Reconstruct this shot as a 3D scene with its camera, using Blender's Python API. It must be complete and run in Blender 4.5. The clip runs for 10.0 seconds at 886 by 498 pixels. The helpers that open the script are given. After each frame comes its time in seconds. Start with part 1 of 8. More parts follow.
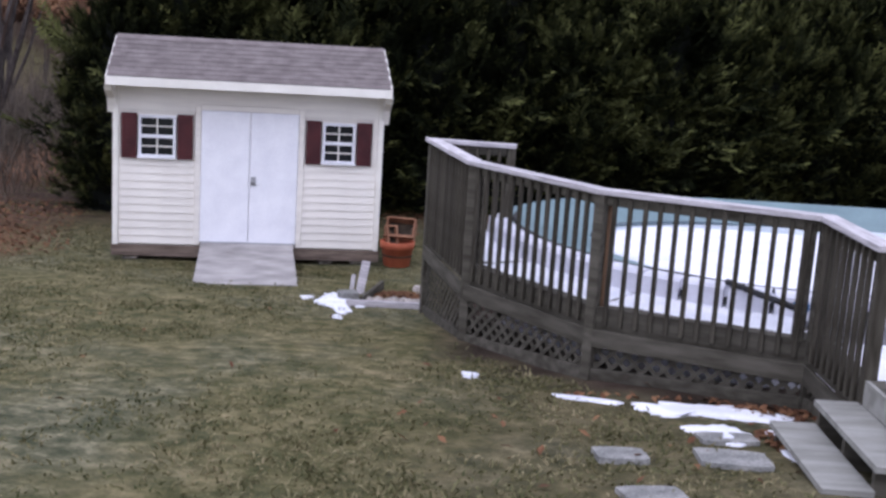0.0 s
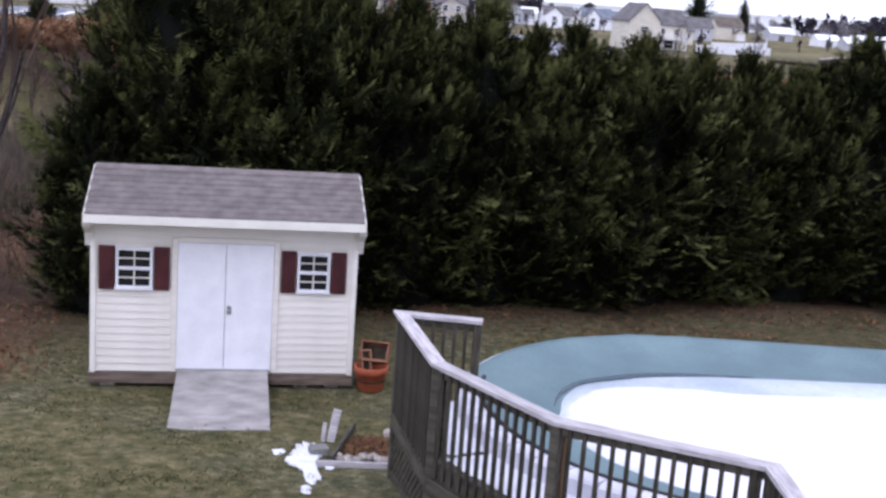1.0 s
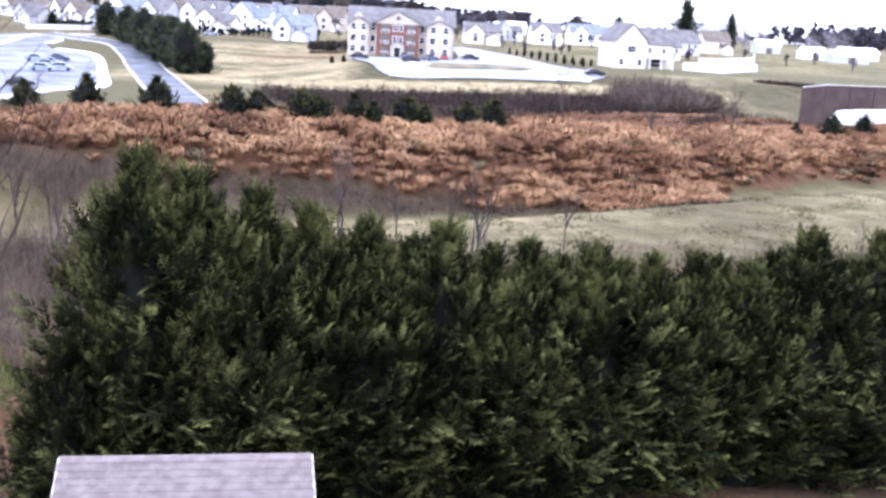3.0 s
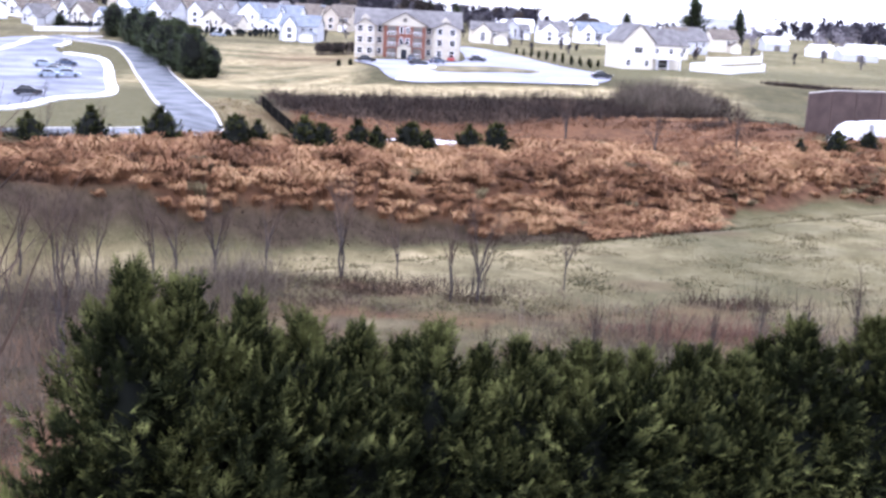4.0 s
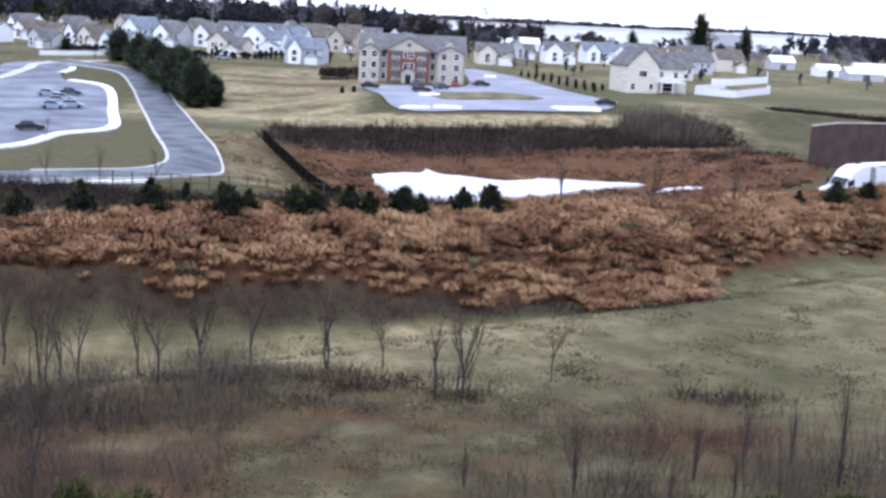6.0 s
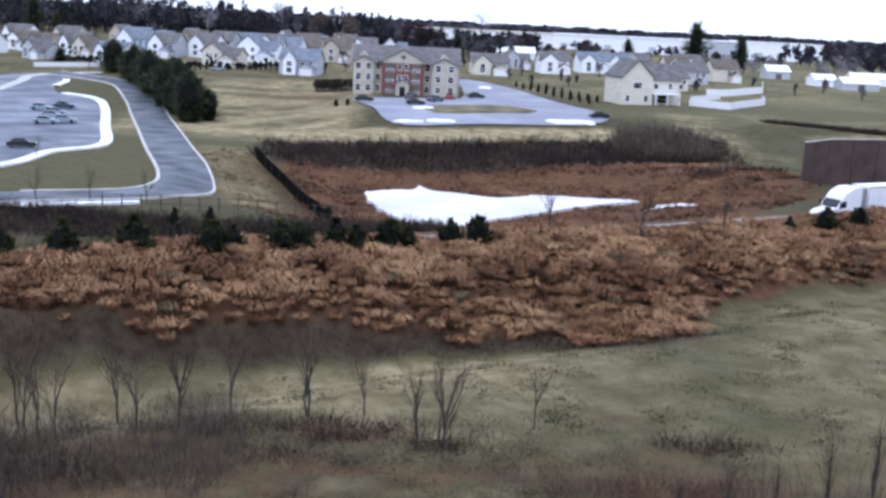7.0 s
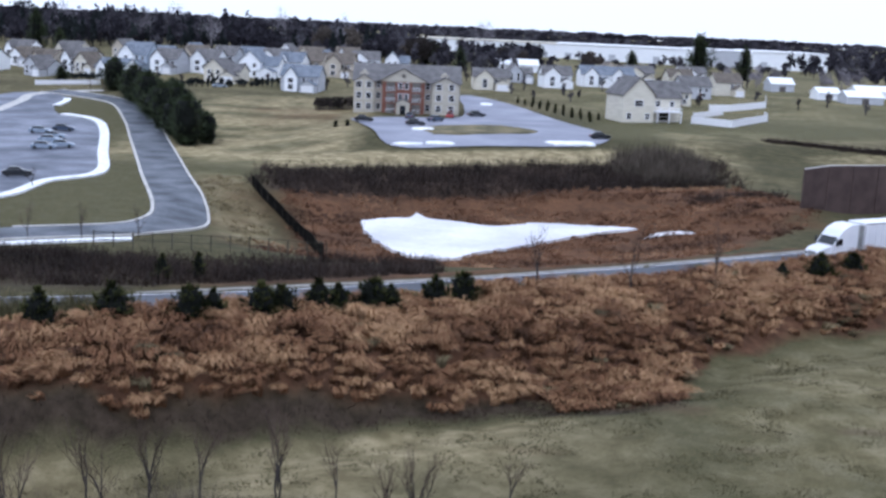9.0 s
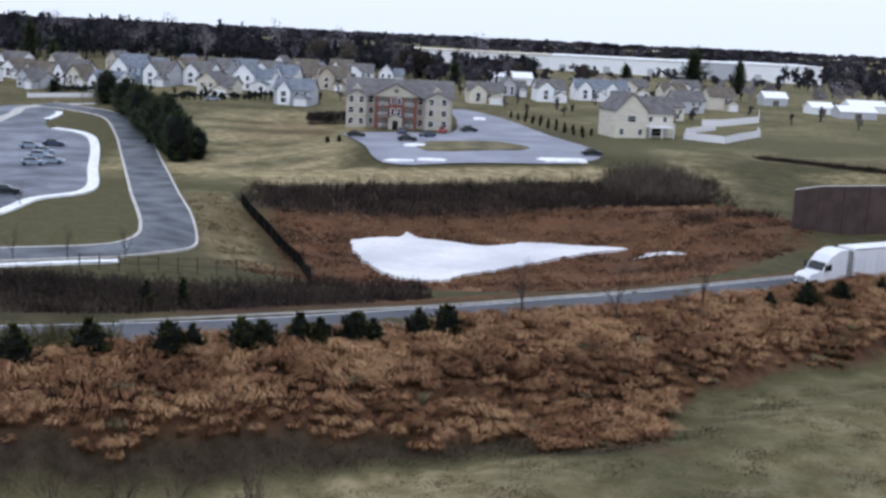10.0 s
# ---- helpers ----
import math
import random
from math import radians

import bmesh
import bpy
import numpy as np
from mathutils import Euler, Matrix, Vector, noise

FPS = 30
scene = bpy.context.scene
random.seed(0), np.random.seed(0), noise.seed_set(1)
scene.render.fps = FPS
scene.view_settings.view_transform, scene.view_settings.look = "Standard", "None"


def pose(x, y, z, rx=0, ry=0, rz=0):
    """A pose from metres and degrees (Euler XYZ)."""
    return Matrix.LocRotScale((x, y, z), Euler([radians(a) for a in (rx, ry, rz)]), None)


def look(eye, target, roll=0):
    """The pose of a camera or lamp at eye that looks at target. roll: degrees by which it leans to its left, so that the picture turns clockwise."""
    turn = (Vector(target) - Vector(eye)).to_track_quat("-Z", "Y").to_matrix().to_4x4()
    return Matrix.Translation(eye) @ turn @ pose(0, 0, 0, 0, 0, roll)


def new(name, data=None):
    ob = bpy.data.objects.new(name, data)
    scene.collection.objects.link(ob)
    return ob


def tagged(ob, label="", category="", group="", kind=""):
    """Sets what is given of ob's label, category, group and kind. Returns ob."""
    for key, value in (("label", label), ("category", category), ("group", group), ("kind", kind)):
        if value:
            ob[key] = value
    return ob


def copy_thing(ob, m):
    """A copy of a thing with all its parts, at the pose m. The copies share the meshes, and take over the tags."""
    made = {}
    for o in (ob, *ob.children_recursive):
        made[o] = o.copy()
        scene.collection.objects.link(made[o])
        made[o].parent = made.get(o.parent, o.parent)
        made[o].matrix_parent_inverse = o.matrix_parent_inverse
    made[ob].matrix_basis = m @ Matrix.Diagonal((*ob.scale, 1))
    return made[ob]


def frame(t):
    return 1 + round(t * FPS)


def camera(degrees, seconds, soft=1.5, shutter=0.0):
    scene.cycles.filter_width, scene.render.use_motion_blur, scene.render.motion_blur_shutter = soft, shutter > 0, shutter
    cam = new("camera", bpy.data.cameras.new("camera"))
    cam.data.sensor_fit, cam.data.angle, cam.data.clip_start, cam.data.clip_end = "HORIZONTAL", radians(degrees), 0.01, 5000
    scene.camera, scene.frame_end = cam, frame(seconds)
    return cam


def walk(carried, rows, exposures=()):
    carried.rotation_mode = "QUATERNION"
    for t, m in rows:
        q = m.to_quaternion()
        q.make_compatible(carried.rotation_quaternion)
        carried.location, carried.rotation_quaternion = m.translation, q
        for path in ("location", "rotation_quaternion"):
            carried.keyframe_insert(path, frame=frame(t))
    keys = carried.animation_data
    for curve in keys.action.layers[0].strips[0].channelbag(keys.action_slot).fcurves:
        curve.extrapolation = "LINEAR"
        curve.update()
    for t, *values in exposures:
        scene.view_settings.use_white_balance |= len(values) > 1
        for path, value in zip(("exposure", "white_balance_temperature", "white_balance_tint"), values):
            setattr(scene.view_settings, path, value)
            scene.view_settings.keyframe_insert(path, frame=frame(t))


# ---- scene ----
cam = camera(42.5, 10.0, soft=2.8)
PATH = [  # seconds, eye, target, roll
    (0, (0.21, -0.179, 3.496), (0.198, 1.781, 3.101), 3.6),
    (0.5, (0.261, -0.139, 4.452), (0.268, 1.822, 4.06), 3.4),
    (1, (0.319, -0.059, 5.459), (0.326, 1.899, 5.05), 4.1),
    (1.5, (0.512, -0.011, 6.49), (0.506, 1.949, 6.089), 4.2),
    (2, (0.62, -0.002, 7.517), (0.604, 1.96, 7.133), 3.6),
    (2.5, (0.728, -0.037, 8.603), (0.712, 1.924, 8.206), 2.9),
    (3, (0.772, -0.072, 9.734), (0.789, 1.887, 9.335), 3.3),
    (4.5, (1.223, 0.336, 13.018), (1.215, 2.291, 12.602), 3.0),
    (5, (1.431, 0.659, 13.975), (1.417, 2.616, 13.563), 3.0),
    (5.5, (1.663, 0.926, 14.831), (1.647, 2.885, 14.427), 2.9),
    (7, (2.536, 2.197, 17.496), (2.526, 4.158, 17.108), 2.8),
    (7.5, (2.956, 2.493, 18.48), (2.936, 4.456, 18.092), 2.8),
    (8, (3.258, 2.958, 19.289), (3.24, 4.92, 18.904), 2.8),
    (8.5, (3.597, 3.513, 20.215), (3.577, 5.475, 19.828), 2.8),
    (9, (3.928, 3.821, 21.073), (3.905, 5.785, 20.691), 2.6),
    (9.5, (4.367, 4.251, 21.922), (4.343, 6.216, 21.546), 2.5),
    (10, (4.703, 4.767, 22.692), (4.687, 6.733, 22.325), 2.8),
]
EXPOSURES = [(0, 0.3, 5600, 22), (1, 0.34, 5600, 22), (1.5, 0.9, 5550, 25), (2, 1.28, 5450, 25), (2.5, 1.47, 5450, 23), (3, 1.6, 5400, 23), (4.5, 1.28, 5500, 22), (5.5, 0.82, 5400, 17), (7, 0.32, 5250, 14), (8.5, 0.12, 5250, 13), (9.5, 0.04, 5350, 11), (10, -0.16, 5600, 10)]
walk(cam, [(t, look(eye, target, roll)) for t, eye, target, roll in PATH], EXPOSURES)

# ---- sky and light: a bright overcast winter day ----
world = bpy.data.worlds.new("overcast_sky")
scene.world = world
world.use_nodes = True
wn, wl = world.node_tree.nodes, world.node_tree.links
sky = wn.new("ShaderNodeTexSky")
sky.sky_type, sky.sun_disc = "NISHITA", False
sky.sun_elevation, sky.sun_rotation = radians(55), radians(202)
sky.air_density, sky.dust_density, sky.ozone_density = 1.0, 4.0, 1.0
pale = wn.new("ShaderNodeHueSaturation")
pale.inputs["Saturation"].default_value = 0.3
wl.new(sky.outputs[0], pale.inputs["Color"])
# a closed, even cloud deck over the clear sky
cloud = wn.new("ShaderNodeMix")
cloud.data_type = "RGBA"
cloud.inputs[0].default_value = 0.85
cloud.inputs[7].default_value = (10.0, 10.0, 10.35, 1)
wl.new(pale.outputs[0], cloud.inputs[6])
wl.new(cloud.outputs[2], wn["Background"].inputs["Color"])
wn["Background"].inputs["Strength"].default_value = 0.12
sun_data = bpy.data.lights.new("sun", "SUN")
sun_data.energy, sun_data.angle, sun_data.color = 0.8, radians(50), (1.0, 0.97, 0.93)
sun = new("sun", sun_data)
# sun high behind the camera, to its left
sun.matrix_world = look((-9, -22, 34), (0, 0, 0))

# ---- building tools ----
class Geo:
    """Vertices and faces of one mesh."""

    def __init__(self):
        self.v, self.f = [], []

    def add(self, verts, faces):
        n = len(self.v)
        self.v += [tuple(p) for p in verts]
        self.f += [tuple(i + n for i in f) for f in faces]
        return self

    def box(self, x0, x1, y0, y1, z0, z1, m=None, c=0.0):
        """A board or block; c: width of its worn, bevelled edges along z."""
        if c:
            ring = [(x0 + c, y0), (x1 - c, y0), (x1, y0 + c), (x1, y1 - c), (x1 - c, y1), (x0 + c, y1), (x0, y1 - c), (x0, y0 + c)]
        else:
            ring = [(x0, y0), (x1, y0), (x1, y1), (x0, y1)]
        n = len(ring)
        vs = [Vector((*p, z0)) for p in ring] + [Vector((*p, z1)) for p in ring]
        if m is not None:
            vs = [m @ p for p in vs]
        return self.add(vs, [tuple(range(n - 1, -1, -1)), tuple(range(n, 2 * n))] + [(i, (i + 1) % n, n + (i + 1) % n, n + i) for i in range(n)])

    def plank(self, length, width, thick, m=None, c=0.006):
        """A plank along x with bevelled long edges, from 0 to length; its middle line is at y = 0, z = 0."""
        w, h = width / 2, thick / 2
        ring = [(-w + c, -h), (w - c, -h), (w, -h + c), (w, h - c), (w - c, h), (-w + c, h), (-w, h - c), (-w, -h + c)]
        vs = [Vector((x, *p)) for x in (0, length) for p in ring]
        if m is not None:
            vs = [m @ p for p in vs]
        return self.add(vs, [tuple(range(7, -1, -1)), tuple(range(8, 16))] + [(i, (i + 1) % 8, 8 + (i + 1) % 8, 8 + i) for i in range(8)])

    def tube(self, points, radii, sides=8, closed=False):
        """A round bar through points."""
        rings, n = [], len(points)
        pts = [Vector(p) for p in points]
        for k, p in enumerate(pts):
            a, b = pts[(k - 1) % n if closed else max(0, k - 1)], pts[(k + 1) % n if closed else min(n - 1, k + 1)]
            d = (b - a).normalized()
            side = d.cross(Vector((0, 0, 1)) if abs(d.z) < 0.95 else Vector((1, 0, 0))).normalized()
            up = side.cross(d)
            r = radii[k] if isinstance(radii, (list, tuple)) else radii
            rings.append([p + r * (math.cos(2 * math.pi * i / sides) * side + math.sin(2 * math.pi * i / sides) * up) for i in range(sides)])
        faces = []
        for k in range(n if closed else n - 1):
            q = (k + 1) % n
            faces += [(k * sides + i, k * sides + (i + 1) % sides, q * sides + (i + 1) % sides, q * sides + i) for i in range(sides)]
        if not closed:
            faces += [tuple(range(sides - 1, -1, -1)), tuple(range((n - 1) * sides, n * sides))]
        return self.add([v for r in rings for v in r], faces)

    def lathe(self, profile, sides=20, m=None):
        """Profile of (radius, z) turned round the z axis."""
        vs = [Vector((r * math.cos(2 * math.pi * i / sides), r * math.sin(2 * math.pi * i / sides), z)) for r, z in profile for i in range(sides)]
        if m is not None:
            vs = [m @ p for p in vs]
        n = len(profile)
        faces = [(k * sides + i, k * sides + (i + 1) % sides, (k + 1) * sides + (i + 1) % sides, (k + 1) * sides + i) for k in range(n - 1) for i in range(sides)]
        faces += [tuple(range(sides - 1, -1, -1)), tuple(range((n - 1) * sides, n * sides))]
        return self.add(vs, faces)

    def slab(self, outline, z0, z1, m=None):
        """A flat outline (x, y) drawn out from z0 to z1."""
        n = len(outline)
        vs = [Vector((*p, z0)) for p in outline] + [Vector((*p, z1)) for p in outline]
        if m is not None:
            vs = [m @ p for p in vs]
        return self.add(vs, [tuple(range(n - 1, -1, -1)), tuple(range(n, 2 * n))] + [(i, (i + 1) % n, n + (i + 1) % n, n + i) for i in range(n)])

    def data(self, name):
        me = bpy.data.meshes.new(name)
        me.from_pydata(self.v, [], self.f)
        me.update()
        return me


def chain(ob):
    m = ob.matrix_basis.copy()
    while ob.parent:
        ob = ob.parent
        m = ob.matrix_basis @ m
    return m


def thing(name, m, label, category, group="", kind=""):
    ob = new(name)
    ob.empty_display_size = 0.2
    ob.matrix_basis = m
    return tagged(ob, label, category, group, kind)


def solid(name, geo, material, m=None, smooth_shade=False):
    me = geo.data(name) if isinstance(geo, Geo) else geo
    if not me.materials:
        me.materials.append(material)
    if smooth_shade:
        me.polygons.foreach_set("use_smooth", [True] * len(me.polygons))
    ob = new(name, me)
    if m is not None:
        ob.matrix_basis = m
    return ob


def part(name, geo, material, parent, label="", at=None, smooth_shade=False, in_world=False):
    """One mesh under a thing or under a part. at: its pose in the parent, or in the world."""
    ob = solid(name, geo, material, None, smooth_shade)
    ob.parent = parent
    if in_world:
        ob.matrix_basis = chain(parent).inverted() @ (at if at is not None else Matrix())
    elif at is not None:
        ob.matrix_basis = at
    return tagged(ob, label)


def along(a, b):
    """A pose at a with x pointing to b."""
    a, b = Vector(a), Vector(b)
    d = (b - a).normalized()
    up = Vector((0, 0, 1))
    y = up.cross(d).normalized()
    return Matrix.Translation(a) @ Matrix((d, y, d.cross(y))).transposed().to_4x4()


# ---- materials ----
def surface(name, dark, light, scale=6.0, rough=0.8, grain=60.0, bump=0.25, stretch=(1, 1, 1), vary=0.0, metal=0.0, fine=0.35, where="Object", gloss=0.3, stain=None):
    """A material of two colours that mix in large patches, with a fine grain, relief, and a shift from piece to piece."""
    mt = bpy.data.materials.new(name)
    mt.use_nodes = True
    n, l = mt.node_tree.nodes, mt.node_tree.links
    b = n["Principled BSDF"]
    tc = n.new("ShaderNodeTexCoord") if where == "Object" else n.new("ShaderNodeNewGeometry")
    mp = n.new("ShaderNodeMapping")
    mp.inputs["Scale"].default_value = stretch
    l.new(tc.outputs["Object" if where == "Object" else "Position"], mp.inputs["Vector"])
    big, small = n.new("ShaderNodeTexNoise"), n.new("ShaderNodeTexNoise")
    big.inputs["Scale"].default_value, big.inputs["Detail"].default_value = scale, 4
    small.inputs["Scale"].default_value, small.inputs["Detail"].default_value = grain, 3
    l.new(mp.outputs[0], big.inputs["Vector"])
    l.new(mp.outputs[0], small.inputs["Vector"])
    ramp = n.new("ShaderNodeValToRGB")
    ramp.color_ramp.elements[0].position, ramp.color_ramp.elements[1].position = 0.35, 0.65
    ramp.color_ramp.elements[0].color, ramp.color_ramp.elements[1].color = (*dark, 1), (*light, 1)
    if stain:
        e = ramp.color_ramp.elements.new(0.22)
        e.color = (*stain, 1)
    l.new(big.outputs[0], ramp.inputs[0])
    tone = n.new("ShaderNodeMapRange")
    tone.inputs["From Min"].default_value, tone.inputs["From Max"].default_value = 0.3, 0.7
    tone.inputs["To Min"].default_value, tone.inputs["To Max"].default_value = 1 - fine, 1 + fine
    l.new(small.outputs[0], tone.inputs["Value"])
    hs = n.new("ShaderNodeHueSaturation")
    l.new(ramp.outputs[0], hs.inputs["Color"])
    if vary:
        info = n.new("ShaderNodeObjectInfo")
        rr = n.new("ShaderNodeMapRange")
        rr.inputs["To Min"].default_value, rr.inputs["To Max"].default_value = 1 - vary, 1 + vary
        l.new(info.outputs["Random"], rr.inputs["Value"])
        mul = n.new("ShaderNodeMath")
        mul.operation = "MULTIPLY"
        l.new(rr.outputs[0], mul.inputs[0])
        l.new(tone.outputs[0], mul.inputs[1])
        l.new(mul.outputs[0], hs.inputs["Value"])
    else:
        l.new(tone.outputs[0], hs.inputs["Value"])
    l.new(hs.outputs[0], b.inputs["Base Color"])
    b.inputs["Roughness"].default_value, b.inputs["Metallic"].default_value = rough, metal
    b.inputs["Specular IOR Level"].default_value = gloss
    if bump:
        bp = n.new("ShaderNodeBump")
        bp.inputs["Strength"].default_value, bp.inputs["Distance"].default_value = bump, 0.01
        l.new(small.outputs[0], bp.inputs["Height"])
        l.new(bp.outputs[0], b.inputs["Normal"])
    return mt


def leafy(name, dark, mid, light, rough=0.75, patch=0.6, toned=False, gloss=0.15):
    """Leaves, needles or stalks: each one its own tone, with slow drifts over the plant."""
    mt = bpy.data.materials.new(name)
    mt.use_nodes = True
    n, l = mt.node_tree.nodes, mt.node_tree.links
    b = n["Principled BSDF"]
    g = n.new("ShaderNodeNewGeometry")
    noise_n = n.new("ShaderNodeTexNoise")
    noise_n.inputs["Scale"].default_value, noise_n.inputs["Detail"].default_value = patch, 3
    l.new(g.outputs["Position"], noise_n.inputs["Vector"])
    mix = n.new("ShaderNodeMath")
    mix.operation = "MULTIPLY_ADD"
    mix.inputs[1].default_value = 0.55
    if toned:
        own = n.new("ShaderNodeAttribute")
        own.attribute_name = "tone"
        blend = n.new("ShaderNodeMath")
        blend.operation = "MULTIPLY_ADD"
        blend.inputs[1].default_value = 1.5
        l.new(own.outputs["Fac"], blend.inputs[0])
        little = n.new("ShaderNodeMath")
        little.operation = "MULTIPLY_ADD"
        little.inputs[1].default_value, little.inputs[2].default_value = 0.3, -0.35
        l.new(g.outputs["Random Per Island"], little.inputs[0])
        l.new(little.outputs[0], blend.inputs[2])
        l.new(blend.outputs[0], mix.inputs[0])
    else:
        l.new(g.outputs["Random Per Island"], mix.inputs[0])
    sub = n.new("ShaderNodeMath")
    sub.operation = "MULTIPLY_ADD"
    sub.inputs[1].default_value, sub.inputs[2].default_value = 1.3, -0.42
    l.new(noise_n.outputs[0], sub.inputs[0])
    l.new(sub.outputs[0], mix.inputs[2])
    ramp = n.new("ShaderNodeValToRGB")
    e = ramp.color_ramp.elements
    e[0].position, e[0].color, e[1].position, e[1].color = 0.1, (*dark, 1), 0.9, (*light, 1)
    k = e.new(0.5)
    k.color = (*mid, 1)
    l.new(mix.outputs[0], ramp.inputs[0])
    l.new(ramp.outputs[0], b.inputs["Base Color"])
    b.inputs["Roughness"].default_value = rough
    b.inputs["Specular IOR Level"].default_value = gloss
    return mt


def ground_surface():
    """Lawn, dry field and bare rusty soil, mixed by the land's own weights."""
    mt = bpy.data.materials.new("winter_ground")
    mt.use_nodes = True
    n, l = mt.node_tree.nodes, mt.node_tree.links
    b = n["Principled BSDF"]
    g = n.new("ShaderNodeNewGeometry")
    at = n.new("ShaderNodeAttribute")
    at.attribute_name = "cover"
    split = n.new("ShaderNodeSeparateColor")
    l.new(at.outputs["Color"], split.inputs[0])

    def clouds(scale, detail=5):
        t = n.new("ShaderNodeTexNoise")
        t.inputs["Scale"].default_value, t.inputs["Detail"].default_value, t.inputs["Roughness"].default_value = scale, detail, 0.65
        l.new(g.outputs["Position"], t.inputs["Vector"])
        return t

    def pair(fac, stops):
        r = n.new("ShaderNodeValToRGB")
        e = r.color_ramp.elements
        e[0].position, e[0].color = stops[0][0], (*stops[0][1], 1)
        e[1].position, e[1].color = stops[-1][0], (*stops[-1][1], 1)
        for p, c in stops[1:-1]:
            e.new(p).color = (*c, 1)
        l.new(fac.outputs[0], r.inputs[0])
        return r

    def mix(fac, a, c):
        m = n.new("ShaderNodeMix")
        m.data_type = "RGBA"
        l.new(fac, m.inputs[0])
        l.new(a.outputs[0] if a.bl_idname != "ShaderNodeMix" else a.outputs[2], m.inputs[6])
        l.new(c.outputs[0] if c.bl_idname != "ShaderNodeMix" else c.outputs[2], m.inputs[7])
        return m

    patches, spots, grit, wide, turf, mottle = clouds(1.1), clouds(9.0), clouds(42.0), clouds(0.16), clouds(2.4, 7), clouds(0.42, 7)
    tufts = clouds(6.0, 4)
    lawn_a = pair(turf, [(0.34, (0.043, 0.045, 0.017)), (0.46, (0.086, 0.082, 0.034)), (0.55, (0.133, 0.116, 0.057)), (0.67, (0.249, 0.205, 0.115))])
    lawn_b = pair(tufts, [(0.34, (0.031, 0.037, 0.012)), (0.48, (0.090, 0.085, 0.035)), (0.66, (0.258, 0.213, 0.111))])
    lawn_c = pair(tufts, [(0.34, (0.047, 0.053, 0.027)), (0.5, (0.107, 0.105, 0.061)), (0.66, (0.224, 0.203, 0.126))])
    # long streaks of flattened growth
    lay = n.new("ShaderNodeMapping")
    lay.inputs["Rotation"].default_value, lay.inputs["Scale"].default_value = (0, 0, radians(-24)), (0.4, 0.9, 0.5)
    l.new(g.outputs["Position"], lay.inputs["Vector"])
    turn_noise = clouds(1.0, 7)
    l.new(lay.outputs[0], turn_noise.inputs["Vector"])
    half = n.new("ShaderNodeValue")
    half.outputs[0].default_value = 0.5
    third = n.new("ShaderNodeMapRange")
    third.inputs["From Min"].default_value, third.inputs["From Max"].default_value = 0.47, 0.64
    l.new(mottle.outputs[0], third.inputs["Value"])
    lawn = mix(third.outputs[0], mix(half.outputs[0], lawn_a, lawn_b), lawn_c)
    field_a = pair(mottle, [(0.36, (0.028, 0.027, 0.013)), (0.5, (0.068, 0.062, 0.029)), (0.62, (0.15, 0.126, 0.066))])
    field_b = pair(turn_noise, [(0.34, (0.034, 0.033, 0.016)), (0.48, (0.062, 0.056, 0.027)), (0.66, (0.12, 0.104, 0.055))])
    field_c = pair(spots, [(0.36, (0.03, 0.03, 0.014)), (0.5, (0.075, 0.069, 0.034)), (0.64, (0.17, 0.145, 0.08))])
    few = n.new("ShaderNodeValue")
    few.outputs[0].default_value = 0.4
    field = mix(few.outputs[0], mix(half.outputs[0], field_a, field_b), field_c)
    rust_a = pair(wide, [(0.36, (0.072, 0.034, 0.02)), (0.64, (0.18, 0.084, 0.042))])
    rust_b = pair(patches, [(0.35, (0.052, 0.028, 0.019)), (0.65, (0.18, 0.092, 0.048))])
    rust = mix(half.outputs[0], rust_a, rust_b)
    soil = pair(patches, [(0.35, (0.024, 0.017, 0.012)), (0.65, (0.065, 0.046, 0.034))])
    out = mix(split.outputs[0], field, lawn)
    out = mix(split.outputs[1], out, rust)
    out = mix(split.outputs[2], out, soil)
    straw = pair(mottle, [(0.36, (0.21, 0.168, 0.088)), (0.5, (0.36, 0.295, 0.165)), (0.64, (0.52, 0.43, 0.26))])
    out = mix(at.outputs["Alpha"], out, straw)
    hs = n.new("ShaderNodeHueSaturation")
    tone = n.new("ShaderNodeMapRange")
    tone.inputs["From Min"].default_value, tone.inputs["From Max"].default_value = 0.3, 0.7
    tone.inputs["To Min"].default_value, tone.inputs["To Max"].default_value = 0.64, 1.14
    l.new(grit.outputs[0], tone.inputs["Value"])
    l.new(tone.outputs[0], hs.inputs["Value"])
    l.new(out.outputs[2], hs.inputs["Color"])
    l.new(hs.outputs[0], b.inputs["Base Color"])
    b.inputs["Roughness"].default_value = 0.95
    b.inputs["Specular IOR Level"].default_value = 0.1
    bp = n.new("ShaderNodeBump")
    bp.inputs["Strength"].default_value, bp.inputs["Distance"].default_value = 0.7, 0.05
    l.new(spots.outputs[0], bp.inputs["Height"])
    l.new(bp.outputs[0], b.inputs["Normal"])
    return mt


def clear_pane(name, tint, rough=0.08):
    mt = bpy.data.materials.new(name)
    mt.use_nodes = True
    b = mt.node_tree.nodes["Principled BSDF"]
    b.inputs["Base Color"].default_value = (*tint, 1)
    b.inputs["Roughness"].default_value = rough
    b.inputs["Specular IOR Level"].default_value = 0.6
    return mt


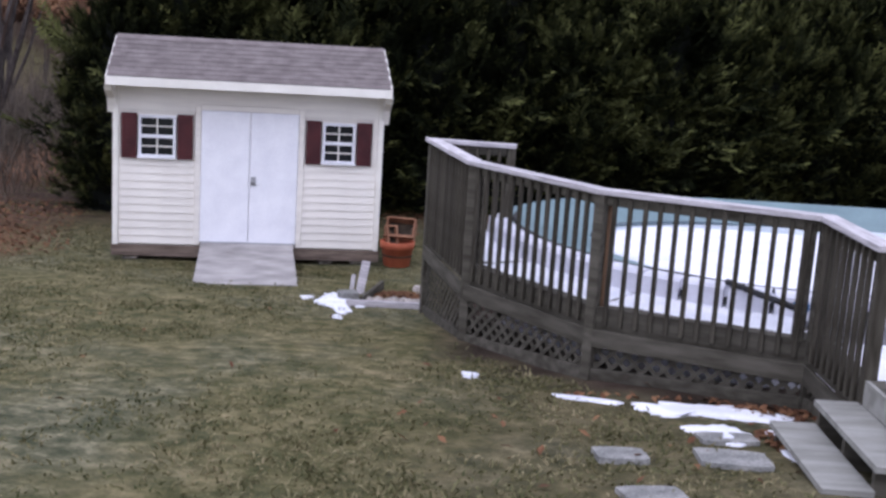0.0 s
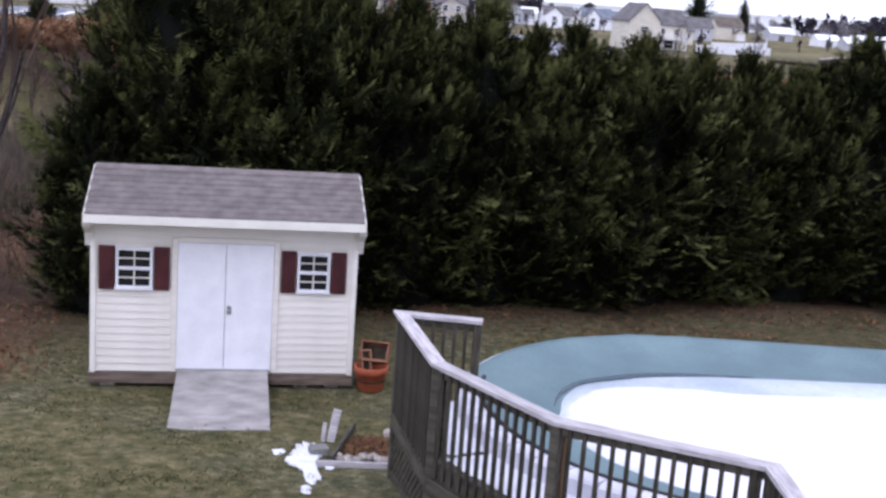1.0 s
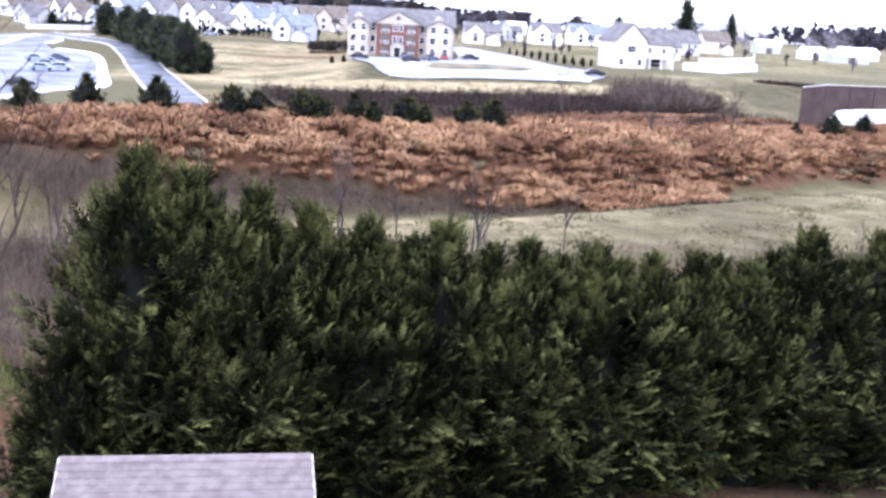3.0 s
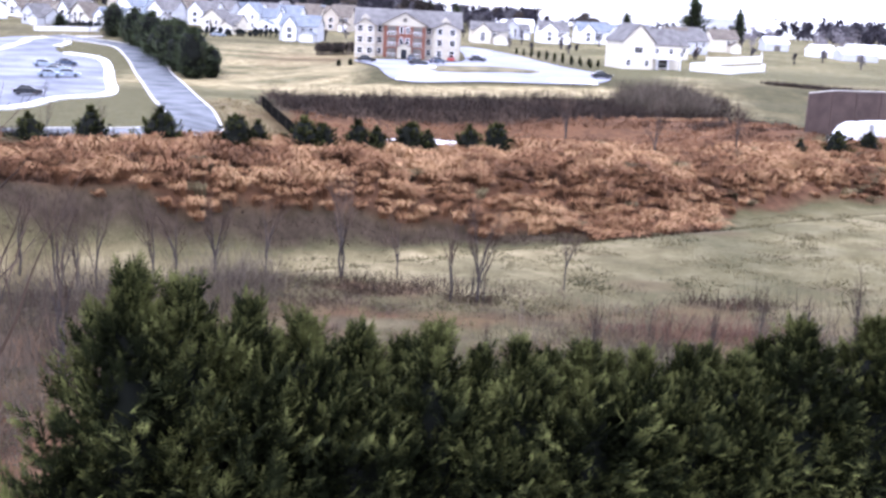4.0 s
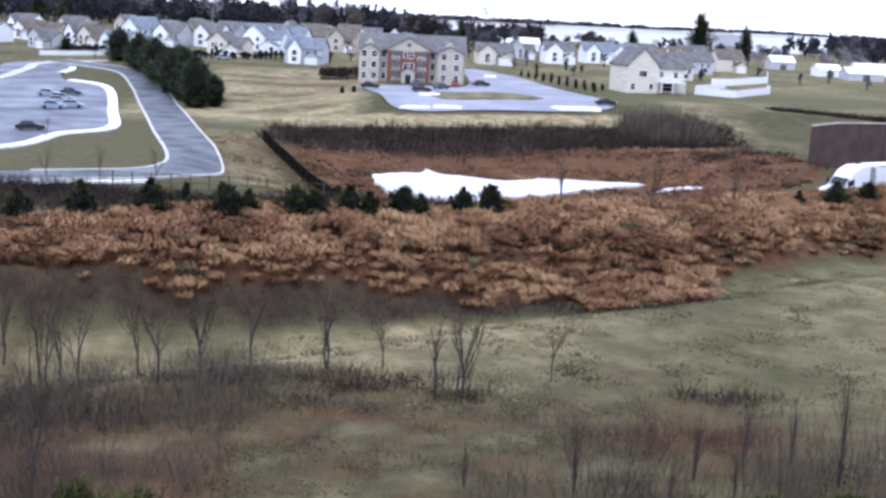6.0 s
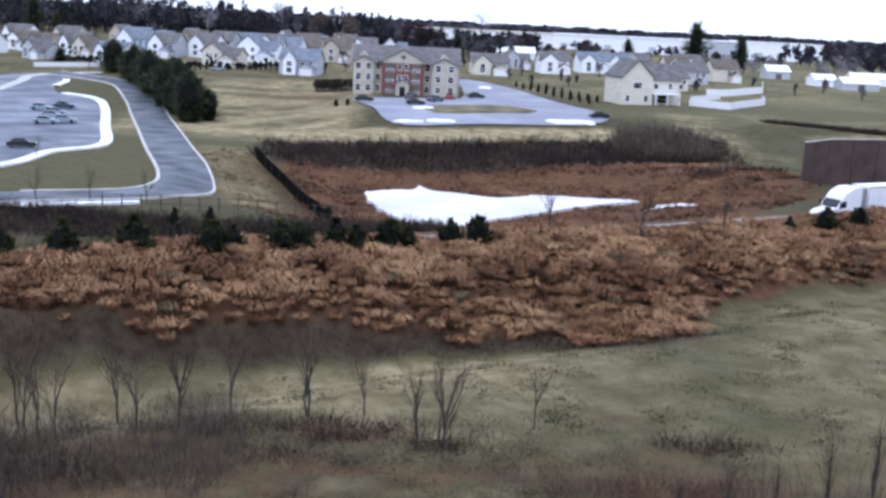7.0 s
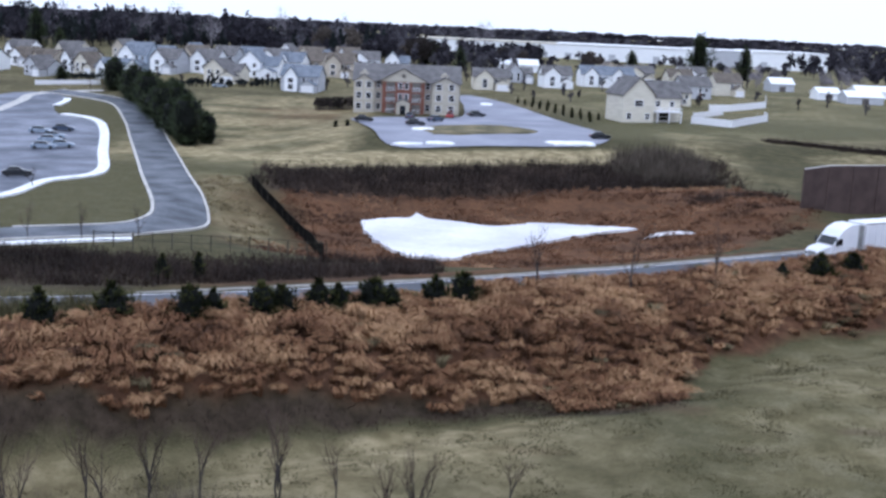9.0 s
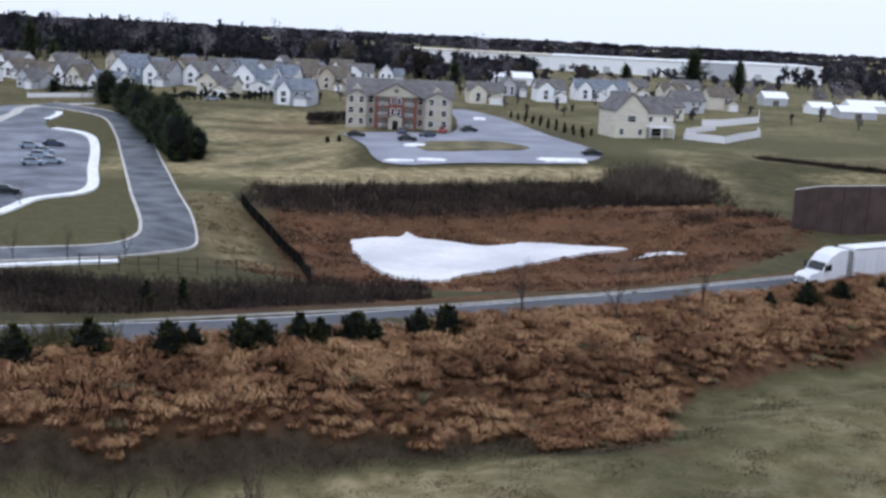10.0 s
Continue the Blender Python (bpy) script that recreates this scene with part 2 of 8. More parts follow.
GROUND = ground_surface()
SNOW = surface("old_snow", (0.64, 0.65, 0.71), (0.82, 0.82, 0.86), 3, 0.7, 40, 0.3, fine=0.06)
SLUSH = surface("wet_slush", (0.38, 0.44, 0.49), (0.62, 0.67, 0.73), 0.9, 0.35, 14, 0.15, fine=0.08, gloss=0.5)
DIRTY_SNOW = surface("dirty_snow", (0.68, 0.69, 0.73), (0.9, 0.9, 0.92), 0.7, 0.75, 12, 0.3, fine=0.12)
ICE = surface("snowy_pond_ice", (0.55, 0.54, 0.58), (0.78, 0.76, 0.78), 0.09, 0.45, 1.2, 0.1, fine=0.08, where="World")
SIDING = surface("cream_vinyl_siding", (0.7, 0.66, 0.6), (0.78, 0.74, 0.67), 2, 0.5, 90, 0.08, (1, 8, 8), 0.03, fine=0.04, gloss=0.4)
WHITE = surface("white_paint", (0.74, 0.74, 0.78), (0.82, 0.82, 0.85), 3, 0.45, 50, 0.08, fine=0.03, gloss=0.4)
CREAM_TRIM = surface("cream_trim_paint", (0.72, 0.69, 0.62), (0.8, 0.77, 0.7), 3, 0.5, 50, 0.08, fine=0.03, gloss=0.35)
SKID_WOOD = surface("stained_skid_timber", (0.1, 0.075, 0.06), (0.2, 0.155, 0.125), 3, 0.85, 40, 0.3, (0.8, 6, 6), fine=0.15, gloss=0.15)
MAROON = surface("maroon_shutter_plastic", (0.05, 0.012, 0.014), (0.085, 0.022, 0.024), 4, 0.5, 80, 0.1, fine=0.1)
DARK_GLASS = clear_pane("dark_window_glass", (0.012, 0.014, 0.018))
GREY_WOOD = surface("weathered_grey_timber", (0.043, 0.039, 0.029), (0.094, 0.086, 0.069), 3, 0.85, 40, 0.15, (0.8, 5, 5), 0.2, fine=0.09, gloss=0.15, stain=(0.07, 0.055, 0.045))
UPRIGHT_WOOD = surface("weathered_brown_grey_uprights", (0.03, 0.026, 0.019), (0.068, 0.061, 0.047), 3, 0.85, 40, 0.4, (9, 9, 1.2), 0.25, fine=0.12, gloss=0.15)
CAP_WOOD = surface("bleached_rail_timber", (0.34, 0.315, 0.325), (0.54, 0.51, 0.525), 3, 0.75, 40, 0.4, (1.2, 12, 12), 0.1, fine=0.2, gloss=0.25)
BROWN_WOOD = surface("stained_brown_post", (0.13, 0.075, 0.04), (0.2, 0.12, 0.07), 4, 0.8, 50, 0.4, (10, 10, 1), 0.1)
TREAD_WOOD = surface("grey_step_timber", (0.19, 0.186, 0.165), (0.29, 0.285, 0.258), 2, 0.75, 45, 0.15, (1, 5, 5), 0.05, fine=0.08)
PLY = surface("weathered_ramp_plywood", (0.24, 0.225, 0.215), (0.38, 0.355, 0.34), 2.4, 0.85, 45, 0.15, (1, 1.6, 1), fine=0.1, stain=(0.17, 0.15, 0.14))
SHINGLE = surface("grey_brown_shingle", (0.14, 0.12, 0.116), (0.205, 0.178, 0.172), 5, 0.95, 130, 0.6, vary=0.14, fine=0.3, gloss=0.1)
TERRACOTTA = surface("terracotta", (0.27, 0.065, 0.03), (0.38, 0.1, 0.045), 4, 0.75, 40, 0.2, fine=0.12)
POT_WOOD = surface("faded_planter_plastic", (0.2, 0.09, 0.05), (0.3, 0.155, 0.09), 6, 0.75, 60, 0.2, fine=0.2)
POT_SOIL = surface("potting_soil", (0.02, 0.015, 0.012), (0.06, 0.045, 0.03), 12, 0.95, 60, 0.5)
TEAL = surface("teal_pool_cover", (0.095, 0.155, 0.172), (0.135, 0.208, 0.222), 1.2, 0.5, 25, 0.25, (1, 1, 1), fine=0.1, gloss=0.4)
POOL_WHITE = surface("white_pool_wall", (0.52, 0.52, 0.58), (0.66, 0.66, 0.72), 2, 0.4, 40, 0.08, fine=0.05, gloss=0.4)
BLACK = surface("black_plastic", (0.012, 0.012, 0.014), (0.03, 0.03, 0.032), 4, 0.6, 30, 0.3)
FABRIC = surface("black_silt_fabric", (0.006, 0.006, 0.006), (0.014, 0.013, 0.012), 4, 1.0, 30, 0.2, gloss=0.0)
BLUE = surface("blue_plastic", (0.02, 0.08, 0.2), (0.04, 0.14, 0.3), 4, 0.5, 30, 0.1)
METAL = surface("dull_metal", (0.3, 0.3, 0.31), (0.45, 0.45, 0.46), 6, 0.45, 60, 0.1, metal=0.8)
STONE = surface("garden_stone", (0.25, 0.22, 0.2), (0.42, 0.38, 0.34), 6, 0.9, 40, 0.5, vary=0.25)
PAVER = surface("grey_stepping_stone", (0.15, 0.15, 0.142), (0.25, 0.245, 0.23), 5, 0.9, 50, 0.4, vary=0.1)
DEAD_LEAF = leafy("fallen_leaves", (0.05, 0.023, 0.012), (0.12, 0.056, 0.028), (0.22, 0.12, 0.06), patch=6)
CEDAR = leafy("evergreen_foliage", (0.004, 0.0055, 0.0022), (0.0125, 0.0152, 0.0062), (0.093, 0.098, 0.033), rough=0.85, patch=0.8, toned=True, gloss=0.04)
# near-black: the shade inside a crown, put into the colour of its core
CEDAR_CORE = leafy("painted_crown_shade", (0.0008, 0.0012, 0.0006), (0.0015, 0.0024, 0.0012), (0.003, 0.0045, 0.002), patch=1.5)
PINE = leafy("pine_needles", (0.016, 0.024, 0.013), (0.034, 0.046, 0.021), (0.08, 0.092, 0.044), patch=0.3)
BARK = surface("grey_bark", (0.055, 0.045, 0.04), (0.14, 0.12, 0.11), 5, 0.95, 30, 0.6, (4, 4, 1), 0.12)
TWIG = leafy("winter_twigs", (0.036, 0.029, 0.022), (0.075, 0.06, 0.046), (0.15, 0.125, 0.1), patch=0.2)
DARK_TWIG = leafy("dark_scrub", (0.012, 0.009, 0.008), (0.03, 0.021, 0.018), (0.065, 0.046, 0.036), patch=0.15)
FOOT_TWIG = leafy("dark_brown_weeds", (0.012, 0.008, 0.006), (0.03, 0.019, 0.014), (0.06, 0.038, 0.027), patch=0.3)
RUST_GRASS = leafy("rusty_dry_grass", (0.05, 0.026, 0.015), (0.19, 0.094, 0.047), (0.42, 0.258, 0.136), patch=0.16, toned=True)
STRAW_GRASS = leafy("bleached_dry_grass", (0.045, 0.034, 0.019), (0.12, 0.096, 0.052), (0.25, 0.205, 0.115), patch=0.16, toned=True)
REED = leafy("rusty_reeds", (0.06, 0.033, 0.021), (0.18, 0.093, 0.052), (0.36, 0.22, 0.125), patch=0.1, toned=True)
BRIAR = leafy("reddish_briars", (0.06, 0.03, 0.026), (0.13, 0.066, 0.05), (0.24, 0.14, 0.1), patch=0.3)
BROWN_TWIG = leafy("brown_scrub", (0.03, 0.021, 0.017), (0.065, 0.045, 0.036), (0.12, 0.085, 0.065), patch=0.2)
DARK_BARK = surface("dark_bark", (0.028, 0.023, 0.021), (0.075, 0.063, 0.058), 5, 0.95, 30, 0.6, (4, 4, 1), 0.12)
TAN_GRASS = leafy("tan_dry_grass", (0.03, 0.03, 0.014), (0.09, 0.08, 0.04), (0.2, 0.17, 0.092), patch=0.35)
LAWN_GRASS = leafy("short_winter_lawn", (0.046, 0.052, 0.02), (0.106, 0.101, 0.044), (0.24, 0.203, 0.115), patch=1.4)
ASPHALT = surface("grey_asphalt", (0.06, 0.064, 0.078), (0.105, 0.108, 0.126), 0.12, 0.85, 6, 0.1, where="World", fine=0.12)
DRIVE_ASPHALT = surface("worn_drive_asphalt", (0.045, 0.051, 0.064), (0.15, 0.16, 0.185), 0.2, 0.7, 2.5, 0.1, where="World", fine=0.2)
PARK_ASPHALT = surface("mottled_park_asphalt", (0.09, 0.098, 0.125), (0.23, 0.24, 0.29), 0.12, 0.7, 2.5, 0.1, where="World", fine=0.2)
GRAVEL = surface("grey_gravel_shoulder", (0.2, 0.19, 0.175), (0.32, 0.3, 0.28), 0.8, 0.95, 9, 0.2, where="World", fine=0.2)
LOT_ASPHALT = surface("pale_lot_asphalt", (0.2, 0.205, 0.25), (0.3, 0.305, 0.36), 0.09, 0.8, 4, 0.1, where="World", fine=0.12)
ISLAND = surface("dry_island_turf", (0.075, 0.068, 0.034), (0.2, 0.165, 0.09), 0.25, 0.95, 3, 0.3, where="World", fine=0.3)
CONCRETE = surface("pale_concrete", (0.42, 0.4, 0.38), (0.56, 0.54, 0.51), 0.5, 0.85, 8, 0.1, where="World", fine=0.1)
BROWN_PANEL = surface("brown_metal_siding", (0.055, 0.036, 0.033), (0.085, 0.058, 0.052), 0.4, 0.6, 8, 0.1, vary=0.1, fine=0.12)

# ---- the lie of the land ----
def smooth(a, b, v):
    k = min(1.0, max(0.0, (v - a) / (b - a)))
    return k * k * (3 - 2 * k)


def knots(v, table):
    if v <= table[0][0]:
        return table[0][1]
    for (a, za), (b, zb) in zip(table, table[1:]):
        if v <= b:
            return za + (zb - za) * smooth(a, b, v)
    return table[-1][1]


ROAD = [(-160, 75), (-60, 86), (-21.5, 94), (5, 105.1), (15.7, 110.7), (25.2, 115.7), (44.4, 127.2), (54.5, 133.6), (86, 157), (146, 206), (256, 310)]


def road_gap(x, y):
    """Distance from the middle of the road."""
    best = 1e9
    for (ax, ay), (bx, by) in zip(ROAD, ROAD[1:]):
        dx, dy = bx - ax, by - ay
        k = min(1.0, max(0.0, ((x - ax) * dx + (y - ay) * dy) / (dx * dx + dy * dy)))
        best = min(best, math.hypot(x - ax - k * dx, y - ay - k * dy))
    return best


def across(x, y):
    """Distance out from the garden, square to the bank of dry grass."""
    return -0.565 * x + 0.825 * y


def brush_edge(x):
    """How far out the rusty growth of the bank begins."""
    return knots(x, [(-45, 45), (-20, 58.3), (-15, 61.0), (-9.5, 63.8), (-3.5, 67.1), (3.1, 70.4), (9, 72.6), (14, 70.4), (18, 70.6), (20.1, 79), (24, 85.1), (34.6, 91.8), (42.7, 97), (62, 110)])


def lie(x, y):
    u = across(x, y)
    near = 0.12 * min(25, max(0.0, 15.0 - y)) - 0.25 * smooth(16, 26, y) - 0.75 * smooth(26, 44, y)
    if u < 72 and y < 130:
        z = near - 1.7 * smooth(46, 54, u)
        crest = 1.0 + 1.1 * smooth(0, -16, x) - 1.1 * smooth(4, 24, x)
        z += (crest + 2.7) * knots(u, [(53.0, 0.0), (55.0, 0.08), (60.5, 0.9), (63, 1.0)])
        if y < 28:
            return z
    else:
        z = 1.0 + 1.1 * smooth(0, -16, x) - 1.1 * smooth(4, 24, x)
    left = smooth(-14, -40, x)
    v = y - 0.25 * max(-20, min(40, x))
    far = knots(v, [(95, -3.1), (112, -3.6), (124, -6.2), (200, -6.8), (222, -5.2), (246, -3.0), (330, -3.0), (400, -0.8), (520, 0.4), (1000, 0.0)])
    side = knots(y, [(92, -3.2), (112, -3.8), (128, -6.0), (230, -6.0), (300, -4.4), (350, -2.7), (400, -0.8), (520, 0.4), (1000, 0.0)])
    far += (side - far) * left
    bx, by = (x - 8) / 47, (y - 163 - 0.15 * x) / 37
    far -= 3.4 * smooth(1.0, 0.5, math.hypot(bx, by))
    far += 1.4 * smooth(1.0, 0.2, math.hypot((x - 52) / 16, (y - 182) / 14))
    z += (far - z) * smooth(68, 79, u)
    gap = road_gap(x, y) if 60 < y < 340 else 99
    z += (-3.0 - z) * smooth(9.5, 6.0, gap)
    # low swells of the far fields
    z += 0.25 * smooth(180, 260, y) * math.sin(x * 0.045 + 1.0) * math.sin(y * 0.06)
    # the far rise that carries the woods
    z += 5.5 * smooth(480, 760, y) * smooth(120, -160, x) * smooth(2500, 1500, y)
    return z


def land(x, y):
    """Height of the ground; beyond the garden the whole country climbs a little."""
    return lie(x, y) + 0.0085 * (min(y, 620) - 15.4)


# ---- ground, roads, water, snow ----
def steps(*runs):
    out = []
    for a, b, d in runs:
        k = max(1, round((b - a) / d))
        out += [a + (b - a) * i / k for i in range(k)]
    out.append(runs[-1][1])
    return out


SCRUB = [  # x, y, half widths, rust, dark
    (-1.6, 50.8, 4.2, 1.5, 0.85, 0.5), (-8.6, 50.4, 2.6, 1.2, 0.5, 0.65), (2.6, 49.5, 1.8, 0.9, 0.3, 0.8), (-3.6, 47.6, 1.8, 0.9, 0.4, 0.75), (-2.4, 46.4, 3.6, 1.1, 0.8, 0.2), (-13.5, 45.0, 4.0, 1.8, 0.4, 0.8),
    (11.2, 54.0, 3.4, 0.8, 0.3, 0.35), (14.5, 50.8, 3.0, 1.1, 0.3, 0.55), (12.8, 45.5, 4.6, 1.6, 0.75, 0.25), (19.3, 62.8, 2.6, 0.6, 0.2, 0.5), (23.2, 65.0, 2.4, 0.5, 0.3, 0.5), (28.0, 66.2, 2.2, 0.5, 0.2, 0.7),
    (17.5, 69.0, 3.4, 1.5, 0.35, 0.4), (5.0, 47.0, 3.5, 1.0, 0.4, 0.3), (8.5, 61.0, 2.2, 0.7, 0.25, 0.3), (21.0, 55.0, 3.5, 0.8, 0.1, 0.35)]


def cover(x, y):
    """Weights of lawn, rusty growth and bare dark soil, which also paints some shade; the rest is dry field."""
    u = across(x, y)
    wob = 2.2 * noise.noise((x * 0.13, y * 0.13, 3.0)) + 0.8 * noise.noise((x * 0.5, y * 0.5, 8.0))
    hedge = 20.2 + 0.345 * (x + 5)
    lawn = smooth(hedge + 0.6, hedge - 0.6, y + 0.3 * wob)
    rust = 0.0
    soil = 0.0
    straw = 0.0
    drift = noise.noise((x * 0.05, y * 0.09, 7.0)) + 0.5 * noise.noise((x * 0.16, y * 0.3, 2.0))
    # needles and leaves under the hedge
    rust = max(rust, 0.75 * smooth(-2.3, -1.0, y - hedge + 0.25 * wob) * smooth(3.0, 1.5, y - hedge))
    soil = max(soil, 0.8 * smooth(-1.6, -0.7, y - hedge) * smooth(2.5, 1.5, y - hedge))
    # bare earth under the deck and round the pool; its dark stands in for shade
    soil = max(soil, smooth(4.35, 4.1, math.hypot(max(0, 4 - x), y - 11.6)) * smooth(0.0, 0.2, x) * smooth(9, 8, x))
    # lawn darkens towards the hedge: leaf litter, with the hedge's shade painted in
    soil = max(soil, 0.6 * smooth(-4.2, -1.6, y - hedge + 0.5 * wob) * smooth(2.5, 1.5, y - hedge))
    # shade of the hedge on the lawn behind the pool, painted as darker ground
    soil = max(soil, 0.42 * smooth(0.5, 6.5, x + 0.5 * wob) * smooth(14.8, 17.5, y + 0.4 * wob) * lawn)
    # darker turf before the deck
    soil = max(soil, 0.34 * smooth(-0.6, 1.2, x + 0.4 * wob) * smooth(10, 8.4, y + 0.3 * wob) * lawn)
    # leaf litter beyond the shed
    rust = max(rust, 0.9 * smooth(-5.2, -6.4, x + 0.3 * wob) * smooth(13.0, 15.0, y) * smooth(60, 30, y))
    if y > 26:
        # damp green of the open field
        lawn = max(lawn, 0.45 * smooth(4, 26, x + wob) * smooth(78, 40, u) * smooth(30, 40, y))
        # the bank
        edge = brush_edge(x) + 0.5 * wob
        rust = max(rust, smooth(edge - 0.5, edge + 0.8, y) * smooth(78, 75, u))
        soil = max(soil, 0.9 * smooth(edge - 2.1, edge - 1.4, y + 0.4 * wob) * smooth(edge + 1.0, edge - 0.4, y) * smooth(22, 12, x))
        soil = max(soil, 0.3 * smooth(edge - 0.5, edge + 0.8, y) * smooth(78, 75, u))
        # flattened pale grass before the bank
        straw = 0.6 * smooth(50, 55, y - 0.1 * x + 2 * wob) * smooth(edge - 2.2, edge - 3.6, y) * smooth(20, 6, x - wob) * min(1, max(0, 0.75 + drift))
        straw = max(straw, 0.32 * smooth(12, 24, x) * smooth(34, 46, y) * smooth(edge - 0.5, edge - 2.5, y) * min(1, max(0, 0.35 + 1.4 * drift)))
        # brown scrub, bare spots and bleached tufts of the rough ground behind the hedge
        m = noise.noise((x * 0.28, y * 0.42, 12.0)) + 0.6 * noise.noise((x * 0.9, y * 1.2, 13.0))
        rough = smooth(26, 30, y) * smooth(52, 47, y - 0.12 * x + wob) * smooth(30, 20, x)
        rust = max(rust, 0.45 * rough * min(1, max(0, 0.3 + 1.5 * m)))
        soil = max(soil, 0.75 * rough * min(1, max(0, 1.6 * noise.noise((x * 0.5, y * 0.7, 21.0)) + 0.1)))
        straw = max(straw, 0.28 * rough * min(1, max(0, -0.1 - 1.6 * m)))
        # brown mounds before the saplings, and worn patches in the open field
        for cx, cy, rx, ry, k, dark in SCRUB:
            d = math.hypot((x - cx + 0.5 * wob) / rx, (y - cy + 0.2 * wob) / ry)
            if d < 1:
                rust = max(rust, k * smooth(1.0, 0.35, d))
                soil = max(soil, dark * smooth(1.0, 0.3, d))
        rust = max(rust, 0.45 * smooth(0.0, -16, x + 2 * wob) * smooth(48, 42, u))
        soil = max(soil, 0.35 * smooth(-4, -18, x + 2 * wob) * smooth(48, 42, u))
    if u > 70 or y > 110:
        gap = road_gap(x, y)
        rust = max(rust, 0.85 * smooth(4, 6, gap) * smooth(14, 8, gap + wob) * smooth(-26, -12, x))
        # hollow round the pond
        d = math.hypot((x - 12) / 52, (y - 172 - 0.3 * x) / 42)
        rust = max(rust, 0.9 * smooth(1.02, 0.86, d + 0.04 * wob) * smooth(-24, -14, x + (y - 160) * 0.25))
        soil = max(soil, 0.9 * smooth(188, 192, y - 0.35 * x + wob) * smooth(217, 210, y - 0.35 * x + wob) * smooth(-30, -25, x) * smooth(58, 46, x))
        soil = max(soil, 0.7 * smooth(105, 110, y + wob - 0.3 * x) * smooth(135, 130, y + wob - 0.4 * x) * smooth(4, -8, x))
        # greens of the far lawns
        lawn = max(lawn, 0.8 * smooth(225, 245, y - 0.4 * x + 3 * wob) * smooth(26, 44, x + wob))
        lawn = max(lawn, 0.55 * smooth(-24, -32, x) * smooth(135, 142, y) * smooth(330, 300, y))
        lawn = max(lawn, 0.35 * smooth(340, 360, y))
        # bared clay
        clay = smooth(1.0, 0.5, math.hypot((x + 36) / 15, (y - 286 + 2 * wob) / 30)) * min(1, 0.75 + 0.9 * noise.noise((x * 0.1, y * 0.12, 1.0)))
        clay = max(clay, smooth(1.0, 0.5, math.hypot((x + 40 + wob) / 20, (y - 303 - 0.1 * x + 2.5 * wob) / 7)), 0.8 * smooth(1.0, 0.5, math.hypot((x + 33 + wob) / 9, (y - 283 + 2.5 * wob) / 5)))
        clay = max(clay, 0.6 * smooth(-22, -24, x) * smooth(-36, -26, x) * smooth(150, 156, y) * smooth(186, 176, y))
        clay = max(clay, 0.7 * smooth(-15, -10, x) * smooth(34, 26, x) * smooth(217, 220, y - 0.35 * x + wob) * smooth(226, 222, y - 0.35 * x + wob))
        rust = max(rust, 0.62 * clay)
        v = y - 0.35 * x + 0.6 * wob
        straw = max(straw, 0.8 * smooth(-36, -28, x) * smooth(40, 34, x) * smooth(211, 215, v) * smooth(230, 226, v))
        straw = max(straw, (0.8 - 0.3 * clay) * smooth(-70, -58, x) * smooth(-14, -22, x) * smooth(198, 214, y) * smooth(345, 320, y) * min(1, max(0.1, 0.75 + 1.3 * drift)))
        slope = -11 - (y - 128.5) * 0.325 - x
        straw = max(straw, 0.5 * smooth(0, 2, slope) * smooth(13, 6, slope + wob) * smooth(134, 142, y) * smooth(196, 186, y) * min(1, max(0, 0.6 + drift)))
        rust = max(rust, 0.5 * smooth(0, 2, slope) * smooth(12, 6, slope + wob) * smooth(134, 142, y) * smooth(194, 184, y) * min(1, max(0, 0.5 - 1.2 * drift)))
        straw = max(straw, 0.5 * smooth(44, 56, x) * smooth(205, 220, y) * smooth(285, 270, y) * min(1, max(0, 0.4 + 1.2 * drift)))
        straw = max(straw, 0.35 * smooth(300, 330, y) * min(1, max(0, 0.5 + drift)))
    return (min(1, lawn), min(1, rust), min(1, soil), min(1, max(0, straw)))


def within(poly, x, y):
    c = False
    for (ax, ay), (bx, by) in zip(poly, poly[1:] + poly[:1]):
        if (ay > y) != (by > y) and x < (bx - ax) * (y - ay) / (by - ay) + ax:
            c = not c
    return c


def build_ground():
    xs = steps((-3600, -900, 450), (-900, -300, 60), (-300, -120, 12), (-120, -50, 3), (-50, -20, 1.5), (-20, -9, 0.8), (-9, 12, 0.5), (12, 30, 0.8), (30, 70, 1.5), (70, 130, 4), (130, 300, 14), (300, 900, 60), (900, 3600, 450))
    ys = steps((-900, -100, 200), (-100, -12, 8), (-12, 4, 1), (4, 30, 0.5), (30, 115, 0.9), (115, 260, 1.8), (260, 420, 5), (420, 900, 24), (900, 4800, 300))
    verts, tint = [], []
    for y in ys:
        for x in xs:
            z = land(x, y)
            if 3 < y < 130 and -40 < x < 60:
                z += 0.05 * noise.noise((x * 0.7, y * 0.7, 0.5)) * (1 if y < 27 else 2.2)
            verts.append((x, y, z))
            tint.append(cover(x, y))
    nx = len(xs)
    faces = [(j * nx + i, j * nx + i + 1, (j + 1) * nx + i + 1, (j + 1) * nx + i) for j in range(len(ys) - 1) for i in range(nx - 1)]
    me = bpy.data.meshes.new("ground")
    me.from_pydata(verts, [], faces)
    layer = me.color_attributes.new("cover", "FLOAT_COLOR", "POINT")
    layer.data.foreach_set("color", [c for t in tint for c in t])
    me.polygons.foreach_set("use_smooth", [True] * len(me.polygons))
    me.materials.append(GROUND)
    return tagged(new("ground", me), "rolling winter lawn and dry brown fields", "ground", kind="structure")


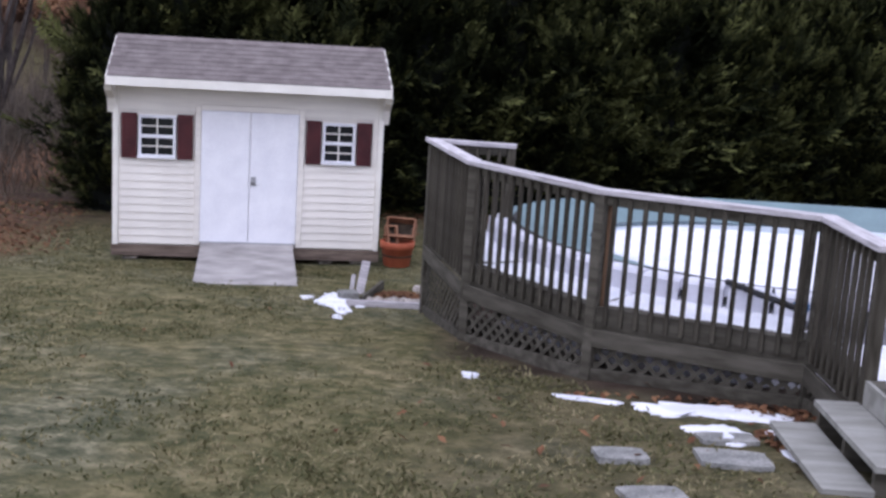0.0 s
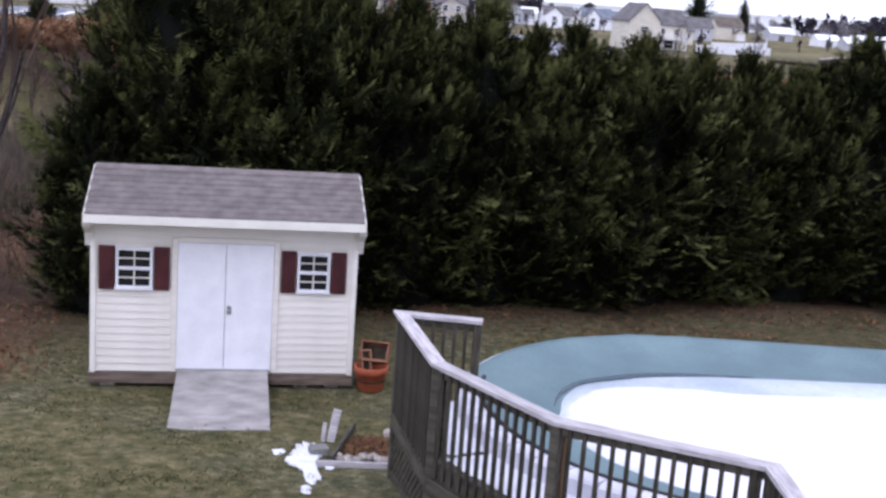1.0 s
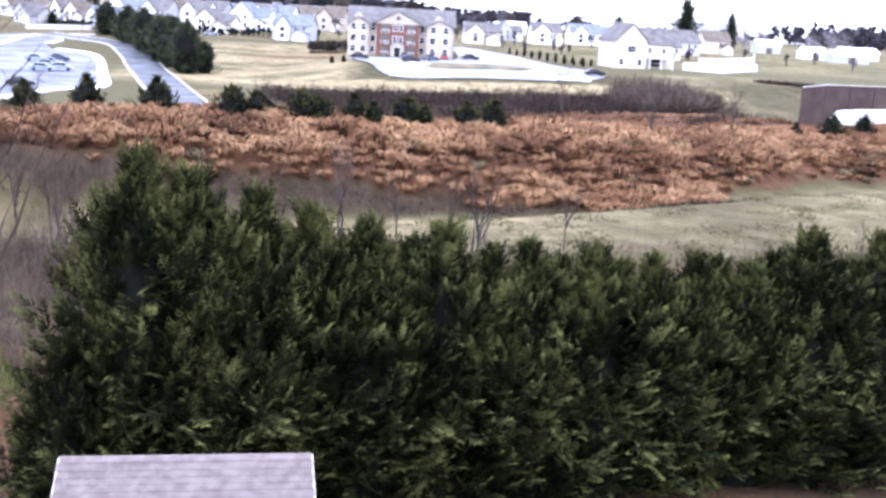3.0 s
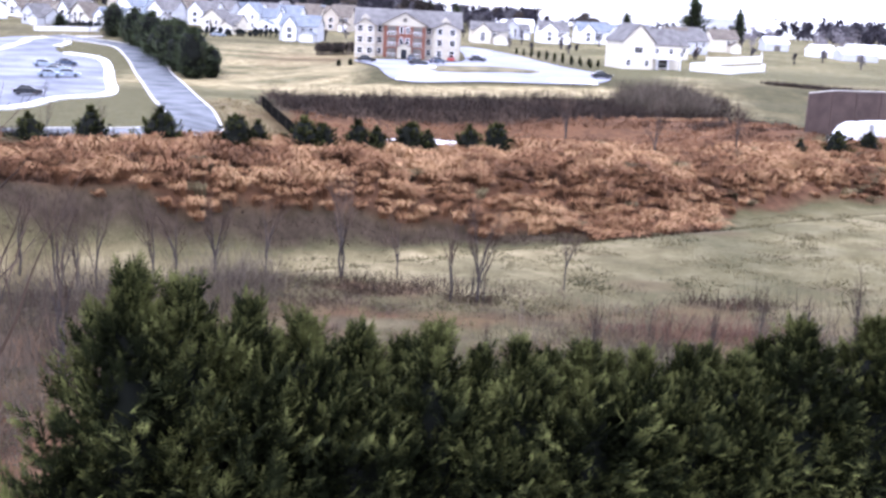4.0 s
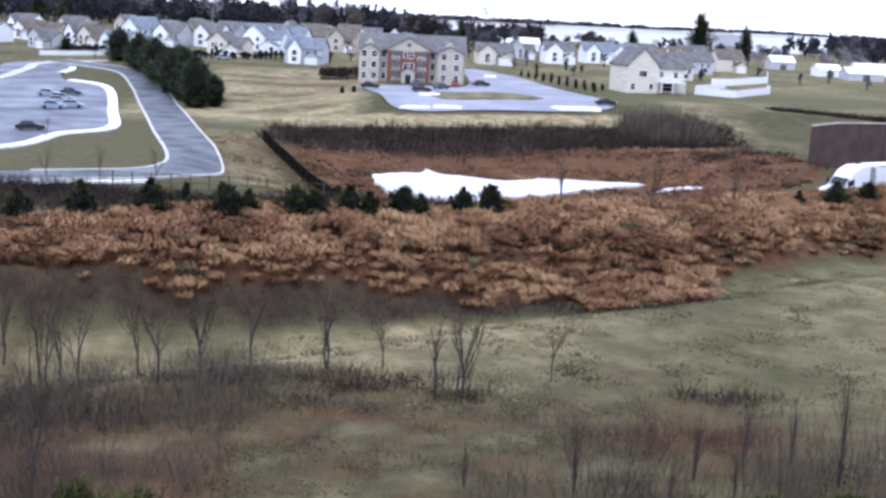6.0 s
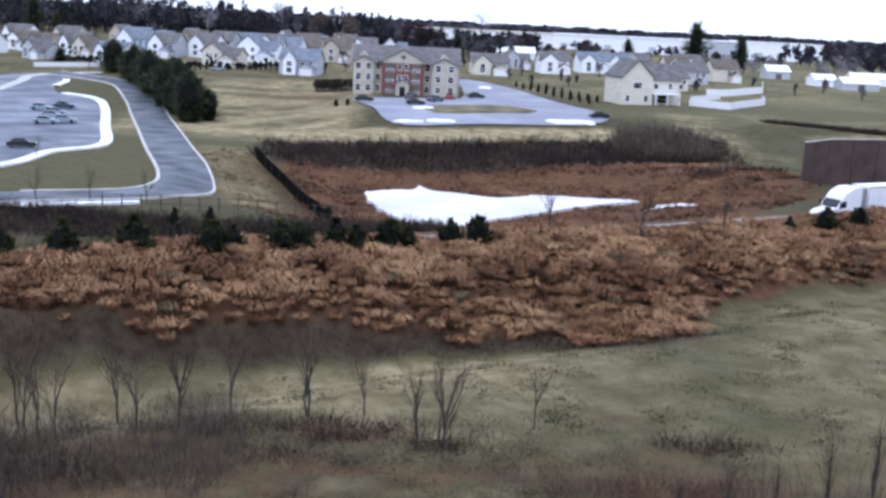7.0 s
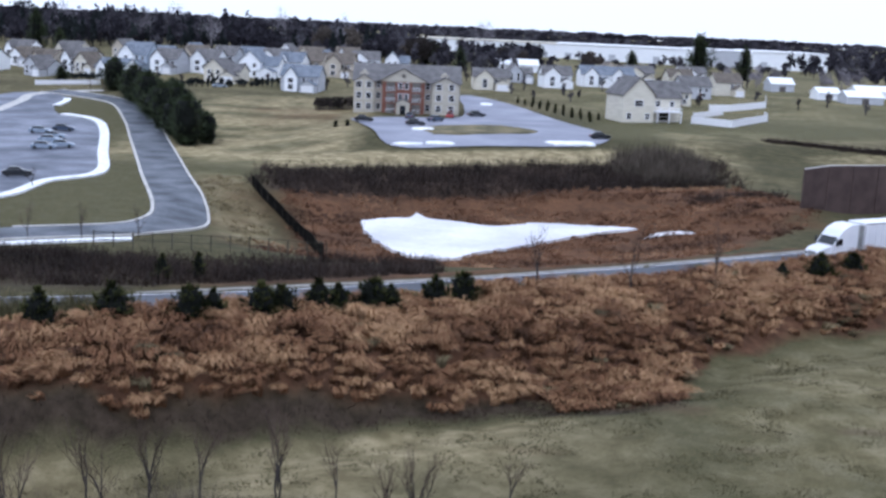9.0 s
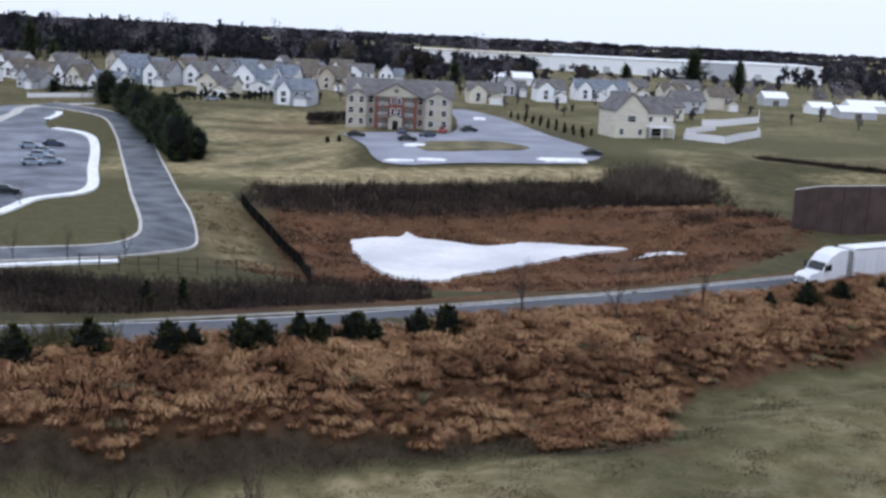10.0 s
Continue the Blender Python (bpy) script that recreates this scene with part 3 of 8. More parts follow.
def curve_points(pts, step):
    """Points every step metres on a smooth curve through pts."""
    out = []
    for k in range(len(pts) - 1):
        p0, p1, p2, p3 = (Vector((*pts[max(0, min(len(pts) - 1, i))], 0)) for i in (k - 1, k, k + 1, k + 2))
        n = max(1, round((p2 - p1).length / step))
        for i in range(n):
            t = i / n
            out.append(0.5 * (2 * p1 + (p2 - p0) * t + (2 * p0 - 5 * p1 + 4 * p2 - p3) * t * t + (3 * p1 - p0 - 3 * p2 + p3) * t ** 3))
    out.append(Vector((*pts[-1], 0)))
    return out


def ribbon(pts, inner, outer, lift, step=2.0, skirt=0.15, lanes=1):
    """A strip that lies on the land, from inner to outer metres to the left of the line."""
    line = curve_points(pts, step)
    g = Geo()
    vs = []
    for k, p in enumerate(line):
        d = (line[min(k + 1, len(line) - 1)] - line[max(k - 1, 0)]).normalized()
        s = Vector((-d.y, d.x, 0))
        row = [p + (inner + (outer - inner) * i / lanes) * s for i in range(lanes + 1)]
        row = [(q.x, q.y, land(q.x, q.y) + lift) for q in row]
        vs += [(*row[0][:2], row[0][2] - skirt)] + row + [(*row[-1][:2], row[-1][2] - skirt)]
    n, w = len(line), lanes + 3
    g.add(vs, [(w * k + i, w * k + i + 1, w * k + w + 1 + i, w * k + w + i) for k in range(n - 1) for i in range(w - 1)])
    return g


def patch(outline, lift, wob=0.0, step=1.0, thick=0.0, seed=0, rag=0.0):
    """A sheet that lies on the land inside an outline, thicker in its middle."""
    pts = curve_points(list(outline) + [outline[0]], step)[:-1]
    cx, cy = sum(p.x for p in pts) / len(pts), sum(p.y for p in pts) / len(pts)
    g = Geo()
    rings = (1.0, 0.97, 0.8, 0.55, 0.3)
    vs = []
    for r, k in enumerate(rings):
        for p in pts:
            w = 1 + wob * noise.noise((p.x * 1.7 + seed, p.y * 1.7, 5.0)) + rag * (noise.noise((p.x * 7 + seed, p.y * 7, 1.0)) + 0.7 * noise.noise((p.x * 19 + seed, p.y * 19, 2.0)))
            x, y = cx + (p.x - cx) * k * w, cy + (p.y - cy) * k * w
            up = lift + thick * (0, 0.55, 0.8, 0.95, 1.0)[r] * (1 + 0.4 * noise.noise((x * 2.3, y * 2.3, seed)))
            vs.append((x, y, land(x, y) + (up if r else -0.08)))
    n = len(pts)
    faces = [(r * n + i, r * n + (i + 1) % n, (r + 1) * n + (i + 1) % n, (r + 1) * n + i) for r in range(len(rings) - 1) for i in range(n)]
    vs.append((cx, cy, land(cx, cy) + lift + thick))
    m = len(vs) - 1
    faces += [((len(rings) - 1) * n + i, (len(rings) - 1) * n + (i + 1) % n, m) for i in range(n)]
    return g.add(vs, faces)


ground = build_ground()
road = tagged(solid("road", ribbon(ROAD, -3.9, 3.6, 0.05, 2.0, 0.15, 4), ASPHALT), "two-lane grey asphalt road behind the bank", "road", kind="structure")
tagged(solid("trim", ribbon(ROAD, -3.55, -3.42, 0.058, 2.0, 0.002), WHITE), "white painted road edge line", "road line", kind="structure")
tagged(solid("trim", ribbon(ROAD, 3.25, 3.38, 0.058, 2.0, 0.002), WHITE), "white painted road edge line", "road line", kind="structure")
tagged(solid("pavement", ribbon(ROAD[2:-2], 3.7, 4.4, 0.07, 2.0), GRAVEL), "pale gravel shoulder along the road", "pavement", kind="structure")

# the drive that loops round a grass island, with its car park
LOOP = [(-118, 106), (-80, 117), (-47.8, 134.1), (-36, 140), (-32.4, 148), (-34.2, 160), (-43.3, 187), (-50.5, 209), (-63.3, 248), (-69.6, 266), (-82, 297), (-93, 311), (-110, 321)]
tagged(solid("road", ribbon(LOOP, -3.0, 4.0, 0.16, 1.5, 0.4, 6), DRIVE_ASPHALT), "worn grey asphalt drive round a grass island", "road", kind="structure")
tagged(solid("trim", ribbon(LOOP, -3.4, -3.02, 0.26, 1.5, 0.5), CONCRETE), "pale concrete kerb of the drive", "kerb", kind="structure")
tagged(solid("trim", ribbon(LOOP[2:], 4.02, 4.5, 0.26, 1.5, 0.5), CONCRETE), "pale concrete kerb of the drive", "kerb", kind="structure")
CAR_PARK = [(-140, 158), (-100, 148), (-72, 144), (-60.5, 158), (-59.3, 174), (-55.2, 185), (-62.3, 211), (-77, 256), (-90, 269), (-97, 286), (-99, 303), (-110, 317), (-120, 309), (-110, 279), (-102, 256), (-110, 230), (-140, 212)]


def flat_lot(name, outline, lift, material, label, category):
    pts = curve_points(list(outline) + [outline[0]], 4.0)[:-1]
    bm = bmesh.new()
    vs = [bm.verts.new((p.x, p.y, land(p.x, p.y) + lift)) for p in pts]
    f = bm.faces.new(vs)
    bmesh.ops.triangulate(bm, faces=[f])
    for _ in range(2):
        bmesh.ops.subdivide_edges(bm, edges=bm.edges[:], cuts=1, use_grid_fill=True)
    for v in bm.verts:
        v.co.z = land(v.co.x, v.co.y) + lift
    me = bpy.data.meshes.new(name)
    bm.to_mesh(me)
    bm.free()
    for p in me.polygons:
        if p.normal.z < 0:
            p.flip()
    me.materials.append(material)
    return tagged(new(name, me), label, category, kind="structure")


flat_lot("pavement", CAR_PARK, 0.1, PARK_ASPHALT, "wide grey asphalt car park", "car park")
SNOW_EDGE = [(-74, 144), (-60.8, 158), (-59.4, 175), (-55, 186), (-62.2, 211), (-77.2, 257), (-89.5, 269)]
tagged(solid("snow", ribbon(SNOW_EDGE, -1.5, 0.4, 0.3, 2.0, 0.3), DIRTY_SNOW), "ploughed snow bank along the car park", "snow", kind="structure")
tagged(solid("snow", ribbon([(-97, 285), (-98.5, 297), (-101, 305)], -1.2, 0.6, 0.3, 2.0, 0.3), DIRTY_SNOW), "ploughed snow bank along the car park", "snow", kind="structure")
tagged(solid("snow", ribbon([(-118, 99.5), (-80, 111.3), (-46.2, 129.0), (-34.2, 134.6)], -0.8, 0.5, 0.25, 2.0, 0.3), DIRTY_SNOW), "strip of ploughed snow beside the drive", "snow", kind="structure")
tagged(solid("pavement", ribbon([(-116, 232), (-106, 262), (-109, 294), (-112, 313), (-98, 327)], -1.4, 1.4, 0.12, 3.0), CONCRETE), "pale concrete footpath", "footpath", kind="structure")

# car park before the apartment building
APT_LOT = [(-22.5, 273), (-16, 250), (-9.5, 228.7), (8, 234), (30.6, 241.8), (36, 257), (27.5, 294), (18.9, 330), (10.5, 351), (2.5, 355), (4.2, 320), (3, 288), (-9, 281)]
flat_lot("pavement", APT_LOT, 0.25, LOT_ASPHALT, "pale asphalt car park of the apartment building", "car park")
tagged(solid("pavement", patch([(-2, 241), (13.2, 248), (21, 256), (13, 268), (1, 262), (-5, 251)], 0.4, 0, 3.0), ISLAND), "dry grass island in the car park", "grass island", kind="structure")
for pts in ([(-10, 229.5), (-5, 230.5), (-4, 232), (-9, 231)], [(-3, 232), (2, 233), (2, 234.5), (-3, 233.5)], [(23, 239.5), (31, 242), (31, 244.5), (22, 242)], [(-6.5, 246), (-2.5, 248), (-2.5, 252), (-6.5, 251)], [(9, 326), (12, 326), (12, 332), (9, 332)]):
    tagged(solid("snow", patch(pts, 0.28, 0.2, 0.6, 0.3, 3, 0.05), DIRTY_SNOW, None, True), "small heap of ploughed snow in the car park", "snow", kind="structure")

# frozen pond
POND = [(-10.7, 174), (-8.5, 163), (-5.9, 155.6), (-2.5, 149.8), (2.7, 148.2), (7.1, 153.6), (11.8, 158.2), (17.7, 165), (22.5, 170.5), (27.5, 175.3), (31.8, 178.2), (27, 179.2), (21, 179.5), (15.1, 178.8), (9.8, 174.8), (4.6, 176.8), (-1, 179.5), (-2.6, 184), (-3.6, 179), (-7, 177.5)]


def flat_sheet(outline, z, thick, seed, wob=0.5, step=1.2):
    g = Geo()
    pts = curve_points(list(outline) + [outline[0]], step)[:-1]
    ring = [(p.x + wob * noise.noise((p.x * 0.6, p.y * 0.6, seed)), p.y + wob * noise.noise((p.x * 0.6, p.y * 0.6, seed + 9))) for p in pts]
    return g.slab(ring, z - thick, z)


tagged(solid("water", flat_sheet(POND, -8.2, 1.2, 2, 0.9, 0.8), ICE), "frozen pond under white snow", "pond", kind="structure")
tagged(solid("water", patch([(31.5, 171), (35, 173.5), (39.5, 172.5), (38, 175), (34, 175)], 0.05, 0.2, 0.7, 0.1, 4), ICE), "small frozen puddle beside the pond", "pond", kind="structure")

# ---- the garden: shed, ramp, pots, deck, pool ----
SHED_AT = pose(-2.62, 15.41, 0.0, 0, 0, 10.27)


def build_shed():
    shed = thing("garden_shed", SHED_AT, "cream vinyl-sided garden shed with maroon shutters and white double doors", "shed")
    W, D = 1.83, 2.44
    # floor skids
    for y in (-0.015, 1.15, 2.3):
        part("skid", Geo().box(-1.85, 1.85, y, y + 0.11, 0.045, 0.2, c=0.01), SKID_WOOD, shed, "weathered brown timber skid")
    for x in (-1.6, -0.2, 1.1, 1.55):
        part("foundation_block", Geo().box(x - 0.1, x + 0.1, 0.06, 0.42, -0.12, 0.045, c=0.01), STONE, shed, "grey concrete block")
    # walls
    front = Geo().slab([(-W, 0.2), (W, 0.2), (W, 2.42), (-W, 2.42)], 0.03, 0.09, Matrix.Rotation(math.pi / 2, 4, "X") @ Matrix.Diagonal((1, 1, -1, 1)))
    part("front_wall", front, SIDING, shed)
    prof = [(0.03, 0.2), (D, 0.2), (D, 2.05), (0.82, 2.9), (0.03, 2.5)]
    turn = Matrix(((0, 0, 1, 0), (1, 0, 0, 0), (0, 1, 0, 0), (0, 0, 0, 1)))
    for x in (-W, W - 0.06):
        part("side_wall", Geo().slab(prof, x, x + 0.06, turn), SIDING, shed)
    part("back_wall", Geo().box(-W, W, D - 0.06, D, 0.2, 2.05), SIDING, shed)
    # lapped boards
    step = 0.108
    lap = {}
    for row in range(20):
        z = 0.22 + row * step
        spans = [(-1.78, -0.74), (0.73, 1.78)] if z < 2.1 else [(-1.78, 1.78)]
        for a, b in spans:
            if z > 1.33 and z < 2.05:
                wins = (-1.73, -0.75) if a < 0 else (0.74, 1.69)
                cuts = [(a, wins[0]), (wins[1], b)]
            else:
                cuts = [(a, b)]
            for c, d in cuts:
                if d - c < 0.03:
                    continue
                key = (round(c, 2), round(d, 2))
                if key not in lap:
                    lap[key] = Geo().add([(c, 0.0, 0), (d, 0.0, 0), (d, 0.012, step), (c, 0.012, step), (c, 0.03, 0), (d, 0.03, 0), (d, 0.03, step), (c, 0.03, step)], [(0, 1, 2, 3), (4, 0, 3, 7), (1, 5, 6, 2), (4, 5, 1, 0), (3, 2, 6, 7)]).data("siding_board")
                part("siding_board", lap[key], SIDING, shed, "", Matrix.Translation((0, 0, z)))
    for x in (-W, W - 0.075):
        part("corner_trim", Geo().box(x, x + 0.075, -0.022, 0.03, 0.2, 2.4, c=0.006), CREAM_TRIM, shed, "cream corner trim")
    part("door_casing", Geo().box(-0.74, -0.665, -0.02, 0.03, 0.22, 2.14, c=0.005), SIDING, shed)
    part("door_casing", Geo().box(0.66, 0.735, -0.02, 0.03, 0.22, 2.14, c=0.005), SIDING, shed)
    part("door_casing", Geo().box(-0.662, 0.657, -0.02, 0.03, 2.09, 2.16, c=0.005), SIDING, shed)
    # doors
    for x0, x1 in ((-0.662, -0.006), (0.0, 0.657)):
        door = part("door", Geo().box(x0, x1, -0.03, 0.02, 0.26, 2.085, c=0.008), WHITE, shed, "plain white painted shed door")
        for z in (0.5, 1.25, 1.95):
            hx = x0 + 0.02 if x0 < -0.3 else x1 - 0.09
            part("hinge", Geo().box(hx, hx + 0.07, -0.036, -0.028, z, z + 0.03), WHITE, door)
    knob = Geo().lathe([(0.012, 0), (0.012, 0.03), (0.03, 0.04), (0.032, 0.06), (0.02, 0.07)], 12, Matrix.Translation((0.05, -0.03, 1.14)) @ Matrix.Rotation(math.pi / 2, 4, "X"))
    part("door_knob", knob, METAL, shed, "dull metal door knob", smooth_shade=True)
    part("door_latch", Geo().box(0.02, 0.085, -0.038, -0.03, 1.08, 1.2), METAL, shed, "dull metal latch plate")
    # windows with shutters
    for x0, x1, z0, z1, sh in ((-1.49, -1.0, 1.42, 1.99, ((-1.715, -1.51), (-0.98, -0.77))), (0.985, 1.437, 1.43, 1.99, ((0.76, 0.965), (1.46, 1.668)))):
        win = part("window", Geo().box(x0 + 0.03, x1 - 0.03, -0.005, 0.03, z0 + 0.03, z1 - 0.03), BLACK, shed, "white sash window with dark panes")
        fr = 0.035
        for a, b, c, d in ((x0, x1, z1 - fr, z1), (x0, x1, z0, z0 + fr), (x0, x0 + fr, z0 + fr, z1 - fr), (x1 - fr, x1, z0 + fr, z1 - fr)):
            part("window_frame", Geo().box(a, b, -0.04, 0.02, c, d, c=0.005), WHITE, win)
        mid = (z0 + z1) / 2
        part("meeting_rail", Geo().box(x0 + fr, x1 - fr, -0.035, 0.0, mid - 0.022, mid + 0.022, c=0.004), WHITE, win)
        part("window_sill", Geo().box(x0 - 0.015, x1 + 0.015, -0.06, -0.0405, z0 - 0.015, z0 + 0.02), WHITE, win)
        for c, d in ((z0 + fr, mid - 0.022), (mid + 0.022, z1 - fr)):
            part("pane", Geo().box(x0 + fr, x1 - fr, -0.014, -0.008, c, d), DARK_GLASS, win, "dark reflecting glass")
            xm, zm = (x0 + x1) / 2, (c + d) / 2
            part("glazing_bar", Geo().box(xm - 0.009, xm + 0.009, -0.022, -0.015, c, d), SIDING, win)
            part("glazing_bar", Geo().box(x0 + fr, xm - 0.0095, -0.022, -0.015, zm - 0.009, zm + 0.009), SIDING, win)
            part("glazing_bar", Geo().box(xm + 0.0095, x1 - fr, -0.022, -0.015, zm - 0.009, zm + 0.009), SIDING, win)
        for a, b in sh:
            shutter = part("shutter", Geo().box(a, b, -0.032, 0.01, z0 - 0.02, z1 + 0.02, c=0.006), MAROON, shed, "maroon louvred shutter")
            for k in range(11):
                z = z0 + 0.03 + k * (z1 - z0 - 0.06) / 10.5
                part("louvre", Geo().box(a + 0.025, b - 0.025, -0.04, -0.0325, z, z + 0.032), MAROON, shutter)
    # roof: short front slope, long back slope, front overhang
    R, E0, E1 = (0.82, 3.0), (-0.4, 2.52), (D + 0.12, 2.02)
    X = 1.865
    for (ya, za), (yb, zb), nrow in ((E0, R, 9), (E1, R, 14)):
        d = Vector((0, yb - ya, zb - za))
        length = d.length
        d.normalize()
        nrm = Vector((0, -d.z, d.y)) if ya < yb else Vector((0, d.z, -d.y))
        deck = part("roof_slope", Geo().add([(s * X, ya, za) for s in (-1, 1)] + [(s * X, yb, zb) for s in (1, -1)] + [(s * X, ya - nrm.y * 0.05, za - nrm.z * 0.05) for s in (-1, 1)] + [(s * X, yb - nrm.y * 0.05, zb - nrm.z * 0.05) for s in (1, -1)], [(0, 1, 2, 3), (7, 6, 5, 4), (0, 4, 5, 1), (1, 5, 6, 2), (3, 2, 6, 7), (0, 3, 7, 4)]), SHINGLE, shed, "grey-brown asphalt shingle roof")
        h = length / nrow
        tabs = Geo()
        for row in range(nrow):
            n = 13
            for k in range(n + 1):
                a, b = -X + (k - 0.5 * (row % 2)) * 2 * X / n, -X + (k + 1 - 0.5 * (row % 2)) * 2 * X / n - 0.008
                a, b = max(a, -X - 0.01), min(b, X + 0.01)
                if b - a < 0.02:
                    continue
                lift = 0.008 + 0.003 * random.random()
                p, q = Vector((0, ya, za)) + d * (row * h - 0.012), Vector((0, ya, za)) + d * min(length, (row + 1) * h + 0.02)
                tabs.add([Vector((a, p.y, p.z)) + nrm * lift, Vector((b, p.y, p.z)) + nrm * lift, Vector((b, q.y, q.z)) + nrm * 0.003, Vector((a, q.y, q.z)) + nrm * 0.003, Vector((a, p.y, p.z)), Vector((b, p.y, p.z))], [(0, 1, 2, 3), (4, 5, 1, 0)])
        tagged(part("shingle_layer", tabs, SHINGLE, deck), kind="stuff")
    part("ridge_cap", Geo().add([(s * X, 0.82 + o, 3.025 - abs(o) * 0.45) for s in (-1, 1) for o in (-0.12, 0, 0.12)] + [(s * X, 0.82 + o, 3.0 - abs(o) * 0.45) for s in (-1, 1) for o in (-0.12, 0, 0.12)], [(0, 3, 4, 1), (1, 4, 5, 2), (6, 7, 10, 9), (7, 8, 11, 10), (0, 1, 7, 6), (1, 2, 8, 7), (3, 9, 10, 4), (4, 10, 11, 5), (0, 6, 9, 3), (2, 5, 11, 8)]), SHINGLE, shed)
    part("fascia", Geo().box(-X - 0.01, X + 0.01, -0.425, -0.4, 2.395, 2.51, c=0.004), CREAM_TRIM, shed, "cream fascia board")
    part("soffit", Geo().box(-X, X, -0.4, 0.03, 2.40, 2.42), SIDING, shed)
    for s in (-1, 1):
        rake = Geo()
        x0, x1 = sorted((s * X, s * (X + 0.02)))
        rake.slab([(-0.4, 2.4), (0.82, 2.88), (D + 0.1, 1.9), (D + 0.12, 2.03), (0.82, 3.0), (-0.4, 2.51)], x0, x1, turn)
        part("rake_board", rake, CREAM_TRIM, shed, "cream rake board")
        bx = sorted((s * 1.8, s * 1.9))
        part("eave_bracket", Geo().slab([(0.0, 2.0), (0.0, 2.39), (-0.36, 2.39), (-0.3, 2.31), (-0.08, 2.2)], bx[0], bx[1], turn), SIDING, shed, "cream timber eave bracket")
    return shed


build_shed()


def build_ramp():
    m = SHED_AT @ Matrix.Translation((-0.01, -0.045, 0.235))
    ramp = thing("shed_ramp", m, "weathered grey plywood ramp up to the shed doors", "ramp")
    slope = math.atan2(0.075, 2.1)
    tilt = Matrix.Rotation(slope, 4, "X")
    part("ramp_deck", Geo().box(-0.63, 0.63, -2.12, 0, 0.0, 0.03, tilt, c=0.006), PLY, ramp)
    for x in (-0.6, -0.02, 0.56):
        part("ramp_joist", Geo().box(x, x + 0.04, -1.95, -0.02, -0.05, -0.002, tilt), GREY_WOOD, ramp)
    part("ramp_lip", Geo().box(-0.64, 0.64, -0.03, 0.03, 0.031, 0.04, tilt), METAL, ramp, "thin metal lip at the sill")


build_ramp()


def build_pots():
    at = pose(-0.54, 15.74, land(-0.54, 15.74))
    pot = thing("flower_pot", at, "large orange terracotta-coloured round flower pot", "flower pot", "stacked garden pots")
    part("bowl", Geo().lathe([(0.17, 0.0), (0.19, 0.02), (0.22, 0.25), (0.238, 0.255), (0.25, 0.36), (0.225, 0.365), (0.205, 0.27), (0.16, 0.05)], 28), TERRACOTTA, pot, smooth_shade=True)
    part("soil", Geo().lathe([(0.01, 0.16), (0.215, 0.15), (0.22, 0.17), (0.02, 0.21)], 20), POT_SOIL, pot, "dark dry potting soil")

    def box_planter(m, w, d, h, label):
        p = thing("planter_box", m, label, "planter", "stacked garden pots")
        t = 0.022
        for x in (-w / 2, w / 2 - t):
            part("side", Geo().box(x, x + t, -d / 2, d / 2, 0, h, c=0.004), POT_WOOD, p)
        for y in (-d / 2, d / 2 - t):
            part("side", Geo().box(-w / 2 + t, w / 2 - t, y, y + t, 0, h, c=0.004), POT_WOOD, p)
        part("rim", Geo().box(-w / 2 - 0.015, w / 2 + 0.015, -d / 2 - 0.015, -d / 2, h - 0.03, h), POT_WOOD, p)
        part("bottom", Geo().box(-w / 2 + t, w / 2 - t, -d / 2 + t, d / 2 - t, 0.01, 0.05), POT_SOIL, p, "dark inside")

    z = land(-0.54, 15.74)
    box_planter(pose(-0.5, 16.05, z + 0.42, 52, 0, -8), 0.42, 0.3, 0.2, "faded brown square planter tipped on its side in the pot")
    box_planter(pose(-0.66, 15.9, z + 0.34, 74, 0, 28), 0.16, 0.4, 0.12, "faded brown long planter leaning beside the shed")


build_pots()

# ---- pool ----
PC0, PC1, PR = Vector((3.68, 11.75)), Vector((7.6, 11.84)), 2.87
POOL_Z = 1.43


def pool_top(y):
    """Height of the rim, which has settled on its far side."""
    return POOL_Z - 0.07 * smooth(10.8, 14.2, y)


def pool_ring(r, n=72):
    """Outline of the oval pool at r metres from its middle line."""
    out = []
    half = n // 2
    ax = (PC1 - PC0).normalized()
    a0 = math.atan2(ax.y, ax.x)
    for i in range(half + 1):
        a = a0 + math.pi / 2 + math.pi * i / half
        out.append((PC0.x + r * math.cos(a), PC0.y + r * math.sin(a)))
    for i in range(half + 1):
        a = a0 - math.pi / 2 + math.pi * i / half
        out.append((PC1.x + r * math.cos(a), PC1.y + r * math.sin(a)))
    return out


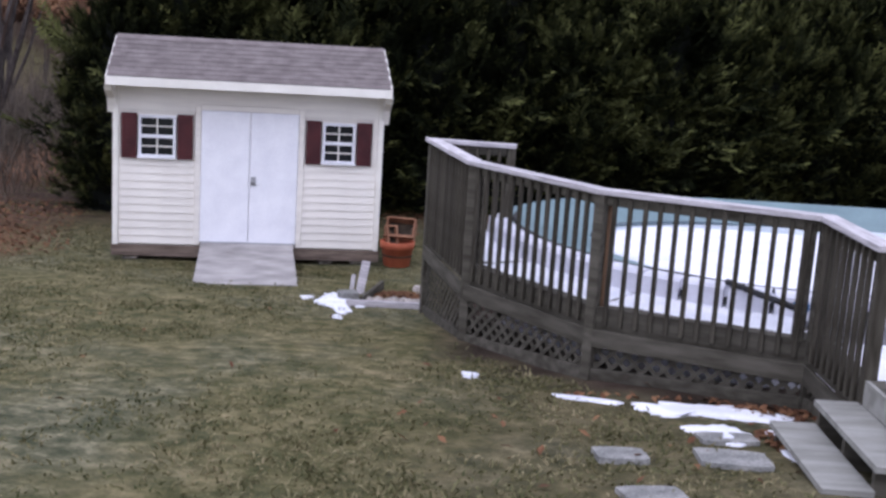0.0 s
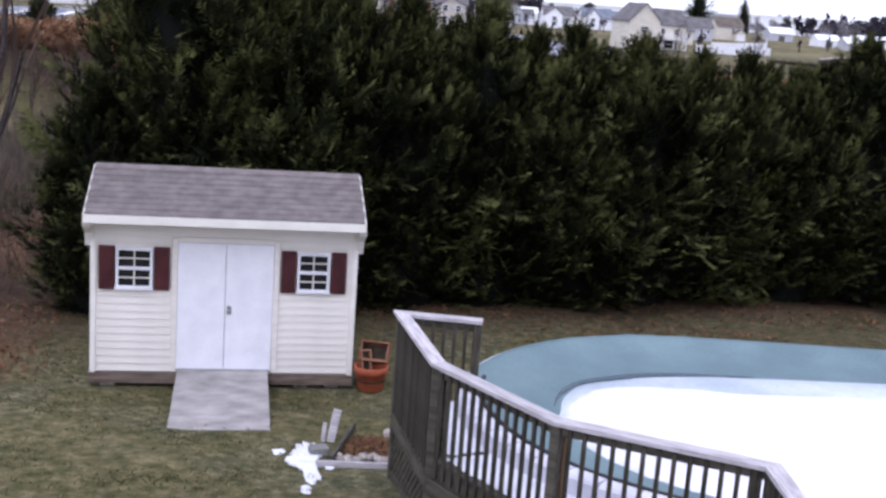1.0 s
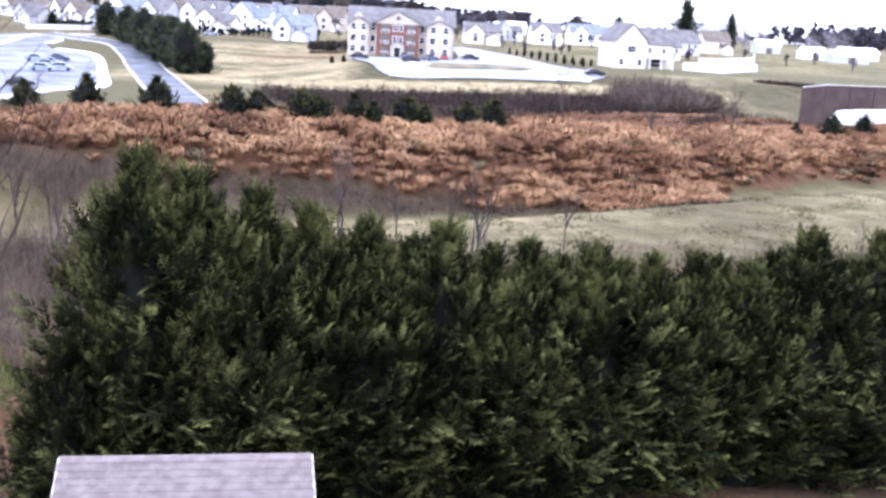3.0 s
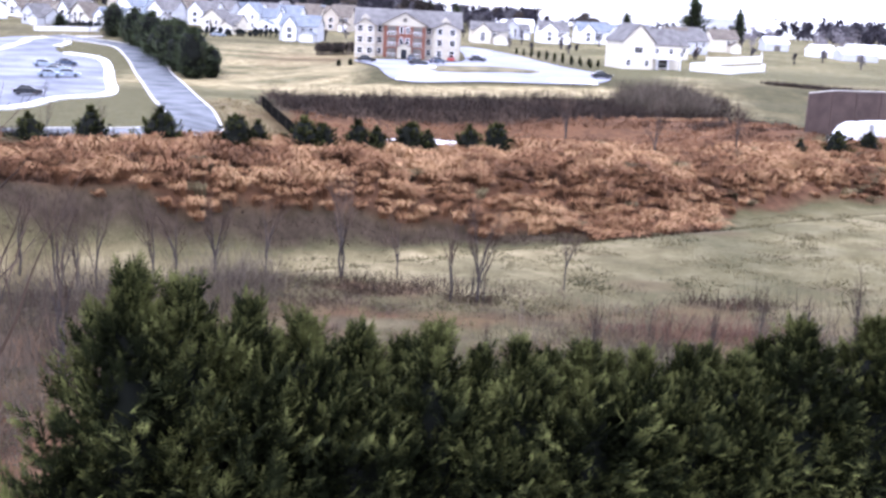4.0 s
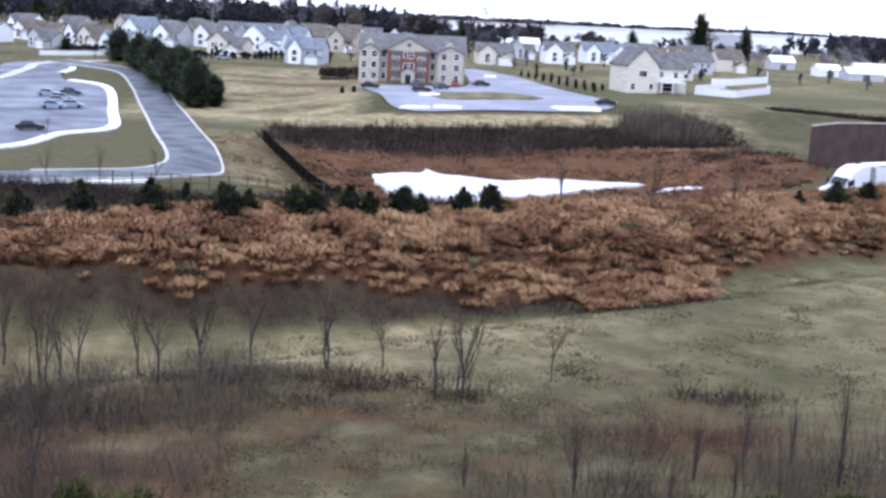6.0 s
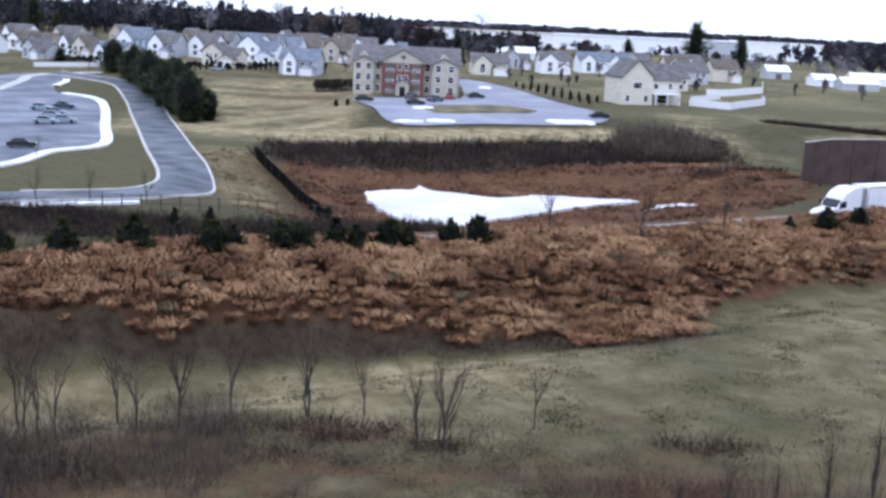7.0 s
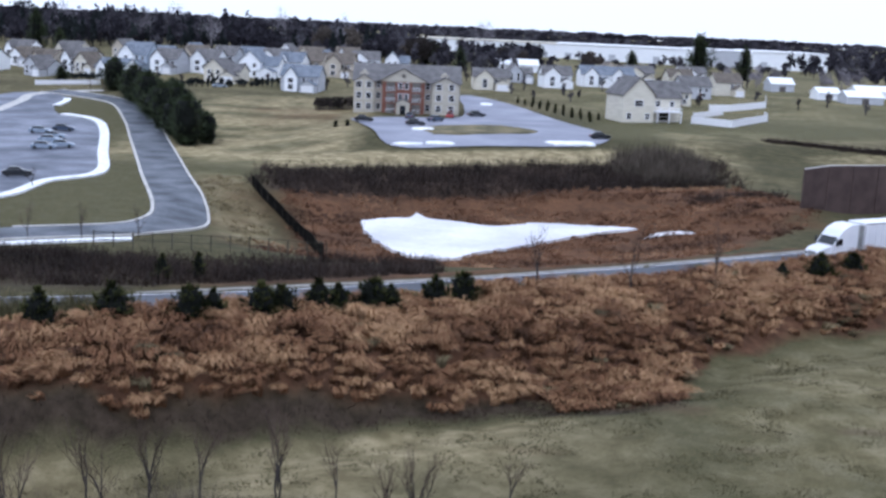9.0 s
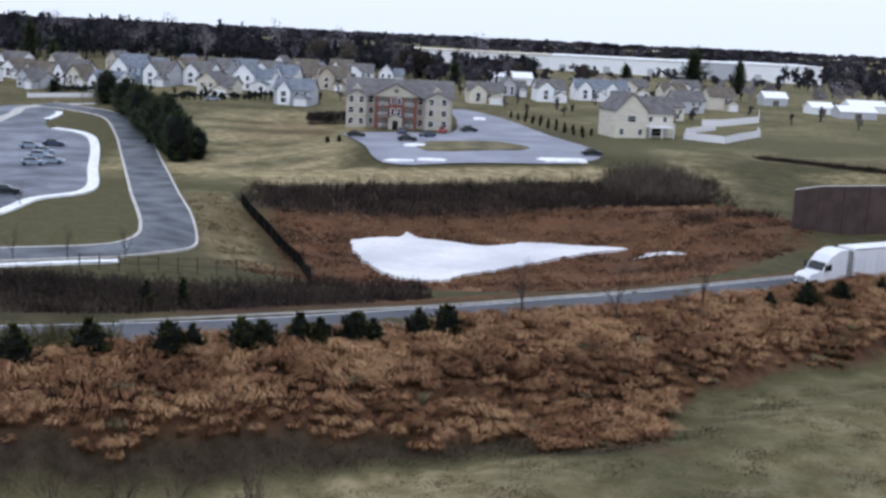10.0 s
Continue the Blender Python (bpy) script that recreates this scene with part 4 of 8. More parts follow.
def build_pool():
    pool = thing("swimming_pool", pose(PC0.x, PC0.y, 0.3), "oval above-ground pool with white walls under a teal winter cover", "pool")
    wall = Geo()
    outer = pool_ring(PR, 144)
    n = len(outer)
    vs = []
    for z in (0.0, POOL_Z):
        for k, (x, y) in enumerate(outer):
            r = PR + (0.014 if k % 2 else 0.0)
            cx = PC0 if x < PC0.x else PC1
            d = Vector((x, y)) - cx
            d.normalize()
            vs.append((x + d.x * (r - PR), y + d.y * (r - PR), z and pool_top(y)))
    wall.add(vs, [(i, (i + 1) % n, n + (i + 1) % n, n + i) for i in range(n)])
    part("pool_wall", wall, POOL_WHITE, pool, "white ribbed pool wall", in_world=True)
    a, b = pool_ring(PR - 0.02, 96), pool_ring(PR + 0.16, 96)
    n = len(a)
    rim = Geo()
    vs = [(x, y, pool_top(y) - 0.02) for x, y in b] + [(x, y, pool_top(y) + 0.03) for x, y in pool_ring(PR + 0.13, 96)] + [(x, y, pool_top(y) + 0.03) for x, y in pool_ring(PR + 0.01, 96)] + [(x, y, pool_top(y) - 0.03) for x, y in a]
    rim.add(vs, [(r * n + i, r * n + (i + 1) % n, (r + 1) * n + (i + 1) % n, (r + 1) * n + i) for r in range(3) for i in range(n)])
    part("pool_rim", rim, POOL_WHITE, pool, "white pool rim", in_world=True, smooth_shade=True)
    cap = Geo()
    prof = [(-0.1, -0.02), (-0.1, 0.045), (-0.06, 0.07), (0.09, 0.07), (0.13, 0.045), (0.14, -0.12), (0.12, -0.12), (0.115, -0.02)]
    cap.slab(prof, -0.165, 0.165, Matrix(((1, 0, 0, 0), (0, 0, 1, 0), (0, 1, 0, 0), (0, 0, 0, 1))))
    cap_data = cap.data("rim_cap")
    ring = pool_ring(PR + 0.07, 104)
    for k in range(0, len(ring), 2):
        x, y = ring[k]
        if y > 12.0:
            continue
        c = PC0 if x < (PC0.x + PC1.x) / 2 else PC1
        ang = math.degrees(math.atan2(y - c.y, x - c.x))
        part("rim_cap", cap_data, POOL_WHITE, pool, "", pose(x, y, pool_top(y), 0, 0, ang), in_world=True)
    # cover: laps over the far rim, tucked inside the near one, and drops to the frozen water
    cov = Geo()
    levels = [(0.17, -0.3), (0.16, 0.0), (0.1, 0.045), (0.0, 0.055), (-0.12, 0.03), (-0.3, -0.02), (-0.6, -0.07), (-1.1, -0.115), (-1.7, -0.12), (-2.4, -0.12), (0.02 - PR, -0.12)]
    n = len(pool_ring(1, 160))
    vs = []
    for k, (dr, dz) in enumerate(levels):
        for x, y in pool_ring(PR, 160):
            c = Vector((min(max(x, PC0.x), PC1.x), 0.0))
            c.y = PC0.y + (PC1.y - PC0.y) * (c.x - PC0.x) / (PC1.x - PC0.x)
            near = 1 - smooth(11.2, 12.6, y)
            d = dr if k > 3 else dr * (1 - near) + (-0.04 - 0.01 * k) * near
            z = dz if k > 3 else dz * (1 - near) + 0.02 * near
            d += 0.03 * noise.noise((x * 2.2, y * 2.2, 5.0)) * (k < 3) * (1 - near)
            out = (Vector((x, y)) - c).normalized()
            px, py = c.x + out.x * (PR + d), c.y + out.y * (PR + d)
            vs.append((px, py, pool_top(py) + z + 0.016 * noise.noise((px * 1.5, py * 1.5, 2.0)) * (k > 4) + 0.01 * noise.noise((px * 6, py * 6, 3.0)) * (k > 0)))
    cov.add(vs, [(r * n + i, r * n + (i + 1) % n, (r + 1) * n + (i + 1) % n, (r + 1) * n + i) for r in range(len(levels) - 1) for i in range(n)])
    part("pool_cover", cov, TEAL, pool, "taut teal tarpaulin cover", in_world=True, smooth_shade=True)
    loop = [(x, y, pool_top(y) + 0.04 + 0.012 * noise.noise((x * 2, y * 2, 1))) for x, y in pool_ring(PR - 0.07, 120) if y < 12.3]
    k = max(range(len(loop)), key=lambda i: (Vector(loop[i]) - Vector(loop[i - 1])).length)
    part("cover_cable", Geo().tube(loop[k:] + loop[:k], 0.026, 6), BLACK, pool, "dark cable along the inside of the near rim", in_world=True, smooth_shade=True)


build_pool()


def build_pool_snow():
    """Old snow over slush: a grey wet sheet to the far edge, with a thicker white one on its near part."""
    def sheet(name, pts, cx, cy, base, thick, material, label, category, rag):
        ring = curve_points(pts + [pts[0]], 0.1)[:-1]
        g, vs, n = Geo(), [], len(ring)
        lev = ((1.0, -0.03), (0.99, thick * 0.5), (0.96, thick), (0.8, thick), (0.55, thick), (0.3, thick), (0.08, thick))
        for k, z in lev:
            for p in ring:
                w = 1 + rag * (noise.noise((p.x * 2.5, p.y * 2.5, 4)) + 0.6 * noise.noise((p.x * 8, p.y * 8, 7)))
                x, y = cx + (p.x - cx) * k * w, cy + (p.y - cy) * k * w
                vs.append((x, y, pool_top(y) + base + z + 0.008 * noise.noise((x * 1.2, y * 1.2, 6))))
        g.add(vs, [(r * n + i, r * n + (i + 1) % n, (r + 1) * n + (i + 1) % n, (r + 1) * n + i) for r in range(len(lev) - 1) for i in range(n)] + [tuple((len(lev) - 1) * n + i for i in range(n))])
        tagged(solid(name, g, material, None, True), label, category)
        return ring

    far = [(1.68, 11.4), (1.78, 12.1), (2.05, 12.67), (2.5, 13.0), (3.0, 13.24), (3.6, 13.4), (4.6, 13.54), (6.2, 13.66), (7.8, 13.6), (9.2, 13.2), (9.9, 11.9), (9.5, 10.3), (7.8, 9.5), (6.0, 9.3), (4.4, 9.3), (3.2, 9.6), (2.4, 10.1), (1.9, 10.7)]
    ring = sheet("slush_sheet", far, 5.6, 11.4, -0.105, 0.022, SLUSH, "wet grey-blue slush on the pool cover", "slush", 0.006)
    near = [(1.75, 11.3), (1.85, 11.85), (2.15, 12.35), (2.6, 12.62), (3.3, 12.68), (4.2, 12.66), (5.6, 12.85), (7.4, 12.8), (8.9, 12.4), (9.7, 11.6), (9.4, 10.2), (7.8, 9.35), (6.0, 9.12), (4.3, 9.12), (3.2, 9.36), (2.45, 9.86), (1.9, 10.55)]
    sheet("snow_sheet", near, 5.4, 10.9, -0.07, 0.03, SNOW, "sheet of old snow on the pool cover", "snow", 0.014)
    # dark meltwater at the slush's far shoulder
    line = [(p.x - 0.02, p.y + 0.015, pool_top(p.y) - 0.098 + 0.006 * noise.noise((p.x * 2, p.y * 2, 9))) for p in ring if p.y > 11.7 and p.x < 4.4]
    rad = [0.006 + 0.034 * math.sin(math.pi * min(1, (i + 0.5) / len(line))) for i in range(len(line))]
    tagged(solid("meltwater", Geo().tube(line, rad, 6), clear_pane("dark_meltwater", (0.05, 0.08, 0.1), 0.2), None, True), "dark meltwater line along the slush", "water")


build_pool_snow()

# ---- deck ----
RA, RB, RC, RD, RE, RF = (-0.03, 11.79), (0.39, 10.1), (1.39, 8.78), (2.97, 8.11), (2.985, 6.98), (0.79, 11.71)
RAIL_Z, FLOOR_Z = 2.26, 1.29


def build_deck():
    deck = thing("pool_deck", pose(1.4, 9.3, 0.7), "weathered grey timber pool deck with railing and lattice skirt", "deck")
    W = dict(in_world=True)

    def post(p, z0, z1, material=UPRIGHT_WOOD, turn=0.0):
        part("post", Geo().box(-0.045, 0.045, -0.045, 0.045, 0, z1 - z0, c=0.008), material, deck, "", pose(p[0], p[1], z0, 0, 0, turn), **W)

    slat = Geo().box(-0.018, 0.018, -0.018, 0.018, 0, 1.03, c=0.005).data("baluster")

    def section(a, b, skirt=True):
        A, B = Vector((*a, 0)), Vector((*b, 0))
        m = along(A, B)
        L = (B - A).length
        y0 = 0.0
        part("upper_rail", Geo().plank(L - 0.1, 0.038, 0.09), GREY_WOOD, deck, "", m @ Matrix.Translation((0.05, 0.0, RAIL_Z - 0.085)), **W)
        k = max(2, round(L / 0.122))
        for i in range(1, k):
            wob = 0.004 * (random.random() - 0.5)
            part("baluster", slat, UPRIGHT_WOOD, deck, "", m @ Matrix.Translation((i * L / k + wob, -0.038, 1.17)) @ Matrix.Rotation(0.006 * (random.random() - 0.5), 4, "Y"), **W)
        part("rim_board", Geo().plank(L - 0.02, 0.038, 0.19), GREY_WOOD, deck, "", m @ Matrix.Translation((0.01, 0.0, FLOOR_Z - 0.08)), **W)
        part("fascia_board", Geo().plank(L - 0.02, 0.03, 0.15), GREY_WOOD, deck, "", m @ Matrix.Translation((0.01, -0.036, FLOOR_Z - 0.245)), **W)
        if not skirt:
            return
        za, zb = land(*a), land(*b)
        # bottom board follows the ground
        bot = Geo()
        h = 0.13
        bot.add([m @ Vector((x, y, z)) for x, zz in ((0.03, za - 0.03), (L - 0.03, zb - 0.03)) for y in (-0.03, 0.0) for z in (zz, zz + h)], [(0, 1, 3, 2), (4, 6, 7, 5), (0, 4, 5, 1), (2, 3, 7, 6), (1, 5, 7, 3), (0, 2, 6, 4)])
        part("skirt_board", bot, GREY_WOOD, deck, "", Matrix(), **W)
        # crossed lattice slats, cut to the sloping opening
        top = FLOOR_Z - 0.31
        for side, y in ((1, -0.012), (-1, -0.004)):
            g = Geo()
            pitch, w = 0.122, 0.038
            x = -1.2
            while x < L + 1.2:
                pts = []
                for zz in (0.4, 1.6):
                    pts.append((x + side * (zz - 1.0), zz))
                (xa, z_a), (xb, z_b) = pts
                # clip the slat to the panel
                t0, t1 = 0.0, 1.0
                for num, den in ((0.06 - xa, xb - xa), (xa - (L - 0.06), xa - xb)):
                    if den > 0:
                        t0 = max(t0, num / den)
                    elif den < 0:
                        t1 = min(t1, num / den)
                t1 = min(t1, (top - z_a) / (z_b - z_a))
                for _ in range(3):
                    xs = xa + (xb - xa) * t0
                    low = za + (zb - za) * min(1, max(0, xs / L)) + h - 0.04
                    t0 = max(t0, (low - z_a) / (z_b - z_a))
                if t1 - t0 > 0.02:
                    p, q = Vector((xa + (xb - xa) * t0, y, z_a + (z_b - z_a) * t0)), Vector((xa + (xb - xa) * t1, y, z_a + (z_b - z_a) * t1))
                    d = (q - p).normalized()
                    s = Vector((d.z, 0, -d.x)) * w / 2
                    o = Vector((0, 0.006, 0))
                    g.add([m @ v for v in (p - s, p + s, q + s, q - s, p - s + o, p + s + o, q + s + o, q - s + o)], [(0, 1, 2, 3), (7, 6, 5, 4), (0, 4, 5, 1), (2, 6, 7, 3), (1, 5, 6, 2), (0, 3, 7, 4)])
                x += pitch
            part("lattice_slats", g, GREY_WOOD, deck, "diagonal lattice slats", Matrix(), **W)
        # dark space behind is closed by the pool wall

    section(RA, RB)
    section(RB, RC)
    section(RC, RD)
    section(RD, RE)
    section(RA, RF, skirt=False)
    # flat cap rails, mitred where they meet
    run = [Vector(p) for p in (RF, RA, RB, RC, RD, RE)]
    for i in range(5):
        a, b = run[i], run[i + 1]
        m = along((*a, 0), (*b, 0))
        L, d = (b - a).length, (b - a).normalized()
        ends = []
        for j, s in ((i, -1), (i + 1, 1)):
            if j in (0, 5):
                ends.append(s * 0.05 * Vector((1, 1)))
                continue
            q = (run[j + s] - run[j]).normalized()
            # slope of the mitre line against this rail
            half = d.cross(q) / (1 + d.dot(q)) if s > 0 else (-d).cross(q) / (1 + (-d).dot(q))
            ends.append(Vector((0.07 * half, -0.07 * half)) if s > 0 else Vector((-0.07 * half, 0.07 * half)) * -1)
        (a0, a1), (b0, b1) = ends
        part("top_rail", Geo().slab([(a0 + 0.001, -0.07), (L + b0 - 0.001, -0.07), (L + b1 - 0.001, 0.07), (a1 + 0.001, 0.07)], RAIL_Z - 0.038, RAIL_Z), CAP_WOOD, deck, "bleached flat cap rail", m, **W)
    post(RA, land(*RA) - 0.05, RAIL_Z - 0.04, GREY_WOOD, 12)
    post(RB, land(*RB) - 0.05, RAIL_Z - 0.04, GREY_WOOD, -25)
    post(RC, land(*RC) - 0.05, RAIL_Z - 0.04, GREY_WOOD, -38)
    post((RC[0] + 0.07, RC[1] + 0.06), FLOOR_Z, RAIL_Z - 0.04, BROWN_WOOD, -38)
    post(RD, land(*RD) - 0.05, RAIL_Z - 0.04, GREY_WOOD, -10)
    post((RD[0] - 0.1, RD[1] + 0.06), FLOOR_Z, RAIL_Z - 0.04, GREY_WOOD, -23)
    post(RE, land(*RE) - 0.05, RAIL_Z - 0.04)
    post(RF, land(*RF) - 0.05, RAIL_Z - 0.04)
    post((0.46, 10.22), FLOOR_Z, RAIL_Z - 0.04, GREY_WOOD, -25)
    # floor boards, parallel to each rail, between rail and pool
    for a, b in ((RA, RB), (RB, RC), (RC, RD)):
        A, B = Vector((*a, 0)), Vector((*b, 0))
        m = along(A, B)
        L = (B - A).length
        for k in range(9):
            y = 0.05 + 0.145 * k
            mid = m @ Vector((L / 2, y, 0))
            e0, e1 = 0.24 * y, 0.24 * y
            if (Vector((mid.x, mid.y)) - PC0).length < PR + 0.05:
                continue
            part("deck_board", Geo().plank(L - e0 - e1, 0.137, 0.028), GREY_WOOD, deck, "", m @ Matrix.Translation((e0, y, FLOOR_Z - 0.002)), **W)
    for k in range(12):
        y = 8.0 - 0.145 * k
        part("deck_board", Geo().plank(4.2, 0.137, 0.028), GREY_WOOD, deck, "", Matrix.Translation((3.03, y, FLOOR_Z - 0.002)), **W)
    for k in range(3):
        part("joist", Geo().plank(1.75, 0.04, 0.14), GREY_WOOD, deck, "", along((3.2 + 1.6 * k, 6.3, 1.2), (3.2 + 1.6 * k, 8.0, 1.2)), **W)
        for y in (6.4, 7.9):
            z0 = land(3.2 + 1.6 * k, y) - 0.05
            part("post", Geo().box(-0.045, 0.045, -0.045, 0.045, 0, 1.15 - z0), GREY_WOOD, deck, "", pose(3.27 + 1.6 * k, y, z0), **W)


build_deck()


def build_deck_snow():
    for a, b, d0, d1 in ((RA, RB, 0.1, 0.75), (RB, RC, 0.1, 0.72), (RC, RD, 0.1, 0.9)):
        m = along((*a, 0), (*b, 0))
        L = (Vector(a) - Vector(b)).length
        g, vs, n = Geo(), [], 14
        for i in range(n + 1):
            for j in range(7):
                t = j / 6
                y = d0 + (d1 - d0) * t
                e = 0.24 * y
                x = e + (L - 2 * e) * i / n
                y += 0.05 * noise.noise((x * 3, j * 0.5, a[0]))
                thick = (0 if j in (0, 6) or i in (0, n) else 0.03 + 0.018 * noise.noise((x * 2, y * 3, 2.0)))
                vs.append(m @ Vector((x, y, FLOOR_Z + 0.006 + thick)))
        g.add(vs, [(i * 7 + j, (i + 1) * 7 + j, (i + 1) * 7 + j + 1, i * 7 + j + 1) for i in range(n) for j in range(6)])
        tagged(solid("snow_sheet", g, SNOW, None, True), "trampled snow lying on the deck boards", "snow")
    g, vs = Geo(), []
    for i in range(15):
        for j in range(8):
            x, y = 3.12 + 0.2 * i, 6.9 + 0.17 * j
            thick = 0 if i in (0, 14) or j in (0, 7) else 0.035 + 0.02 * noise.noise((x * 2, y * 2, 3.0))
            vs.append((x, y, FLOOR_Z + 0.018 + thick))
    g.add(vs, [(i * 8 + j, (i + 1) * 8 + j, (i + 1) * 8 + j + 1, i * 8 + j + 1) for i in range(14) for j in range(7)])
    tagged(solid("snow_sheet", g, SNOW, None, True), "trampled snow lying on the deck boards", "snow")
    # pool hose and its blue end lying on the deck
    hose = [(2.5, 8.98, 1.53), (2.6, 8.82, 1.52), (2.69, 8.66, 1.51), (2.79, 8.52, 1.5), (2.9, 8.4, 1.48)]
    h = thing("pool_hose", pose(2.5, 8.98, POOL_Z + 0.07), "dark pool hose with a blue end lying on the rim", "hose")
    part("hose", Geo().tube(hose, 0.028, 8), BLACK, h, in_world=True, smooth_shade=True)
    part("hose_end", Geo().tube([(2.9, 8.42, 1.49), (3.0, 8.44, 1.48)], 0.045, 10), BLUE, h, "blue plastic hose end", in_world=True)


build_deck_snow()


def build_stairs():
    st = thing("deck_steps", pose(2.6, 6.4, 0.83), "grey painted timber steps up to the deck", "steps")
    W = dict(in_world=True, at=Matrix.Translation((0.08, 0, -0.075)))
    part("tread", Geo().box(2.30, 2.60, 5.86, 6.98, 1.085, 1.123, c=0.006), TREAD_WOOD, st, **W)
    part("tread", Geo().box(2.575, 2.90, 5.83, 6.99, 1.245, 1.283, c=0.006), TREAD_WOOD, st, **W)
    part("riser", Geo().box(2.575, 2.6, 5.86, 6.96, 0.9, 1.08), GREY_WOOD, st, **W)
    part("riser", Geo().box(2.87, 2.9, 5.83, 6.99, 1.29, 1.45), TREAD_WOOD, st, **W)
    for y in (5.9, 6.42, 6.92):
        part("stringer", Geo().slab([(2.34, 0.8), (2.9, 0.8), (2.9, 1.24), (2.6, 1.24), (2.6, 1.082), (2.34, 1.082)], y, y + 0.04, Matrix(((1, 0, 0, 0), (0, 0, 1, 0), (0, 1, 0, 0), (0, 0, 0, 1)))), GREY_WOOD, st, **W)
    part("landing", Geo().box(2.905, 3.6, 5.7, 6.95, 1.29, 1.45, c=0.006), GREY_WOOD, st, **W)
    part("landing_leg", Geo().box(3.3, 3.4, 5.8, 5.9, 0.8, 1.288), GREY_WOOD, st, **W)


build_stairs()


# ---- stepping stones, snow patches, bed, leaves ----
def build_stones():
    for cx, cy, w, d, a in ((1.32, 6.35, 0.33, 0.3, 4), (2.02, 6.42, 0.46, 0.4, -3), (2.1, 6.93, 0.4, 0.26, 6), (1.38, 5.55, 0.36, 0.3, 10)):
        z = land(cx, cy)
        tilt = math.degrees(math.atan(-0.12))
        g = Geo()
        ring = []
        for k in range(18):
            t = 2 * math.pi * k / 18
            r = 1 / max(abs(math.cos(t)), abs(math.sin(t))) * (0.93 + 0.04 * random.random())
            ring.append((w / 2 * r * math.cos(t), d / 2 * r * math.sin(t)))
        g.slab(ring, -0.04, 0.035)
        tagged(solid("stepping_stone", g, PAVER, pose(cx, cy, z, tilt, 0, a)), "rectangular grey stepping stone set in the lawn", "stepping stone", "stepping stones to the deck steps")


build_stones()

for k, (pts, th) in enumerate((
    ([(1.05, 8.03), (1.3, 8.0), (1.55, 7.9), (1.52, 7.8), (1.3, 7.86), (1.1, 7.94)], 0.03),
    ([(1.6, 7.86), (1.8, 7.85), (2.0, 7.95), (2.4, 7.95), (2.75, 7.7), (2.62, 7.52), (2.3, 7.5), (2.05, 7.62), (1.85, 7.5), (1.72, 7.58)], 0.05),
    ([(1.95, 7.28), (2.2, 7.33), (2.3, 7.1), (2.2, 6.85), (2.05, 6.8), (2.1, 7.05), (1.9, 7.12)], 0.045),
    ([(0.36, 8.68), (0.5, 8.66), (0.5, 8.56), (0.4, 8.55)], 0.02),
    ([(-1.47, 12.55), (-1.36, 12.6), (-1.3, 12.48), (-1.4, 12.4)], 0.015),
    ([(-1.25, 12.3), (-1.22, 12.7), (-1.1, 12.95), (-0.92, 12.9), (-0.86, 12.55), (-0.9, 12.2), (-0.84, 11.85), (-0.8, 11.55), (-0.92, 11.4), (-0.99, 11.7), (-1.08, 11.95), (-1.2, 12.05)], 0.035),
    ([(-0.98, 11.25), (-0.88, 11.3), (-0.82, 11.1), (-0.85, 10.98), (-0.93, 11.05)], 0.015),
    ([(-0.8, 12.05), (-0.7, 12.06), (-0.68, 11.96), (-0.78, 11.92)], 0.015),
    ([(2.42, 7.3), (2.52, 7.28), (2.5, 7.15), (2.42, 7.18)], 0.02),
    ([(2.4, 6.75), (2.5, 6.7), (2.5, 6.45), (2.42, 6.5)], 0.03),
    ([(2.44, 6.25), (2.5, 6.22), (2.49, 6.12), (2.43, 6.15)], 0.02),
    ([(8.6, 19.3), (9.2, 19.1), (9.7, 18.5), (9.3, 18.4), (8.9, 18.9)], 0.04),
    ([(7.6, 17.3), (8.3, 17.2), (8.4, 16.9), (7.7, 17.0)], 0.03),
)):
    tagged(solid("snow_patch", patch(pts, 0.004, 0.16, 0.025, 0.7 * th, k * 3.1, 0.3), SNOW, None, True), "patch of melting snow on the lawn", "snow", "melting snow patches")


